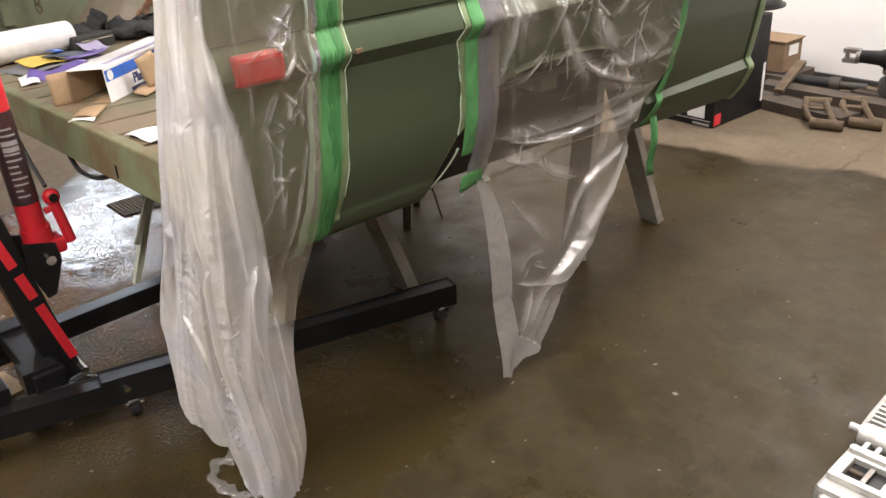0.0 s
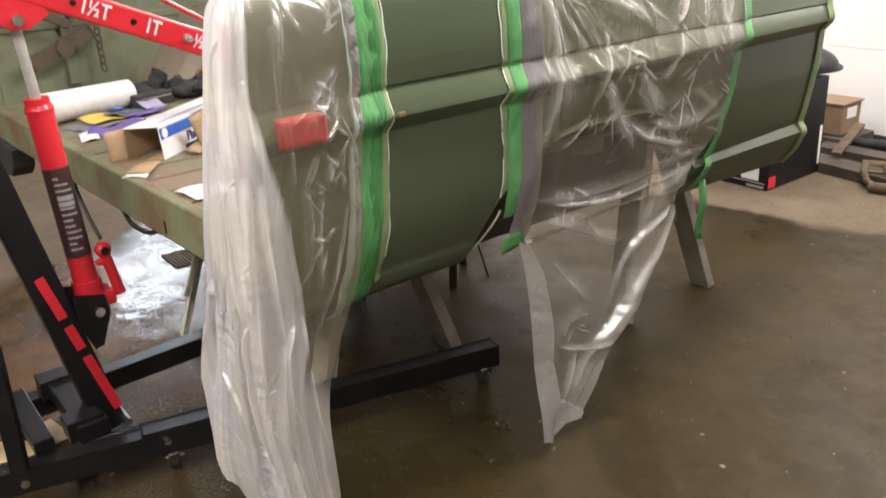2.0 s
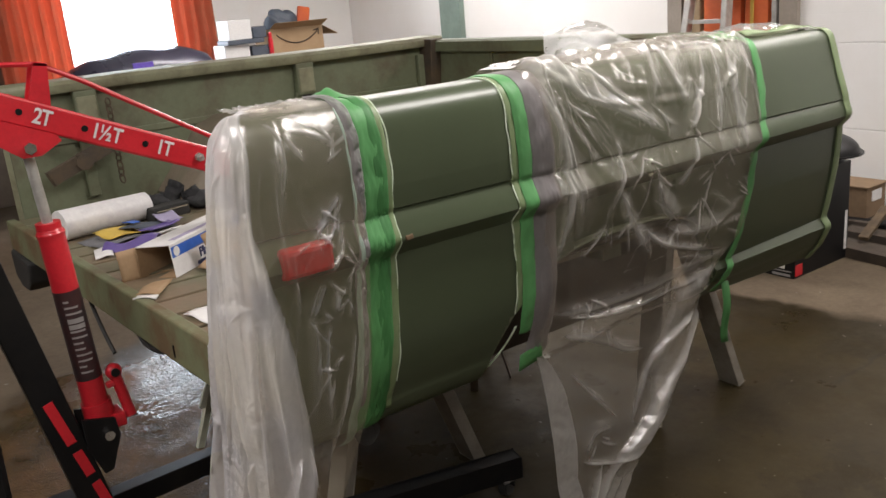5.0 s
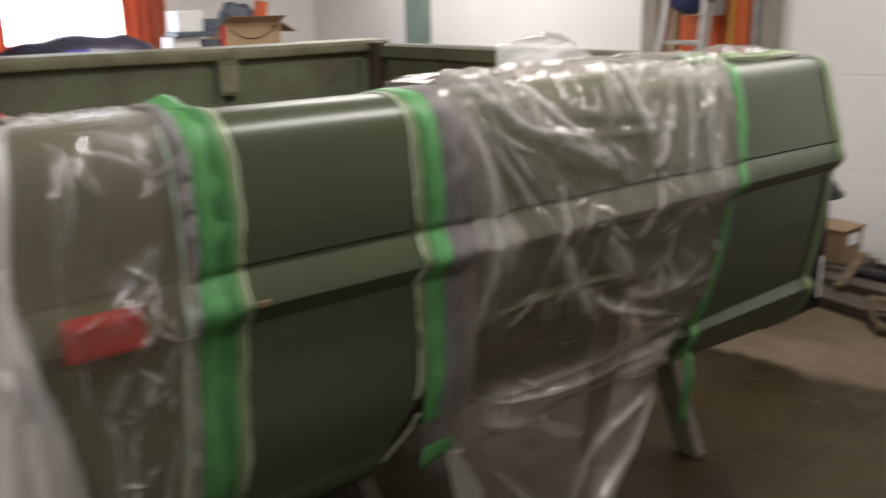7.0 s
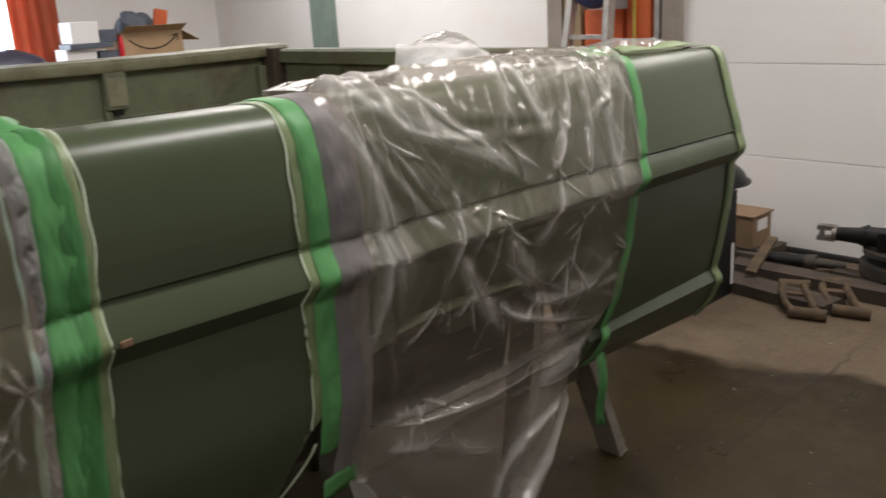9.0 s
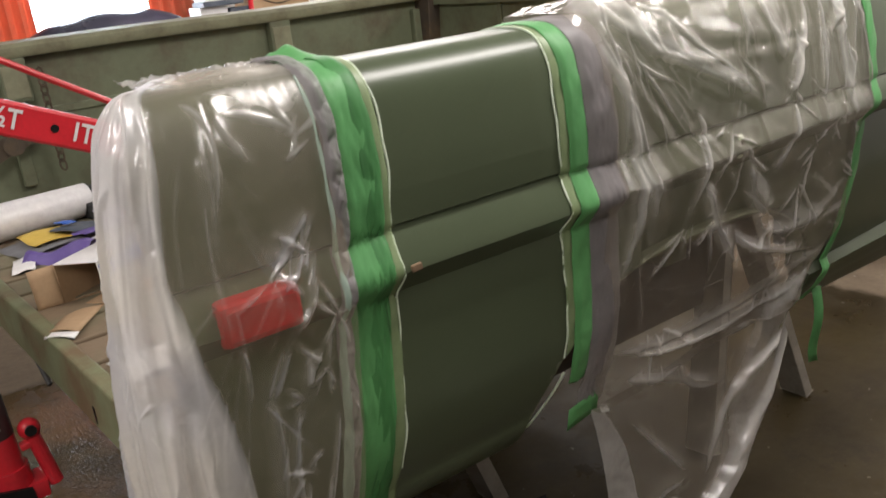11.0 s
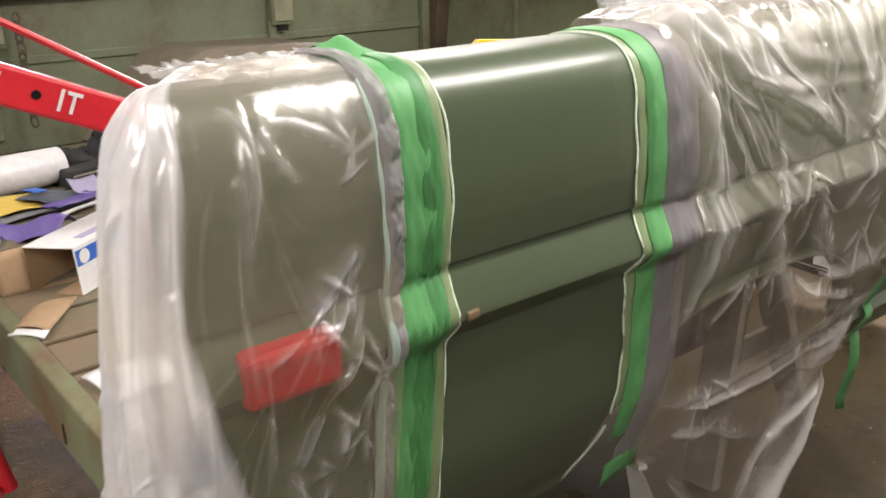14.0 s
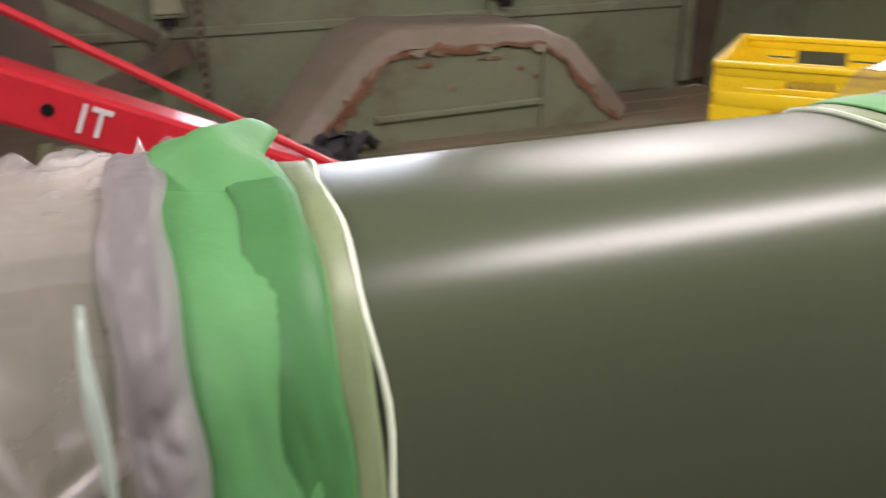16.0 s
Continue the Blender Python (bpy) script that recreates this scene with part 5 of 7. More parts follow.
def rear_sheet():
    nu, nv = 440, 860
    U, V = np.meshgrid(np.interp(np.linspace(0, 1, nu), [0, 0.5, 1], [0, 0.33, 1]), np.linspace(0, 1, nv))
    # the plan at several heights: the taped edge, the tail corner, the free edge behind it
    zs = np.array([0.0, 0.10, 0.26, 0.44, 0.56, 0.69, 0.88, 1.09, 1.24, 1.30])
    plan = np.array([[(-0.165, 0.14), (-0.22, 0.105), (-0.29, 0.30)], [(-0.15, 0.10), (-0.23, 0.09), (-0.32, 0.32)], [(-0.175, 0.05), (-0.26, 0.07), (-0.335, 0.34)],
                     [(-0.195, 0.02), (-0.29, 0.04), (-0.336, 0.335)], [(-0.165, 0.0), (-0.305, 0.02), (-0.337, 0.285)], [(-0.105, -0.012), (-0.315, 0.0), (-0.337, 0.225)],
                     [(-0.105, -0.006), (-0.322, 0.0), (-0.338, 0.155)], [(-0.11, 0.0), (-0.318, 0.0), (-0.336, 0.08)], [(-0.115, 0.0), (-0.298, 0.008), (-0.292, 0.06)], [(-0.115, 0.0), (-0.285, 0.012), (-0.27, 0.05)]])
    reach = [(0, 0.0), (0.5, 0.0), (0.60, 0.01), (0.635, 0.03), (0.67, 0.14), (0.80, 0.175), (0.92, 0.21), (0.935, 0.40), (1.0, 0.42)]
    zb = np.interp(U, [a for a, _ in reach], [c for _, c in reach]) + 0.006 * np.sin(U * 50)
    TOPV = 0.10
    Z = 1.262 - (1.262 - zb) * np.clip((V - TOPV) / (1 - TOPV), 0, 1)
    plan[3:8, 2, 0] += 0.026
    plan[1, 2] += (-0.022, 0.02)
    plan[2, 2] += (-0.012, 0.022)
    plan[7:, 0, 0] += 0.03
    plan[6, 0, 0] += 0.012
    plan[4, 0, 0] -= 0.015
    zf = np.linspace(0, 1.3, 131)
    ker = np.hanning(31) / np.hanning(31).sum()
    smooth = lambda c: np.convolve(np.pad(np.interp(zf, zs, c), 15, mode="edge"), ker, "valid")
    Q = [np.stack([np.interp(Z, zf, smooth(plan[:, k, j])) for j in range(2)], -1) for k in range(3)]
    SPLIT = 0.42
    f1, f2 = np.clip(U / SPLIT, 0, 1)[..., None], np.clip((U - SPLIT) / (1 - SPLIT), 0, 1)[..., None]
    XY = np.where(U[..., None] < SPLIT, Q[0] * (1 - f1) + Q[1] * f1, Q[1] * (1 - f2) + Q[2] * f2)
    # round the corner off
    turn = np.hanning(77) / np.hanning(77).sum()
    pad = np.pad(XY, ((0, 0), (38, 38), (0, 0)), mode="reflect", reflect_type="odd")
    XY = sum(turn[k] * pad[:, k:k + nu] for k in range(77))
    # the film bridges the hollows above and below the belt line
    ys = np.interp(-zf, [-1.27, -1.245, -1.215, -1.15, -1.06, -1.01, -0.9, -0.78, -0.66, -0.55], [0.04, 0.014, 0.0, -0.006, -0.018, -0.026, -0.018, -0.006, 0.006, 0.0])
    ys = np.interp(Z, zf, np.convolve(np.pad(ys, 3, mode="edge"), np.ones(7) / 7, "valid"))
    on = np.clip(1 - (U - 0.36) / 0.12, 0, 1)
    P = np.stack([XY[..., 0], XY[..., 1] + ys * on, Z], -1)
    s, t = U * 0.55, Z
    g = np.random.default_rng(9)
    # where the film is gathered: behind a slanting line on the side, and all of it further down
    start = 0.20 + 0.13 * np.clip((Z - 0.58) / 0.42, 0, 1.2) + 0.006 * np.sin(Z * 19)
    dense = np.maximum(np.clip((U - start) / 0.02, 0, 1), np.clip((0.56 - Z + 0.25 * (U - 0.2)) / 0.08, 0, 1))
    loose = np.maximum(np.clip((U - start) / 0.10, 0, 1), np.clip((0.60 - Z) / 0.25, 0, 1))
    h = np.clip((1.25 - Z) / 0.6, 0, 1)
    q = U - 0.035 * np.sin(Z * 2.3 + U * 5) * h + 0.012 * np.sin(Z * 6 + U * 14)
    fine = pleats(q, 3)
    broad = pleats(q * 0.55 + 0.1, 8, 3)
    # folded layers with clean long edges
    layer = np.zeros_like(q)
    for _ in range(12):
        e = q - g.uniform(0.2, 1.0) - g.uniform(-0.05, 0.05) * (Z - 0.8) - 0.006 * np.sin(Z * g.uniform(4, 9) + g.uniform(0, 6))
        wide = g.uniform(0.03, 0.12)
        layer += g.uniform(0.4, 1.0) * np.clip(e / 0.004, 0, 1) * np.clip((wide - e) / (0.4 * wide), 0, 1)
    layer = np.clip(layer, 0, 2)
    out, white = drapes(s, t, [[(a * 0.55, c) for a, c in k] for k in COLUMN], 0.013, 0.014)
    gather = np.clip((U - start + 0.03) / 0.06, 0, 1)
    gather = np.maximum(gather, loose)
    r = out * gather * (0.6 + 0.5 * h) + loose * (0.0015 * layer + (0.004 + 0.012 * h) * broad + 0.002 * fine)
    glint = np.exp(-((U - 0.56) / 0.17) ** 2) * np.clip((1.05 - Z) / 0.3, 0.25, 1)
    r += loose * (0.010 * crinkle(s, t, 45, 8, 45, 0.3) + (0.2 + 0.5 * glint) * (0.015 * crinkle(s, t * 0.6, 46, 8, 90, 0.45) + 0.012 * crinkle(s, t * 0.7, 48, 8, 190, 0.6)))
    # small hard creases that catch the lamps
    spark = np.clip(billow(s, t * 0.5, 55, 7, 40) * 3 + 0.15, 0, 1) * glint + 0.35 * np.clip(billow(s, t, 56, 7, 30) * 3 - 0.1, 0, 1) * np.clip((1.2 - Z) / 0.3, 0, 1)
    r += loose * spark * 0.018 * (crinkle(s, t, 49, 8, 300) - 0.25)
    # short whitened dashes stand in for glints of the lamps on creases
    dash_glint = np.zeros_like(s)
    for _ in range(130):
        u0, z0 = g.normal(0.57, 0.13), g.uniform(0.2, 1.02)
        dash_glint = np.maximum(dash_glint, g.uniform(0.4, 1.0) * fold_line(s, t, u0 * 0.55, z0, radians(g.normal(92, 22)), g.uniform(0.012, 0.045), g.uniform(0.0014, 0.0026), g.uniform(-4, 4)))
    r += 0.003 * dash_glint * loose
    # the clear panel in front of it: a few bent folds from the corner, pinches beside the tape
    clear = 1 - loose
    thin, pale = drapes(s, t, [[(a * 0.55, c) for a, c in k] for k in PANEL], 0.015, 1.0)
    pinch = np.zeros_like(s)
    for a, z in ((0.03, 1.00), (0.045, 0.93), (0.05, 1.08), (0.10, 1.06), (0.03, 1.2), (0.07, 0.90), (0.08, 0.80)):
        pinch = np.maximum(pinch, fan(s, t, g, 5, (a, z), (0.008, 0.012), (0, 360), (0.02, 0.06), (0.0035, 0.005), (0.5, 1.0), 5))
    r += 0.006 * thin * (0.3 + 0.7 * clear) + 0.0045 * pinch + 0.004 * billow(s, t, 42, 7, 22) + clear * (0.006 * crinkle(s, t, 43, 8, 45) + 0.002 * crinkle(s, t, 53, 8, 150))
    lamp = np.exp(-((P[..., 0] + 0.192) / 0.07) ** 4 - ((Z - 1.02) / 0.05) ** 4)
    r += 0.009 * lamp
    # outward direction in plan
    gx, gy = np.gradient(P[..., 0], axis=1), np.gradient(P[..., 1], axis=1)
    L = np.hypot(gx, gy) + 1e-6
    hold = np.clip(U / 0.06, 0, 1) * 0.9 + 0.1
    side = np.clip((V - TOPV) / 0.03, 0, 1)
    r = (r * hold + 0.010) * side
    P[..., 0] -= r * gy / L
    P[..., 1] += r * gx / L
    # over the top of the rail
    top = np.clip(1 - V / TOPV, 0, 1)
    P[..., 0] = P[..., 0] + (np.interp(U, [0, 0.42, 1], [-0.085, -0.20, -0.20]) - P[..., 0]) * top
    P[..., 1] = P[..., 1] * (1 - top) + top * np.interp(U, [0, 0.42, 1], [0.15, 0.14, 0.06])
    P[..., 2] += (V < TOPV) * (0.005 * np.sin(np.clip(top, 0, 1) * 2.6) ** 0.6 + 0.010 * crinkle(P[..., 0], P[..., 1], 47, 8, 110)) + 0.006
    P[..., 2] = np.maximum(P[..., 2], 0.006)
    # a soft shoulder where the film turns over the rail
    ker = np.hanning(55) / np.hanning(55).sum()
    pad = np.pad(P, ((27, 27), (0, 0), (0, 0)), mode="reflect", reflect_type="odd")
    near = np.exp(-((V - TOPV) / 0.05) ** 2)
    P += (sum(ker[k] * pad[k:k + nv] for k in range(55)) - P) * near[..., None]
    P[..., 2] += near * (0.008 * crinkle(s, V * 0.5, 57, 8, 70) + 0.004 * crinkle(s, V * 0.5, 58, 8, 190))
    P[..., 1] -= near * 0.018 * (crinkle(s, V * 0.5, 59, 8, 90) - 0.25)
    streak = fan(s, t, g, 34, (0.09, 1.0), (0.08, 0.24), (225, 315), (0.05, 0.24), (0.0016, 0.0035), (0.3, 0.9), 1.5)
    # white, pale and pinch lighten crests: lamp highlights put into the opacity
    fold = 0.16 + 0.20 * streak * clear + 0.05 * billow(s, t, 44, 6, 20) + 0.30 * pale * (0.25 + 0.75 * clear) + 0.26 * pinch + dense * (0.36 + 0.16 * np.clip((Z - 0.75) / 0.3, 0, 1) + 0.08 * h + 0.50 * np.clip(white, 0, 1) + 0.10 * fine + 0.12 * broad + 0.12 * layer)
    crown = np.clip((Z - 1.14) / 0.10, 0, 1) * (0.4 + 0.6 * np.clip((0.2 - U) / 0.12, 0, 1))
    fold += 0.32 * dash_glint * loose + crown * (0.15 + 0.22 * np.clip(crinkle(s, t + 0.3 * V, 61, 9, 70) - 0.2, 0, 1) * 2)
    fold += 0.05 * (V < TOPV) + creases(P, 0.35, 0.3, (360, 300)) * 0.18 * (1 - near) - 0.03 * lamp
    return P, np.clip(fold, 0.03, 0.9)


RP, RF = rear_sheet()
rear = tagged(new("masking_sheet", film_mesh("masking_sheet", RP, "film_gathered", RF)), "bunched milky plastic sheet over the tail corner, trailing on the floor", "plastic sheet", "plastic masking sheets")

# ---- loose film inside the bed ----
def crumple(cx, cy, cz, sx, sy, h, seed, tilt=0.0):
    U, V = np.meshgrid(np.linspace(-1, 1, 80), np.linspace(-1, 1, 70))
    d = np.clip(1 - (np.abs(U) ** 2.4 + np.abs(V) ** 2.4) / 1.6, 0, 1)
    Z = cz + h * d ** 0.7 * (0.75 + 0.35 * ridges(U * 0.4, V * 0.4, seed, 9, 12, 1.6)) + tilt * U * sx
    X = cx + sx * U + 0.02 * billow(U, V, seed + 1, 6, 5)
    Y = cy + sy * V + 0.02 * billow(V, U, seed + 2, 6, 5)
    return np.stack([X, Y, Z], -1)


def wad(P, label):
    F = creases(P, 0.5) * 0.8 + 0.15
    return tagged(new("film_wad", film_mesh("film_wad", P, "film_thick", F)), label, "plastic sheet", "plastic masking sheets")


U, V = np.meshgrid(np.linspace(0, 1, 180), np.linspace(0, 1, 200))
ax_, ay_, az_ = 0.55 + 0.62 * U, 0.19 + 0.02 * U, 1.262 - 0.01 * V
bx_, by_, bz_ = 1.50 + 0.03 * U, 1.20 - 0.30 * U, 1.268 + 0.0 * U
S = V ** 0.9
P = np.stack([ax_ * (1 - S) + bx_ * S, ay_ * (1 - S) + by_ * S, az_ * (1 - S) + bz_ * S - 0.16 * np.sin(S * math.pi) * (0.5 + 0.5 * np.cos(U * 2.5)) + 0.010 * ridges(U * 0.8, V * 0.8, 61, 9, 12, 2.0) + 0.016 * billow(U, V, 62, 7, 9)], -1)
P[..., 2] += 0.006 * crinkle(U, V, 63, 8, 22)
tagged(new("film_remnant", film_mesh("film_remnant", P, "film_soft", 0.12 + 0.08 * billow(U, V, 64, 6, 9) + creases(P, 0.5) * 0.5)), "loose clear plastic film slung across to the front rail", "plastic sheet", "plastic masking sheets")
# the end of the rear sheet lies on the floor in a ruffled loop
U, V = np.meshgrid(np.linspace(0, 1, 160), np.linspace(0, 1, 40))
turn_ = U * 2 * math.pi
wide = 0.011 + 0.006 * np.sin(turn_ * 2 + 1) + 0.012 * np.clip(np.sin(turn_ + 0.5), 0, 1)
R = 1 + 0.10 * np.sin(turn_ * 3 + 0.7) + 0.06 * np.sin(turn_ * 7) + wide / 0.06 * (V - 0.5) * 2 * (1 + 0.4 * np.sin(turn_ * 9 + 3 * V))
P = np.stack([-0.255 + 0.058 * R * np.cos(turn_), 0.240 + 0.078 * R * np.sin(turn_), 0.004 + (0.004 + 0.022 * np.clip(np.cos(turn_ - 0.2), 0, 1)) * np.sin(V * math.pi) + 0.016 * crinkle(U * 0.45, V * 0.05, 83, 8, 120)], -1)
trail = new("film_trail", film_mesh("film_trail", P, "film_thick", 0.12 + creases(P, 0.5) * 0.5))
trail.parent = rear
tagged(trail, "ruffled loop of film on the floor")
wad(crumple(1.545, 1.03, 1.254, 0.05, 0.12, 0.05, 71), "crumpled clear film lying over the front rail")
wad(crumple(1.40, 0.225, 1.25, 0.16, 0.06, 0.045, 75), "crumpled film gathered behind the front corner of the bed")
U, V = np.meshgrid(np.linspace(0, 1, 190), np.linspace(0, 1, 110))
fray = np.interp(U, np.linspace(0, 1, 46), np.random.default_rng(31).uniform(0, 1, 46))
wx, wy = -0.245 + 0.175 * U, 0.150 + 0.020 * fray * (1 - V) - 0.10 * V
wz = 1.269 + 0.006 * fray * np.clip(1 - 5 * V, 0, 1) + (0.010 * crinkle(wx, wy, 85, 9, 130) + 0.012 * crinkle(wx, wy, 86, 10, 300)) * np.clip(0.5 + 5 * V, 0, 1) * np.clip(4 - 4 * V, 0, 1)
WP = np.stack([wx, wy, wz], -1)
tagged(new("film_wad", film_mesh("film_wad", WP, "film_thick", np.clip(creases(WP, 0.5) * 0.8 + 0.42, 0, 0.9) * np.clip((1 - V) * 2.2, 0.0, 1))), "frayed film gathered on top of the tail corner", "plastic sheet", "plastic masking sheets")

# ---- engine hoist ----
hoist = thing("engine_hoist", (-0.45, 0.85, 0.0), "black and red folding engine hoist reaching over the bed floor", "engine hoist")


def caster(x, y, top, parent, spin=0.3):
    c = part("caster", prism(bmesh.new(), [(x - 0.022, y - 0.03), (x + 0.022, y - 0.03), (x + 0.022, y + 0.03), (x - 0.022, y + 0.03)], "z", top - 0.008, top, 0.002), "steel", parent)
    bm = bmesh.new()
    d = Vector((math.cos(spin), math.sin(spin), 0))
    s = Vector((-d.y, d.x, 0))
    for k in (-1, 1):
        beam(bm, Vector((x, y, top - 0.006)) + s * 0.017 * k, Vector((x, y, 0.034)) + s * 0.017 * k + d * 0.012, 0.022, 0.003, 0.001, up=d)
    part("fork", bm, "black", c)
    w = bmesh.new()
    cc = Vector((x, y, 0.034)) + d * 0.012
    rod(w, cc - s * 0.013, cc + s * 0.013, 0.034, 20)
    bmesh.ops.bevel(w, geom=w.edges[:], offset=0.004, segments=2, affect="EDGES")
    part("wheel", w, "rubber", c)
    part("axle", rod(bmesh.new(), cc - s * 0.024, cc + s * 0.024, 0.007, 8), "chrome", c)
    return c


def channel(a, c, w, h):
    return beam(bmesh.new(), a, c, w, h, 0.003)


leg1 = part("leg", channel((-0.78, 0.775, 0.099), (0.605, 0.435, 0.099), 0.058, 0.062), "black", hoist)
leg2 = part("leg", channel((-0.78, 1.085, 0.099), (0.60, 1.165, 0.099), 0.058, 0.062), "black", hoist)
caster(0.562, 0.447, 0.068, leg1, 0.4)
caster(-0.335, 0.665, 0.068, leg1, 1.2)
caster(0.55, 1.16, 0.068, leg2, 0.2)
caster(-0.62, 1.09, 0.068, leg2, 0.8)
part("leg_bolt", rod(bmesh.new(), (-0.355, 0.625, 0.112), (-0.355, 0.668, 0.112), 0.009, 8), "chrome", leg1)
part("leg_bolt", rod(bmesh.new(), (-0.69, 0.715, 0.095), (-0.69, 0.75, 0.095), 0.011, 8), "chrome", leg1)
sl = bmesh.new()
beam(sl, (-0.40, 0.685, 0.134), (-0.21, 0.639, 0.134), 0.062, 0.012, 0.003)
part("leg_sleeve", sl, "black", leg1)
bm = bmesh.new()
beam(bm, (-0.50, 0.74, 0.155), (-0.50, 1.09, 0.155), 0.08, 0.05, 0.003)
beam(bm, (-0.62, 0.76, 0.15), (-0.62, 1.08, 0.15), 0.05, 0.04, 0.003)
part("base_frame", bm, "black", hoist)
for yy in (0.755, 1.03):
    part("leg_socket", box(bmesh.new(), -0.56, -0.47, yy, yy + 0.07, 0.131, 0.19, 0.002), "black", hoist)
MY = 0.845


def mast_at(z):
    return Vector((-0.437 - 0.19 * (z - 0.1), MY, z))


part("mast", beam(bmesh.new(), mast_at(0.10), mast_at(1.42), 0.07, 0.075, 0.004, up=(1, 0, 0)), "black", hoist, "black square mast")
for f0, f1 in ((0.0, 0.29), (0.35, 0.52), (0.58, 1.0)):
    a, c = (Vector((-0.533 + 0.117 * f, MY - 0.0365, 0.576 - 0.416 * f)) for f in (f0, f1))
    part("red_stripe", beam(bmesh.new(), a, c, 0.0024, 0.024, 0.0, up=(1, 0, 0)), "red", hoist)
part("mast_bolt", rod(bmesh.new(), (-0.402, MY - 0.05, 0.112), (-0.402, MY + 0.05, 0.112), 0.012, 8), "chrome", hoist)
part("mast_strut", beam(bmesh.new(), (-0.69, 0.735, 0.12), (-0.655, 0.80, 1.20), 0.04, 0.03, 0.003), "black", hoist)
part("mast_strut", beam(bmesh.new(), (-0.69, 1.06, 0.12), (-0.655, 0.90, 1.20), 0.04, 0.03, 0.003), "black", hoist)
bm = bmesh.new()
prism(bm, [(-0.468, 0.51), (-0.39, 0.49), (-0.385, 0.44), (-0.418, 0.355), (-0.440, 0.35), (-0.468, 0.43)], "y", MY - 0.045, MY - 0.037)
prism(bm, [(-0.468, 0.51), (-0.39, 0.49), (-0.385, 0.44), (-0.418, 0.355), (-0.440, 0.35), (-0.468, 0.43)], "y", MY + 0.037, MY + 0.045)
part("ram_bracket", bm, "black", hoist)
part("ram_bolt", rod(bmesh.new(), (-0.413, MY - 0.058, 0.452), (-0.413, MY + 0.058, 0.452), 0.013, 8), "chrome", hoist)
# the boom: a square red tube that slopes down over the bed
B0, B1 = Vector((-0.70, MY, 1.377)), Vector((0.165, MY, 0.998))
bd = (B1 - B0).normalized()
bu = Vector((0, 1, 0)).cross(bd)
bu = bu if bu.z > 0 else -bu
boom = part("boom", beam(bmesh.new(), B0, B1, 0.066, 0.064, 0.006), "red", hoist, "red square boom with load ratings")


def on_boom(x, lift=0.0, out=0.0):
    f = (x - B0.x) / (B1.x - B0.x)
    return B0 + (B1 - B0) * f + bu * lift + Vector((0, -0.0335 - out, 0))


for x in (-0.452, -0.320, -0.188):
    q = on_boom(x)
    part("pin_hole", rod(bmesh.new(), q + Vector((0, 0.002, 0)), q - Vector((0, 0.0012, 0)), 0.0075, 14), "black", boom)
q = on_boom(-0.062, 0.001)
bm = rod(bmesh.new(), q, q - Vector((0, 0.012, 0)), 0.011, 6)
rod(bm, q - Vector((0, 0.012, 0)), q - Vector((0, 0.03, 0.002)), 0.0055, 8)
part("stop_bolt", bm, "alu", boom, "bright steel stop bolt")
turn = Matrix((bd, bu, Vector((0, -1, 0)))).transposed().to_4x4()
for text, x in (("2T", -0.406), ("1½T", -0.273), ("1T", -0.144), ("½", -0.032)):
    letters(text, 0.05 if text != "½" else 0.046, Matrix.Translation(on_boom(x, 0.0, 0.0006)) @ turn, "white_text", "load_mark", boom, 0.78)
bm = bmesh.new()
for yy in (MY - 0.041, MY + 0.035):
    prism(bm, [(-0.56, 1.283), (-0.385, 1.207), (-0.377, 1.192), (-0.425, 1.165), (-0.465, 1.165), (-0.56, 1.24)], "y", yy, yy + 0.006)
part("ram_clevis", bm, "red", hoist)
part("clevis_bolt", rod(bmesh.new(), (-0.448, MY - 0.056, 1.186), (-0.448, MY + 0.056, 1.186), 0.014, 6), "chrome", hoist)
bm = bmesh.new()
prism(bm, [(-0.435, 1.26), (-0.385, 1.24), (-0.372, 1.365), (-0.40, 1.372)], "y", MY - 0.03, MY - 0.024)
prism(bm, [(-0.435, 1.25), (-0.385, 1.23), (-0.372, 1.365), (-0.40, 1.372)], "y", MY + 0.024, MY + 0.03)
prism(bm, [(-0.405, 1.365), (-0.372, 1.36), (-0.372, 1.368), (-0.405, 1.374)], "y", MY - 0.03, MY + 0.03)
part("brace_post", bm, "red", hoist)
part("brace_rod", pipe(bmesh.new(), [(-0.70, MY, 1.395), (-0.39, MY - 0.02, 1.366), (-0.30, MY - 0.02, 1.318), (0.15, MY - 0.02, 1.04)], 0.006, 8), "red", hoist)
# the jack
jack = part("jack_body", rod(bmesh.new(), (-0.436, MY, 0.985), (-0.418, MY, 0.50), 0.031, 28), "red", hoist, "red hydraulic long-ram jack")
bm = rod(bmesh.new(), (-0.4372, MY, 1.004), (-0.4368, MY, 0.988), 0.0285, 28)
rod(bm, (-0.4360, MY, 0.978), (-0.4368, MY, 0.988), 0.0335, 28, 0.0285)
rod(bm, (-0.4355, MY, 0.966), (-0.4360, MY, 0.978), 0.031, 28, 0.0335)
part("jack_collar", bm, "red", jack)
part("ram_rod", rod(bmesh.new(), (-0.448, MY, 1.186), (-0.437, MY, 0.99), 0.0125, 16), "alu", jack, "bright steel ram")
part("jack_label", rod(bmesh.new(), (-0.4305, MY, 0.835), (-0.4215, MY, 0.60), 0.0318, 28), "label", jack)
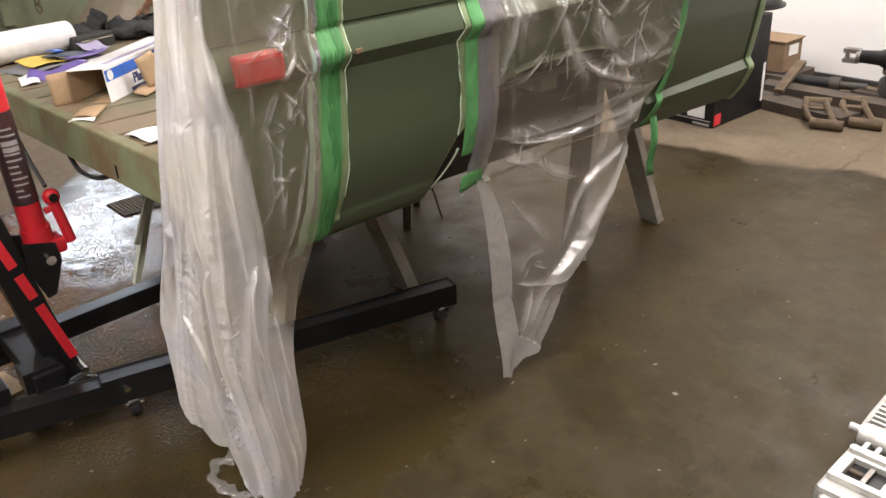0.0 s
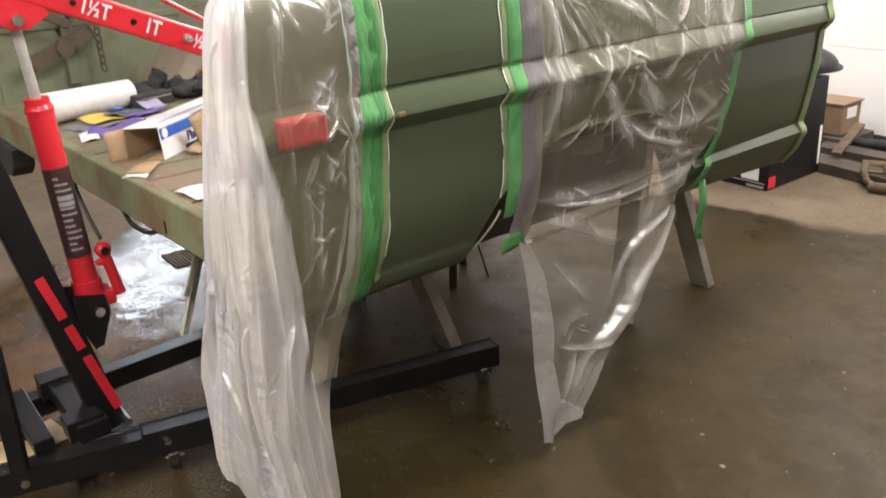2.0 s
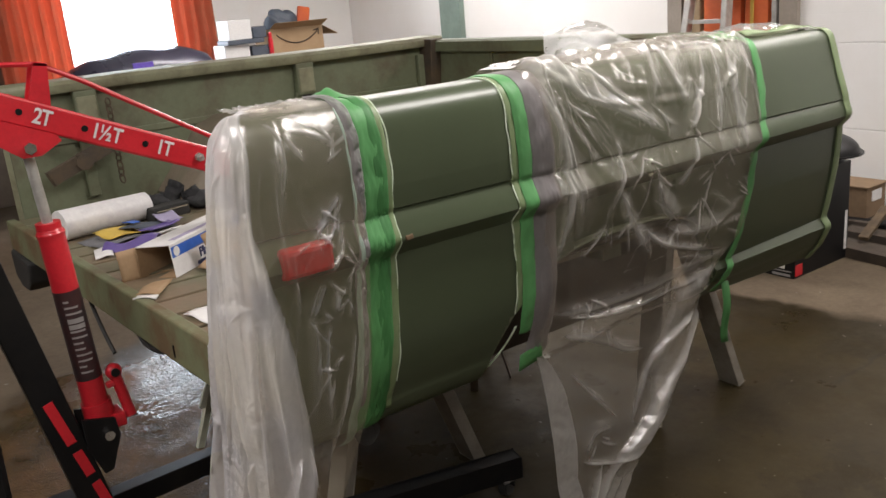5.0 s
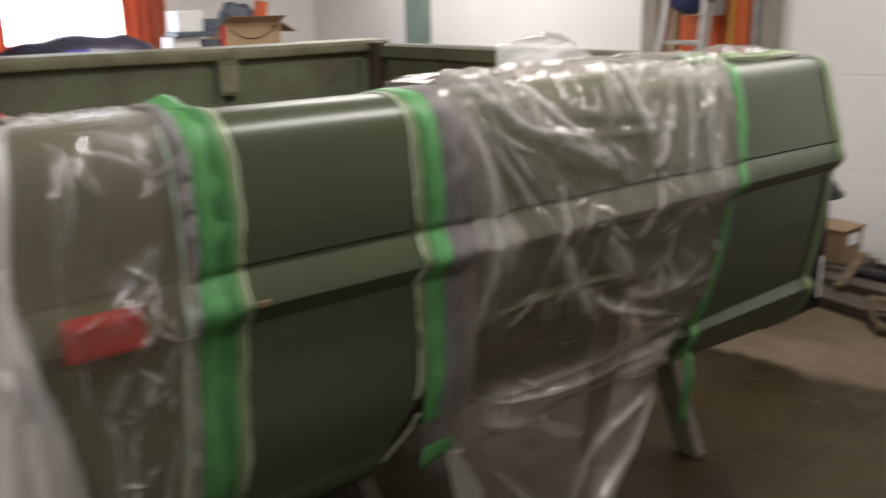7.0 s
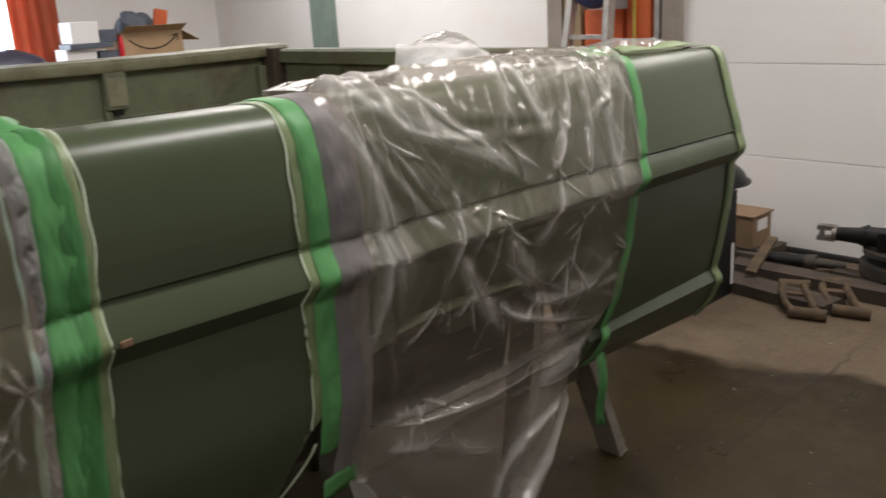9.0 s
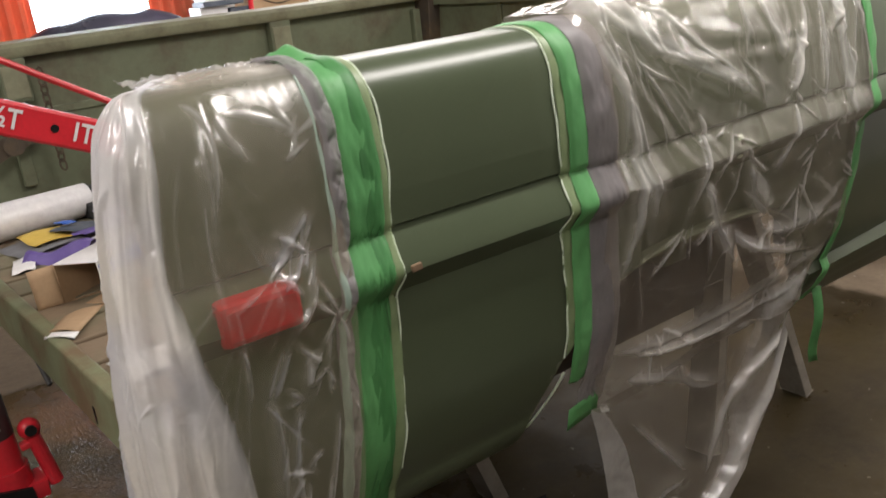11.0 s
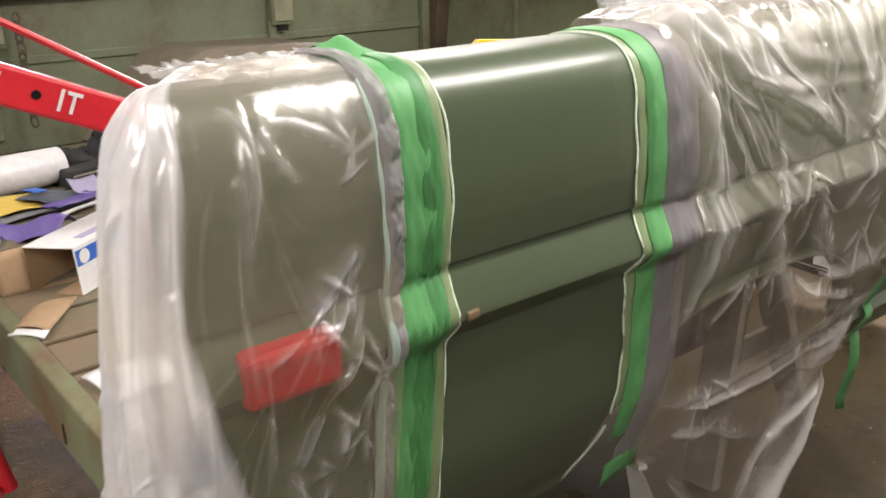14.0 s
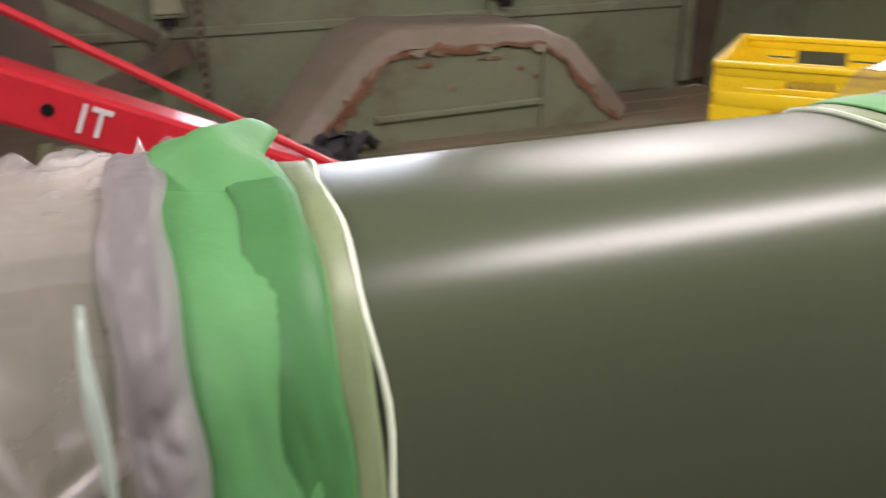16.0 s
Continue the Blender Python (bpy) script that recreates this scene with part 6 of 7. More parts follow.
for k in range(13):
    z = 0.812 - k * 0.0155
    x = -0.4305 + (0.835 - z) * 0.0383
    w = 0.018 if k in (3, 4) else 0.006 + 0.012 * abs(math.sin(k * 2.3))
    arc = np.linspace(-2.2, -2.2 + w / 0.032 * 2.2, 7)
    P = np.array([[(x + 0.0322 * math.cos(a), MY + 0.0322 * math.sin(a), zz) for a in arc] for zz in (z, z - (0.012 if k in (3, 4) else 0.005))])
    part("label_bar", sheet(bmesh.new(), P), "grey_text", jack)
bm = rod(bmesh.new(), (-0.4185, MY, 0.53), (-0.416, MY, 0.465), 0.037, 24)
box(bm, -0.45, -0.36, MY - 0.035, MY + 0.035, 0.455, 0.492, 0.006)
part("jack_base", bm, "red", jack)
bm = rod(bmesh.new(), (-0.366, MY - 0.02, 0.60), (-0.345, MY - 0.02, 0.475), 0.014, 16)
ball(bm, (-0.366, MY - 0.02, 0.602), 0.021, 14)
beam(bm, (-0.39, MY - 0.02, 0.57), (-0.35, MY - 0.02, 0.575), 0.02, 0.014, 0.003)
part("pump_socket", bm, "red", jack)
part("socket_bore", rod(bmesh.new(), (-0.366, MY - 0.0415, 0.604), (-0.366, MY - 0.036, 0.604), 0.011, 14), "black", jack)

# ---- supports under the bed ----
def sawhorse(name, top_a, top_b, spread, material, label, far=None, upright=0.0):
    a, c = Vector(top_a), Vector(top_b)
    h = thing(name, ((a.x + c.x) / 2, (a.y + c.y) / 2, 0), label, "sawhorse", "sawhorses")
    part("top_beam", beam(bmesh.new(), a, c, 0.04, 0.09, 0.004), material, h)
    for e, s in ((a, 1), (c, -1)):
        spread = far if far and s < 0 else spread
        for k in (-1, 1):
            foot = Vector((e.x + k * spread + (upright if k < 0 and s > 0 else 0.0), e.y - 0.06 * s, 0.0))
            top = Vector((e.x + k * 0.03, e.y + 0.02 * s, e.z + 0.02))
            bm = bmesh.new()
            beam(bm, top, foot, 0.085, 0.036, 0.003, up=(1, 0, 0))
            for v in bm.verts:
                v.co.z = max(v.co.z, 0.0)
            part("leg", bm, material, h)
        part("leg_brace", beam(bmesh.new(), (e.x - spread * 0.62 + (0.75 * upright if s > 0 else 0.0), e.y, 0.30), (e.x + spread * 0.62, e.y, 0.30), 0.018, 0.07, 0.003), material, h)
    return h


sawhorse("sawhorse", (0.385, 0.76, 0.685), (0.385, 1.60, 0.685), 0.25, "grey_wood", "weathered grey timber sawhorse under the tail of the bed", 0.13)
sawhorse("sawhorse", (1.40, 0.50, 0.685), (1.40, 1.70, 0.685), 0.245, "grey_wood", "weathered grey timber sawhorse under the front of the bed", upright=0.03)
tr = thing("folding_trestle", (0.1, 1.42, 0), "pale green steel folding trestle with crossed braces", "trestle")
for fx, tx, yy in ((-0.013, 0.245, 1.42), (0.50, 0.27, 1.42), (0.33, 0.26, 1.75), (0.56, 0.28, 1.75)):
    part("leg", beam(bmesh.new(), (fx, yy, 0.0), (tx, yy, 0.70), 0.022, 0.022, 0.002, up=(1, 0, 0)), "pale_steel", tr)
part("cross_brace", beam(bmesh.new(), (0.01, 1.40, 0.15), (0.2, 1.40, 0.55), 0.012, 0.02, 0.002), "pale_steel", tr)
part("cross_brace", beam(bmesh.new(), (0.26, 1.41, 0.15), (0.06, 1.41, 0.55), 0.012, 0.02, 0.002), "pale_steel", tr)
part("top_rail", beam(bmesh.new(), (0.135, 1.40, 0.715), (0.135, 1.77, 0.715), 0.15, 0.03, 0.003), "pale_steel", tr)
js = thing("jack_stand", (1.02, 1.12, 0), "dark steel jack stand on the wet floor", "jack stand")
bm = bmesh.new()
for dx, dy in ((-0.09, -0.08), (0.09, -0.08), (-0.09, 0.08), (0.09, 0.08)):
    beam(bm, (1.02 + dx, 1.14 + dy, 0.0), (1.02 + dx * 0.3, 1.14 + dy * 0.3, 0.32), 0.03, 0.006, 0.001)
box(bm, 0.985, 1.055, 1.105, 1.175, 0.30, 0.36, 0.005)
part("stand_base", bm, "plate_mud", js)
part("ratchet_bar", box(bmesh.new(), 1.003, 1.037, 1.125, 1.155, 0.34, 0.735, 0.003), "plate_mud", js)
# short pale strip that hangs beside the front trestle leg
for pts, nm, lab in ((((-0.262, 1.43, 0.748), (-0.262, 1.46, 0.64), (-0.25, 1.48, 0.57), (-0.245, 1.42, 0.50), (-0.24, 1.36, 0.45)), "trailer_cord", "thin black wiring cord hanging below the rear sill"),
                     (((-0.262, 1.06, 0.748), (-0.25, 1.0, 0.64), (-0.25, 0.95, 0.605), (-0.25, 0.80, 0.62), (-0.25, 0.68, 0.665), (-0.245, 0.56, 0.70), (-0.235, 0.5, 0.782)), "trailer_cord", "thick black wiring cord sagging under the rear sill")):
    q = np.array(pts)
    s = np.linspace(0, len(q) - 1, 28)
    sm = np.stack([np.interp(s, range(len(q)), q[:, k]) for k in range(3)], 1)
    for _ in range(3):
        sm[1:-1] = (sm[:-2] + 2 * sm[1:-1] + sm[2:]) / 4
    solo(nm, pipe(bmesh.new(), sm, 0.0065, 8), "rubber", lab, "cord", "hanging cords")

# ---- things on the bed floor ----
crate = thing("milk_crate", (1.145, 1.09, 0.80), "bright yellow plastic milk crate standing on the bed floor", "crate")
CM = Matrix.Translation((1.145, 1.09, 0.80)) @ Matrix.Rotation(radians(-45), 4, "Z")
W, H = 0.165, 0.28


def crate_wall(side):
    """One latticed wall with a grip hole, built in the plane and turned into place."""
    bm = bmesh.new()
    zs = [(0.0, 0.055), (0.115, 0.128), (0.150, 0.168), (0.197, 0.224), (0.252, H)]
    for z0, z1 in zs:
        box(bm, -W, W, -0.004, 0.004, z0, z1, 0.0015)
    for x0, x1 in ((-W, -W + 0.03), (W - 0.03, W)):
        box(bm, x0, x1, -0.0036, 0.0036, 0.002, H - 0.002)
    for sg in (-1, 1):
        # solid beside the grip hole, with one thin slit
        for x0, x1, z0, z1 in ((0.048, W - 0.03, 0.223, 0.233), (0.048, W - 0.03, 0.238, 0.253), (0.105, W - 0.03, 0.232, 0.239), (0.048, 0.056, 0.232, 0.239)):
            box(bm, min(sg * x0, sg * x1), max(sg * x0, sg * x1), -0.003, 0.003, z0, z1)
    for k in range(13):
        x = -W + 0.035 + k * 0.0225
        for sg in (-1, 1):
            beam(bm, (x - sg * 0.012, 0.0, 0.055), (x + sg * 0.012, 0.0, 0.116), 0.0045, 0.0045, 0.0)
    for k in range(7):
        beam(bm, (-0.058 + k * 0.0165, 0, 0.167), (-0.040 + k * 0.0165, 0, 0.198), 0.004, 0.006, 0.0)
    box(bm, -W + 0.03, -0.06, -0.003, 0.003, 0.167, 0.198)
    box(bm, 0.06, W - 0.03, -0.003, 0.003, 0.167, 0.198)
    box(bm, -W, W, -0.007, 0.007, H - 0.012, H, 0.003)
    box(bm, -W, W, -0.006, 0.006, 0.136, 0.143, 0.002)
    for v in bm.verts:
        v.co = CM @ (Matrix.Rotation(side * math.pi / 2, 4, "Z") @ (v.co + Vector((0, -W + 0.004, 0))))
    return bm


for s in range(4):
    part("crate_wall", crate_wall(s), "yellow", crate)
bm = bmesh.new()
for k in range(9):
    box(bm, -W + 0.01 + k * 0.037, -W + 0.024 + k * 0.037, -W + 0.008, W - 0.008, 0.006, 0.014)
    box(bm, -W + 0.008, W - 0.008, -W + 0.01 + k * 0.037, -W + 0.024 + k * 0.037, 0.004, 0.012)
for v in bm.verts:
    v.co = CM @ v.co
part("crate_floor", bm, "yellow", crate)

fb = thing("film_box", (0.0, 0.95, 0.80), "torn-open white and blue carton of painter's plastic, lying on its side", "carton")
ang = radians(36)
FM = Matrix.Translation((-0.170, 0.813, 0.801)) @ Matrix.Rotation(ang, 4, "Z") @ Matrix.Rotation(radians(-4), 4, "X")


def placed(bm, m):
    for v in bm.verts:
        v.co = m @ v.co
    return bm


L, D, T = 0.40, 0.108, 0.088
part("front_panel", placed(box(bmesh.new(), 0, L, 0, 0.003, 0.0, T, 0.001), FM), "box_white", fb, "white printed panel")
part("top_panel", placed(box(bmesh.new(), 0, L, 0.003, D, T - 0.003, T, 0.001), FM), "box_white", fb)
part("back_panel", placed(box(bmesh.new(), 0, L, D - 0.003, D, 0.003, T - 0.003), FM), "card", fb)
part("bottom_panel", placed(box(bmesh.new(), 0, L, 0.003, D - 0.003, 0, 0.003), FM), "card", fb)
part("blue_band", placed(box(bmesh.new(), 0.002, L, -0.0008, 0.0, T - 0.036, T - 0.008), FM), "blue", fb)
part("blue_band", placed(box(bmesh.new(), 0.05, L, 0.02, 0.04, T, T + 0.0006), FM), "paper_lilac", fb)
bm = bmesh.new()
bmesh.ops.create_circle(bm, cap_ends=True, segments=24, radius=0.013, matrix=FM @ Matrix.Translation((0.022, -0.0012, T - 0.022)) @ Matrix.Rotation(radians(90), 4, "X"))
part("round_mark", bm, "box_white", fb)
letters("Plastic", 0.036, FM @ Matrix.Translation((0.155, -0.0012, 0.033)) @ Matrix.Rotation(radians(90), 4, "X"), "navy", "print", fb)
for k, (x0, x1, z0, z1, c) in enumerate(((0.09, 0.24, 0.051, 0.055, "grey_text"), (0.10, 0.2, 0.004, 0.014, "navy"), (0.25, 0.33, 0.051, 0.055, "grey_text"))):
    part("print_bar", placed(box(bmesh.new(), x0, x1, -0.0008, 0.0, z0, z1), FM), c, fb)


def flap(corner, u, v, nm, colour="card"):
    c, u, v = Vector(corner), Vector(u), Vector(v)
    P = np.array([[c + u * i + v * j + u.cross(v).normalized() * (0.006 * math.sin(math.pi * i) * j) for i in np.linspace(0, 1, 6)] for j in np.linspace(0, 1, 6)])
    return solid(part(nm, placed(sheet(bmesh.new(), P), FM), colour, fb), 0.003)


flap((0, 0.012, 0.0), (0, 0.07, 0), (-0.145, -0.062, 0.006), "end_flap")
flap((0, D, 0.0), (0, 0.0, T), (-0.04, 0.03, 0), "end_flap")
flap((-0.145, -0.05, 0.006), (0, 0.07, 0), (-0.022, -0.008, -0.003), "flap_tip", "box_white")
flap((0.10, -0.05, 0.004), (0.05, -0.02, 0.012), (-0.02, 0.01, 0.085), "torn_flap")
flap((0.17, -0.05, 0.006), (0.045, -0.015, 0.0), (-0.01, 0.03, 0.075), "torn_flap")
flap((0.05, -0.07, 0.003), (0.09, 0.0, 0.004), (0.01, 0.045, 0.006), "torn_flap")


def slip(name, x, y, w, d, rot, material, label, z=0.802, thick=0.0015, lift=0.006, seed=1):
    P = []
    for j in np.linspace(-0.5, 0.5, 7):
        P.append([(w * i, d * j, lift * (1 + math.sin(5 * i + seed) + math.cos(6 * j + seed * 2)) * 0.5) for i in np.linspace(-0.5, 0.5, 9)])
    bm = placed(sheet(bmesh.new(), np.array(P)), Matrix.Translation((x, y, z)) @ Matrix.Rotation(radians(rot), 4, "Z"))
    return solid(solo(name, bm, material, label, "sheet", "sheets on the bed floor"), thick, 1)


slip("sanding_sheet", -0.165, 1.385, 0.17, 0.15, 12, "paper_grey", "dark grey abrasive sheets spread on the bed floor", 0.802, seed=1)
slip("sanding_pack", -0.146, 1.405, 0.11, 0.135, 8, "paper_yellow", "yellow pack of sanding sheets", 0.813, seed=2)
slip("sanding_pack", -0.062, 1.375, 0.09, 0.16, 28, "teal", "slate printed pack of sanding sheets", 0.820, seed=3)
slip("sanding_pack", -0.095, 1.43, 0.03, 0.05, 28, "blue", "small blue printed slip on the slate pack", 0.833, lift=0.002, seed=3)
slip("sanding_pack", -0.045, 1.305, 0.135, 0.05, 31, "paper_purple", "dark purple strip of packaging card", 0.828, seed=4)
slip("card_sheet", 0.015, 1.41, 0.065, 0.14, -5, "paper_lilac", "lilac card lying on the packs", 0.826, seed=5)
slip("card_sheet", -0.165, 1.205, 0.17, 0.09, -44, "paper_purple", "crumpled violet cardboard beside the carton", 0.803, lift=0.03, seed=6)
slip("paper_scrap", -0.24, 1.235, 0.05, 0.12, -12, "box_white", "white paper scrap near the rear sill", 0.803, seed=7)
slip("paper_scrap", -0.045, 1.285, 0.18, 0.014, 30, "box_white", "long white paper strip", 0.808, seed=8)
slip("paper_scrap", -0.20, 0.47, 0.11, 0.10, 10, "box_white", "white card at the edge of the rear sill", 0.803, seed=9)
rl = thing("film_roll", (-0.08, 1.63, 0.80), "roll of white plastic film lying on the bed floor", "roll")
part("wrap", rod(bmesh.new(), (-0.29, 1.515, 0.850), (0.005, 1.588, 0.846), 0.049, 30, 0.045), "roll", rl, "white rolled film")
part("core", rod(bmesh.new(), (0.005, 1.588, 0.846), (0.007, 1.5885, 0.846), 0.02, 16), "card", rl)


def glove(cx, cy, rot, seed, tall, label):
    """A crumpled glove: a lumpy palm, curled fingers and a gaping cuff."""
    bm = bmesh.new()
    ball(bm, (0, 0, 0.03), 0.052, 28, (1.15, 0.85, 0.62))
    for k in range(4):
        a = -0.6 + k * 0.38
        pipe(bm, [(0.035 + 0.017 * j * math.cos(a), 0.022 * (k - 1.5) + 0.014 * j * math.sin(a), 0.026 + 0.02 * math.sin(j * 0.75 + 0.3 * k)) for j in range(6)], 0.013, 10)
    cuff = np.array([[(-0.035 - 0.4 * d + 0.028 * math.cos(a), 0.033 * math.sin(a), 0.045 + d + 0.012 * math.cos(a)) for a in np.linspace(0, 2 * math.pi, 25)] for d in np.linspace(0, tall, 6)])
    sheet(bm, cuff)
    sheet(bm, cuff * np.array([0.92, 0.86, 1.0]) - np.array([0.003, 0, 0.001]))
    for v in bm.verts:
        p = v.co * 42 + Vector((seed * 7.0, 0, 0))
        v.co += 0.011 * noise.noise_vector(p) + 0.004 * noise.noise_vector(p * 2.7)
        v.co.z = max(v.co.z, 0.001)
    return solo("work_glove", placed(bm, Matrix.Translation((cx, cy, 0.80)) @ Matrix.Rotation(radians(rot), 4, "Z")), "glove", label, "glove", "gloves on the bed floor", smooth=70)


glove(0.085, 1.66, 150, 1, 0.045, "black work glove crumpled upright on the bed floor")
glove(0.20, 1.58, -30, 2, 0.025, "black knitted work glove beside another")
glove(0.30, 1.60, 70, 3, 0.015, "black work glove lying palm down")
st = thing("staple_tray", (0.07, 1.42, 0.80), "small black plastic tray with a bright edge", "tray")
part("tray_body", placed(box(bmesh.new(), -0.07, 0.07, -0.03, 0.03, 0, 0.045, 0.005), Matrix.Translation((0.06, 1.545, 0.80)) @ Matrix.Rotation(radians(15), 4, "Z")), "rubber", st)
part("tray_strip", placed(box(bmesh.new(), -0.06, 0.06, -0.0325, -0.0305, 0.028, 0.034), Matrix.Translation((0.06, 1.545, 0.80)) @ Matrix.Rotation(radians(15), 4, "Z")), "chrome", st)

# ---- beyond the far side: car-like dome, bench, boxes ----
# only the dark car-like top is known; body and feet are made up
cm = thing("car_like_dome", (1.36, 5.75, 0), "rounded dark blue car-like dome before the window, its body made up", "machine")
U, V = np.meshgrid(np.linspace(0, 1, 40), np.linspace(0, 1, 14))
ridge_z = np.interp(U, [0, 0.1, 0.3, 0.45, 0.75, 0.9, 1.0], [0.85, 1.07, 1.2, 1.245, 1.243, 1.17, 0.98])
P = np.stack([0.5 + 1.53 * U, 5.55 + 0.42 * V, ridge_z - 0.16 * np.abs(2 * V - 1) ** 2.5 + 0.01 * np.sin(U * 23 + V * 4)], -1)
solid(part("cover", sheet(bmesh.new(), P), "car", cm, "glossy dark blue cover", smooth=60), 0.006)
part("dome_body", box(bmesh.new(), 0.58, 1.96, 5.60, 5.92, 0.10, 0.80, 0.03), "teal", cm)
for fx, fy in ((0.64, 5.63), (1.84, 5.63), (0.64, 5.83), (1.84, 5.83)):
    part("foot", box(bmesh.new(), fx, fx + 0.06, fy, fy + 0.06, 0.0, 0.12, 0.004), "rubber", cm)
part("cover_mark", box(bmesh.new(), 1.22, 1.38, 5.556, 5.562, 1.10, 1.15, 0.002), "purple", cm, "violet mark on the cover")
bench = thing("workbench", (2.8, 6.4, 0), "plain workbench piled with boxes by the window", "workbench")
part("bench_top", box(bmesh.new(), 2.05, 3.7, 6.0, 6.78, 0.93, 0.97, 0.004), "wood", bench)
for xx in (2.1, 3.6):
    for yy in (6.05, 6.7):
        part("leg", box(bmesh.new(), xx, xx + 0.07, yy, yy + 0.07, 0, 0.93, 0.003), "wood", bench)
cb = thing("parcel_box", (2.95, 6.3, 0.97), "open brown parcel carton with a curved printed mark", "carton")
for x0, x1, y0, y1, z1 in ((2.66, 3.20, 6.10, 6.104, 1.29), (2.66, 2.664, 6.104, 6.446, 1.29), (3.196, 3.2, 6.104, 6.446, 1.29), (2.66, 3.20, 6.446, 6.45, 1.29), (2.664, 3.196, 6.104, 6.446, 0.974)):
    part("carton_wall", box(bmesh.new(), x0, x1, y0, y1, 0.97, z1), "card", cb, smooth=0)
bm = bmesh.new()
prism(bm, [(3.2, 1.29), (3.36, 1.20), (3.36, 1.196), (3.2, 1.286)], "y", 6.10, 6.45)
prism(bm, [(6.10, 1.29), (5.98, 1.34), (5.98, 1.343), (6.10, 1.293)], "x", 2.66, 3.2)
part("carton_flap", bm, "card", cb, smooth=0)
arcp = [(2.72 + 0.42 * f, 6.097, 1.235 - 0.09 * math.sin(math.pi * f) ** 0.8 + 0.01 * f) for f in np.linspace(0, 1, 18)]
bm = pipe(bmesh.new(), arcp, 0.006, 6)
beam(bm, (3.10, 6.097, 1.245), (3.155, 6.097, 1.26), 0.004, 0.011, 0.0)
beam(bm, (3.15, 6.097, 1.205), (3.155, 6.097, 1.265), 0.004, 0.011, 0.0)
part("curved_mark", bm, "dark_wood", cb)
bm = ball(bmesh.new(), (2.88, 6.28, 1.32), 0.15, 36, (1.15, 0.8, 0.95))
for v in bm.verts:
    d = 1 + 0.16 * math.sin(v.co.x * 31 + v.co.z * 17) * math.cos(v.co.z * 37 + v.co.y * 13) + 0.06 * math.sin(v.co.x * 80 + v.co.z * 60)
    v.co = Vector((2.88, 6.28, 1.32)) + (v.co - Vector((2.88, 6.28, 1.32))) * d
solo("black_bag", bm, "teal", "dark slate plastic bag stuffed into the carton", "bag", smooth=60)
for x0, x1, z0, z1, y0, m_, lab, nm in ((2.18, 2.42, 0.97, 1.19, 6.05, "box_white", "white box on the bench", "white_box"), (2.2, 2.55, 1.19, 1.23, 6.0, "teal", "grey flat tray lying across boxes", "flat_tray"),
                                   (2.24, 2.46, 1.23, 1.40, 6.05, "box_white", "white box stacked on a tray", "white_box"), (2.44, 2.63, 0.97, 1.16, 6.05, "teal", "dark slate plastic case on the bench", "plastic_case"), (2.47, 2.60, 1.23, 1.33, 6.05, "teal", "dark slate plastic case on the bench", "plastic_case")):
    solo(nm, box(bmesh.new(), x0, x1, y0, y0 + 0.25, z0, z1, 0.006), m_, lab, "box", "boxes on the bench")

bt = thing("spray_bottle", (2.60, 6.0, 0.97), "small red spray bottle between the boxes", "bottle")
part("bottle", rod(bmesh.new(), (2.62, 6.03, 0.971), (2.62, 6.03, 1.22), 0.022, 16), "red", bt)
part("nozzle", box(bmesh.new(), 2.605, 2.635, 6.015, 6.045, 1.22, 1.27, 0.006), "red", bt)
solo("orange_pouch", placed(box(bmesh.new(), -0.06, 0.06, -0.02, 0.02, 0, 0.16, 0.012), Matrix.Translation((3.05, 6.2, 1.31)) @ Matrix.Rotation(radians(12), 4, "Y")), "orange", "bright orange pouch sticking out of the carton", "pouch")

# ---- between the doors ----
solo("board", box(bmesh.new(), WX - 0.04, WX + 0.028, 2.36, 2.49, 0, 2.0, 0.003), "wood", "tan upright timber board standing against the wall", "board")
solo("plywood_sheet", box(bmesh.new(), WX - 0.03, WX + 0.02, 2.06, 2.335, 0.0, 1.30, 0.003), "orange", "orange painted plywood sheet standing against the wall", "plywood sheet")
solo("red_board", box(bmesh.new(), WX - 0.04, WX + 0.02, 1.86, 2.02, 0.0, 1.95, 0.003), "orange", "red-orange upright board by the door trim", "board")
solo("yellow_lath", box(bmesh.new(), WX - 0.055, WX - 0.042, 1.955, 1.975, 0.0, 1.9, 0.002), "paper_yellow", "thin yellow lath leaning on the boards", "lath")
solo("pale_lath", box(bmesh.new(), WX - 0.05, WX + 0.02, 1.80, 1.83, 0.0, 1.95, 0.002), "alu", "narrow pale aluminium strip beside the trim", "strip")
bagm = ball(bmesh.new(), (WX - 0.14, 2.18, 1.43), 0.11, 18, (0.6, 1.5, 1.1))
solo("blue_bag", bagm, "navy", "dark blue cloth bag slung over the ladder", "bag", smooth=60)
lad = thing("stepladder", (WX - 0.2, 2.2, 0), "aluminium ladder leaning against the wall", "ladder")
for ya, yb in ((2.44, 2.28), (2.03, 2.07)):
    part("stile", beam(bmesh.new(), (WX - 0.32, ya, 0.0), (WX - 0.09, yb, 1.95), 0.035, 0.06, 0.003, up=(1, 0, 0)), "alu", lad)
for k in range(6):
    f = (0.25 + k * 0.3) / 1.95
    part("rung", beam(bmesh.new(), (WX - 0.32 + 0.23 * f, 2.44 - 0.16 * f, 1.95 * f), (WX - 0.32 + 0.23 * f, 2.03 + 0.04 * f, 1.95 * f), 0.03, 0.02, 0.002), "alu", lad)

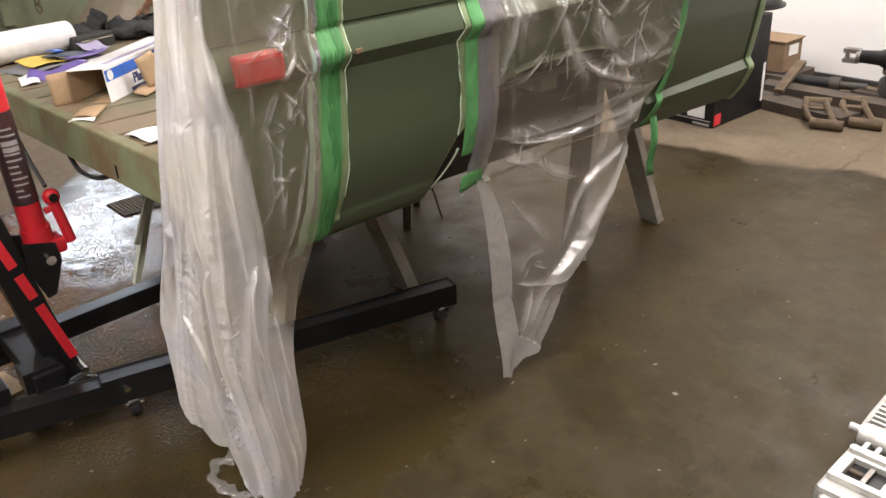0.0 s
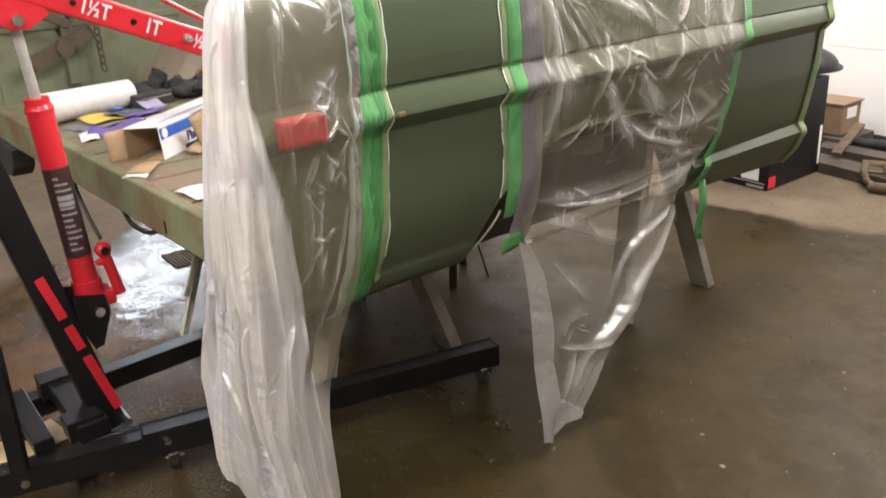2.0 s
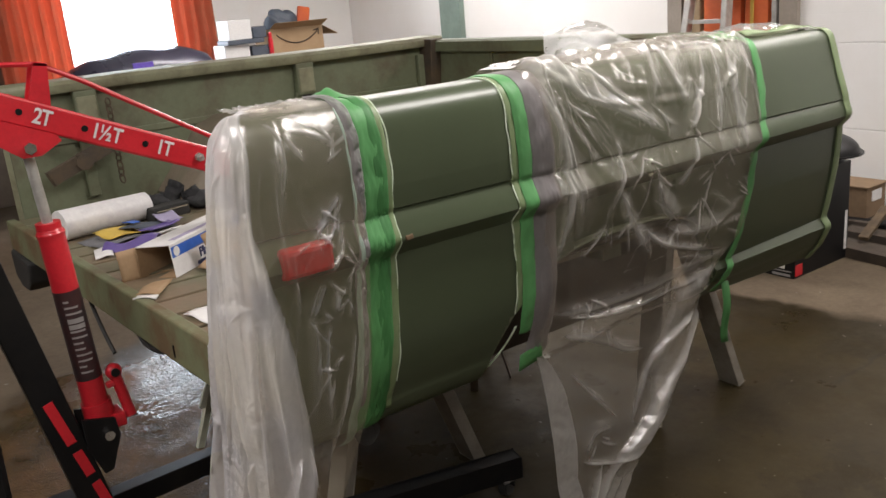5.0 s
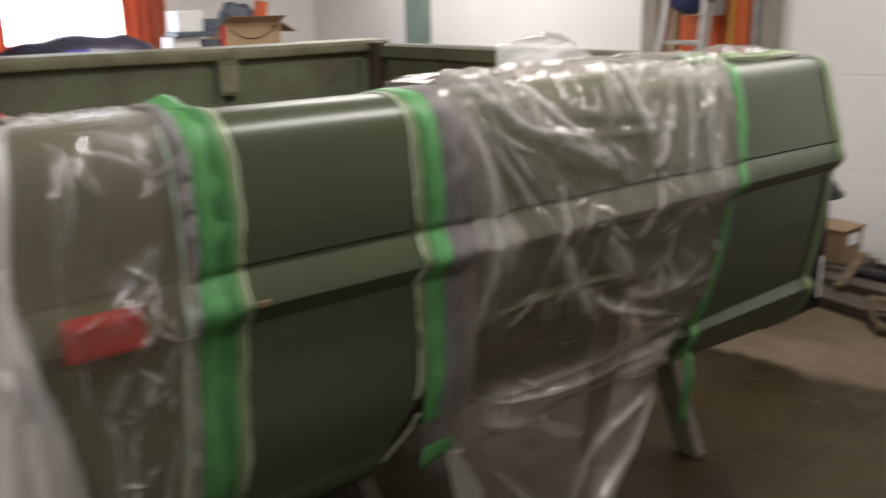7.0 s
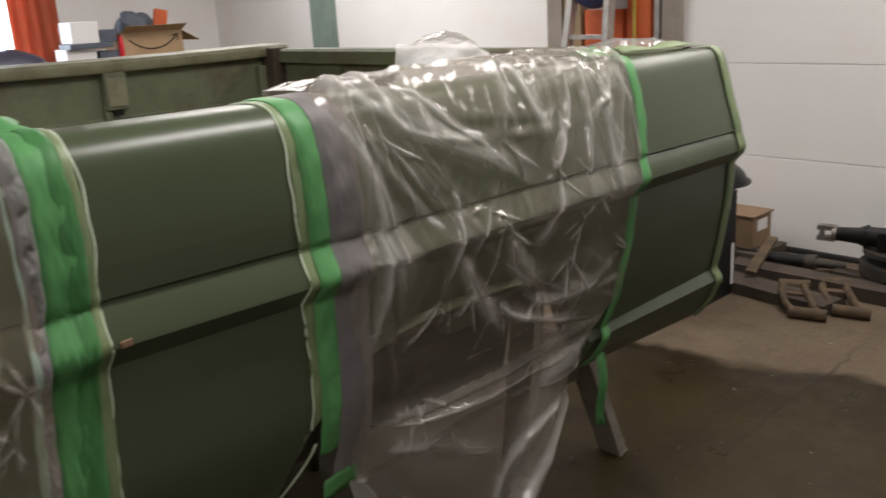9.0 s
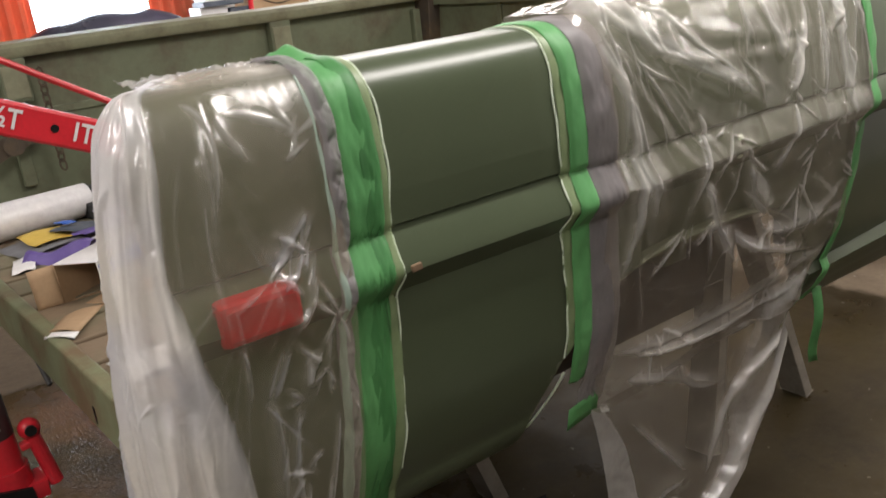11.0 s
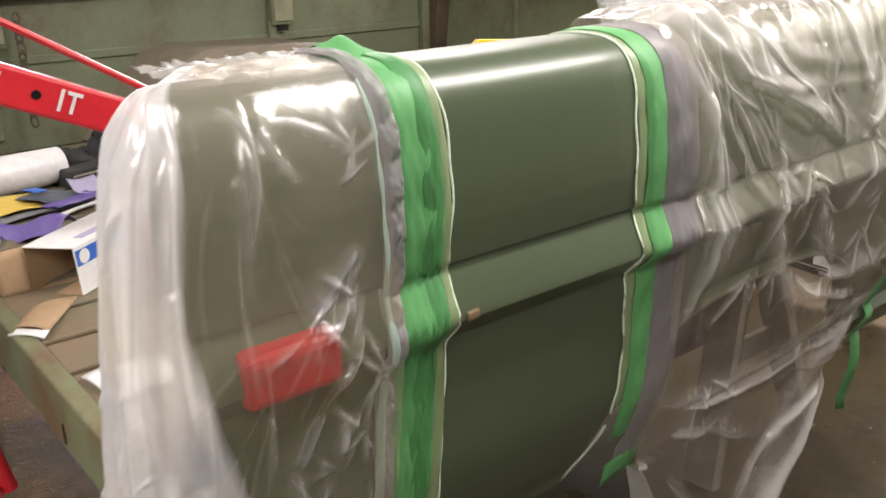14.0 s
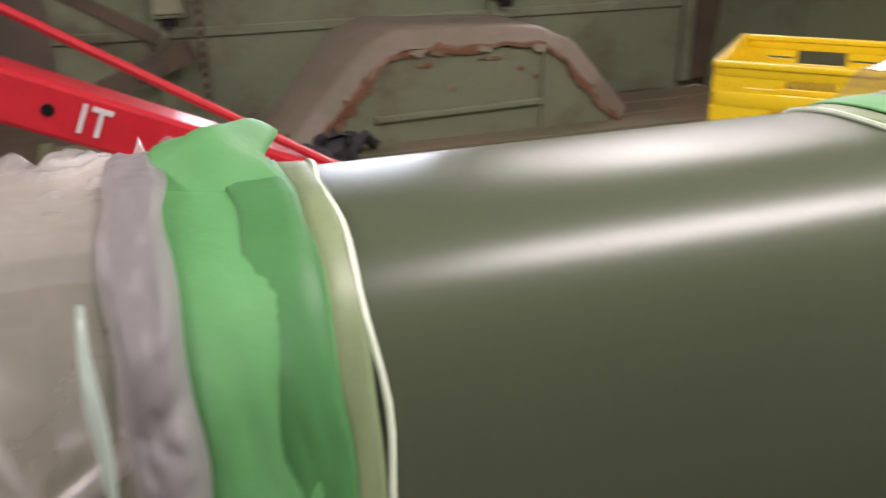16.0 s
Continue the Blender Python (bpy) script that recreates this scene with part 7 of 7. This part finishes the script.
# ---- along the doors on the floor ----
bb = thing("equipment_box", (2.98, 1.05, 0), "black printed cardboard box with white and red marks", "box")
part("carton", box(bmesh.new(), 2.75, 3.215, 0.885, 1.24, 0, 0.50, 0.004), "black", bb)
part("white_label", box(bmesh.new(), 2.7475, 2.7499, 0.935, 1.032, 0.045, 0.14), "box_white", bb)
part("red_mark", box(bmesh.new(), 2.757, 2.815, 0.8825, 0.8849, 0.012, 0.068), "red", bb)
part("print_bar", box(bmesh.new(), 2.7475, 2.7499, 0.90, 1.2, 0.031, 0.036), "grey_text", bb)
part("print_bar", box(bmesh.new(), 2.7475, 2.7499, 0.905, 1.0, 0.008, 0.02), "grey_text", bb)
part("white_edge", box(bmesh.new(), 3.18, 3.2, 0.8825, 0.8849, 0.05, 0.25), "box_white", bb)
solo("paper_stack", box(bmesh.new(), 3.02, 3.19, 0.92, 1.2, 0.502, 0.54, 0.003), "old_card", "flat brown packet on top of the black box", "packet")
bm = ball(bmesh.new(), (3.12, 0.98, 0.542), 0.17, 28, (1.0, 1.0, 0.62))
for v in bm.verts:
    v.co.z = max(v.co.z, 0.542)
rod(bm, (3.12, 0.98, 0.542), (3.12, 0.98, 0.55), 0.185, 28)
solo("shop_light_hood", bm, "black", "rounded black plastic hood on top of the black box", "hood", smooth=60)
ct = thing("small_carton", (3.75, 1.2, 0), "brown cardboard carton with a torn white label near the door", "carton")
part("carton", box(bmesh.new(), 3.68, 3.88, 1.04, 1.30, 0.07, 0.24, 0.004), "old_card", ct)
part("lid", box(bmesh.new(), 3.67, 3.89, 1.03, 1.31, 0.24, 0.25, 0.002), "old_card", ct)
part("label", box(bmesh.new(), 3.73, 3.83, 1.0365, 1.0395, 0.16, 0.22), "box_white", ct)
solo("carton_plank", box(bmesh.new(), 3.62, 3.93, 0.97, 1.42, 0.0, 0.069, 0.004), "dark_wood", "dirty timber block under the carton", "timber")
ds = thing("drive_shaft", (3.8, 0.9, 0), "black tubular drive shaft lying along the door", "drive shaft")
bm = rod(bmesh.new(), (3.60, 1.35, 0.04), (3.74, 0.77, 0.04), 0.036, 24)
part("tube", bm, "black", ds)
bm = rod(bmesh.new(), (3.737, 0.78, 0.04), (3.75, 0.73, 0.04), 0.042, 20)
rod(bm, (3.75, 0.73, 0.04), (3.79, 0.60, 0.038), 0.022, 16)
part("yoke", bm, "iron", ds)
solo("wood_wedge", beam(bmesh.new(), (3.32, 0.86, 0.075), (3.66, 0.92, 0.16), 0.05, 0.02, 0.003), "rust_iron", "short dirty tan board leaning over the drive shaft", "board")
for a, c, w, h, lab in (((3.50, 1.05, 0.03), (3.50, -1.0, 0.03), 0.13, 0.06, "long dirty timber lying on the floor by the door"), ((3.30, 1.0, 0.024), (3.22, 0.42, 0.024), 0.16, 0.048, "short dirty board on the floor"), ((3.64, 0.6, 0.03), (3.60, -0.8, 0.03), 0.08, 0.06, "dark timber rail by the door")):
    solo("timber", beam(bmesh.new(), a, c, w, h, 0.005), "dark_wood", lab, "timber", "timbers by the door")
sh = thing("iron_shackle", (3.25, 0.55, 0), "rusty brown iron yoke lying on the dry floor", "yoke")
for ox, oy, tw in ((0.0, 0.0, 0.0), (0.13, -0.13, 0.05)):
    bm = bmesh.new()
    pipe(bm, [(3.33 + ox, 0.70 + oy, 0.045), (3.22 + ox, 0.655 + oy, 0.05), (3.12 + ox, 0.585 + oy, 0.035), (3.08 + ox, 0.52 + oy, 0.022)], 0.017, 10)
    pipe(bm, [(3.38 + ox, 0.62 + oy, 0.045), (3.26 + ox, 0.56 + oy, 0.055), (3.15 + ox, 0.48 + oy, 0.04), (3.10 + ox, 0.42 + oy, 0.022)], 0.017, 10)
    rod(bm, (3.33 + ox, 0.72 + oy, 0.045), (3.39 + ox, 0.60 + oy, 0.045), 0.026, 14)
    rod(bm, (3.07 + ox, 0.545 + oy, 0.026), (3.11 + ox, 0.40 + oy, 0.026), 0.026, 14)
    beam(bm, (3.21 + ox, 0.66 + oy, 0.05), (3.25 + ox, 0.55 + oy, 0.05), 0.05, 0.012, 0.003)
    part("yoke_arm", bm, "rust_iron", sh)
gb = thing("steering_unit", (3.70, 0.33, 0), "greasy black gearbox unit resting on a steel drum", "gearbox")
bm = rod(bmesh.new(), (3.74, 0.32, 0.061), (3.74, 0.32, 0.13), 0.19, 36)
bmesh.ops.bevel(bm, geom=bm.edges[:], offset=0.008, segments=2, affect="EDGES")
part("drum", bm, "iron", gb)
part("drum_rim", rod(bmesh.new(), (3.74, 0.32, 0.13), (3.74, 0.32, 0.165), 0.165, 36), "black", gb)
part("drum_lid", rod(bmesh.new(), (3.74, 0.32, 0.165), (3.74, 0.32, 0.185), 0.18, 36), "iron", gb)
bm = rod(bmesh.new(), (3.68, 0.50, 0.235), (3.72, 0.14, 0.25), 0.046, 24)
beam(bm, (3.672, 0.40, 0.225), (3.70, 0.15, 0.232), 0.10, 0.075, 0.01)
for f in (0.05, 0.45, 0.95):
    c0 = Vector((3.68, 0.50, 0.235)).lerp(Vector((3.72, 0.14, 0.25)), f)
    rod(bm, c0, c0 + Vector((0.001, -0.012, 0.0005)), 0.054, 20)
part("housing", bm, "black", gb)
part("input_shaft", rod(bmesh.new(), (3.665, 0.62, 0.232), (3.68, 0.50, 0.235), 0.032, 16, 0.040), "black", gb)
bm = bmesh.new()
for dz in (-0.026, 0.026):
    beam(bm, (3.655, 0.69, 0.232 + dz), (3.665, 0.615, 0.232 + dz), 0.04, 0.014, 0.004)
rod(bm, (3.657, 0.675, 0.195), (3.657, 0.675, 0.268), 0.012, 12)
rod(bm, (3.664, 0.625, 0.232), (3.667, 0.605, 0.232), 0.036, 14)
part("yoke", bm, "steel", gb, "worn bright steel yoke")
bm = ball(bmesh.new(), (3.70, 0.15, 0.275), 0.066, 22, (0.75, 1.0, 1.0))
for v in bm.verts:
    v.co += 0.010 * noise.noise_vector(v.co * 30)
rod(bm, (3.655, 0.15, 0.275), (3.635, 0.15, 0.275), 0.036, 16)
rod(bm, (3.66, 0.20, 0.255), (3.64, 0.20, 0.255), 0.016, 12)
rod(bm, (3.66, 0.11, 0.235), (3.64, 0.11, 0.235), 0.016, 12)
part("gear_case", bm, "steel", gb, "cast metal gear case")
for yy, zz, h in ((0.235, 0.315, 0.02), (0.20, 0.335, 0.035), (0.155, 0.36, 0.04)):
    part("hose_stub", rod(bmesh.new(), (3.70, yy, zz - 0.04), (3.695, yy - 0.003, zz + h * 0.4), 0.015, 12), "rubber", gb)
part("hose", pipe(bmesh.new(), [(3.69, 0.085 - 0.055 * math.sin(a), 0.275 + 0.085 * math.cos(a)) for a in np.linspace(-0.5, 3.4, 18)], 0.013, 8), "rubber", gb)
part("tag", box(bmesh.new(), 3.633, 3.637, 0.2, 0.25, 0.205, 0.225), "box_white", gb)

# ---- on the floor nearer the camera ----
al = thing("transmission_part", (0.72, -0.82, 0), "pale aluminium housing with slots and a curved ladder strip", "machine part")
part("housing", box(bmesh.new(), 0.545, 0.745, -0.96, -0.70, 0.0, 0.062, 0.012), "alu", al)
part("housing_step", box(bmesh.new(), 0.53, 0.60, -0.95, -0.715, 0.0, 0.045, 0.010), "alu", al)
bm = bmesh.new()
for x0, x1, y0, y1 in ((0.585, 0.605, -0.93, -0.71), (0.685, 0.738, -0.93, -0.71), (0.605, 0.685, -0.738, -0.71), (0.605, 0.685, -0.93, -0.825)):
    box(bm, x0, x1, y0, y1, 0.06, 0.082, 0.004)
part("top_plate", bm, "alu", al)
part("window_recess", box(bmesh.new(), 0.605, 0.685, -0.825, -0.738, 0.0605, 0.0635), "black", al)
part("window_bar", box(bmesh.new(), 0.606, 0.684, -0.790, -0.776, 0.064, 0.074, 0.002), "steel", al)
part("window_bar", box(bmesh.new(), 0.640, 0.652, -0.775, -0.740, 0.064, 0.072, 0.002), "plate_mud", al)
bm = rod(bmesh.new(), (0.706, -0.725, 0.082), (0.706, -0.725, 0.094), 0.011, 16)
rod(bm, (0.706, -0.83, 0.082), (0.706, -0.83, 0.094), 0.011, 16)
box(bm, 0.697, 0.715, -0.83, -0.725, 0.082, 0.0935, 0.003)
part("raised_rib", bm, "alu", al)
part("screw", rod(bmesh.new(), (0.63, -0.855, 0.082), (0.63, -0.855, 0.087), 0.009, 8), "steel", al)
part("screw", rod(bmesh.new(), (0.70, -0.87, 0.082), (0.70, -0.87, 0.087), 0.009, 8), "steel", al)
# black block added where only a dark gap lies under the teeth
part("gap_block", box(bmesh.new(), 0.746, 0.80, -0.95, -0.705, 0.0, 0.04, 0.004), "black", al, "black block filling the dark gap")
for k in range(7):
    part("valve_tooth", box(bmesh.new(), 0.752, 0.795, -0.735 - k * 0.03, -0.722 - k * 0.03, 0.0402, 0.062, 0.003), "alu", al)
part("cylinder", rod(bmesh.new(), (0.835, -0.695, 0.05), (0.835, -0.80, 0.05), 0.030, 28), "alu", al)
part("cylinder_nut", rod(bmesh.new(), (0.835, -0.80, 0.05), (0.835, -0.825, 0.05), 0.034, 6), "alu", al)
part("cylinder_cap", rod(bmesh.new(), (0.835, -0.825, 0.05), (0.835, -0.93, 0.05), 0.028, 24), "rubber", al)
part("cylinder_foot", box(bmesh.new(), 0.81, 0.88, -0.90, -0.70, 0.0, 0.03, 0.004), "steel", al)
part("pin", rod(bmesh.new(), (0.855, -0.66, 0.045), (0.855, -0.70, 0.045), 0.012, 12), "alu", al)
arc = [(0.86 + 0.045 * k, -0.70 + 0.012 * math.sin(k * 0.25), 0.05 - 0.0015 * k) for k in range(13)]
for off in (0.012, -0.040):
    part("strip_rail", pipe(bmesh.new(), [(x, y + off, z) for x, y, z in arc], 0.0075, 8), "alu", al)
for k in range(1, 22):
    f = k * 12 / 22
    a, c = arc[int(f)], arc[min(12, int(f) + 1)]
    x, y, z = (a[i] + (c[i] - a[i]) * (f - int(f)) for i in range(3))
    part("strip_rung", beam(bmesh.new(), (x, y + 0.012, z), (x, y - 0.040, z), 0.008, 0.008, 0.001), "alu", al)
part("strip_tray", box(bmesh.new(), 0.885, 1.36, -0.86, -0.752, 0.0, 0.03, 0.006), "black", al, "black tray beside the strip")
al.location, al.rotation_euler, al.scale = (0.775, -0.842, 0.0), (0, 0, radians(2)), (0.88, 0.92, 0.92)
solo("card_piece", placed(box(bmesh.new(), -0.14, 0.14, -0.07, 0.07, 0.0, 0.004), Matrix.Translation((-0.66, 1.06, 0.001)) @ Matrix.Rotation(radians(12), 4, "Z")), "tan_card", "damp tan cardboard piece on the wet floor", "card")
dr = thing("floor_drain", (0.29, 2.14, 0), "rusty slotted floor drain grate", "drain", kind="structure")
bm = bmesh.new()
for k in range(11):
    box(bm, 0.205 + k * 0.0155, 0.211 + k * 0.0155, 2.04, 2.23, 0.002, 0.007)
    box(bm, 0.20, 0.372, 2.04 + k * 0.018, 2.046 + k * 0.018, 0.001, 0.006)
part("grate", bm, "plate_mud", dr, smooth=0)
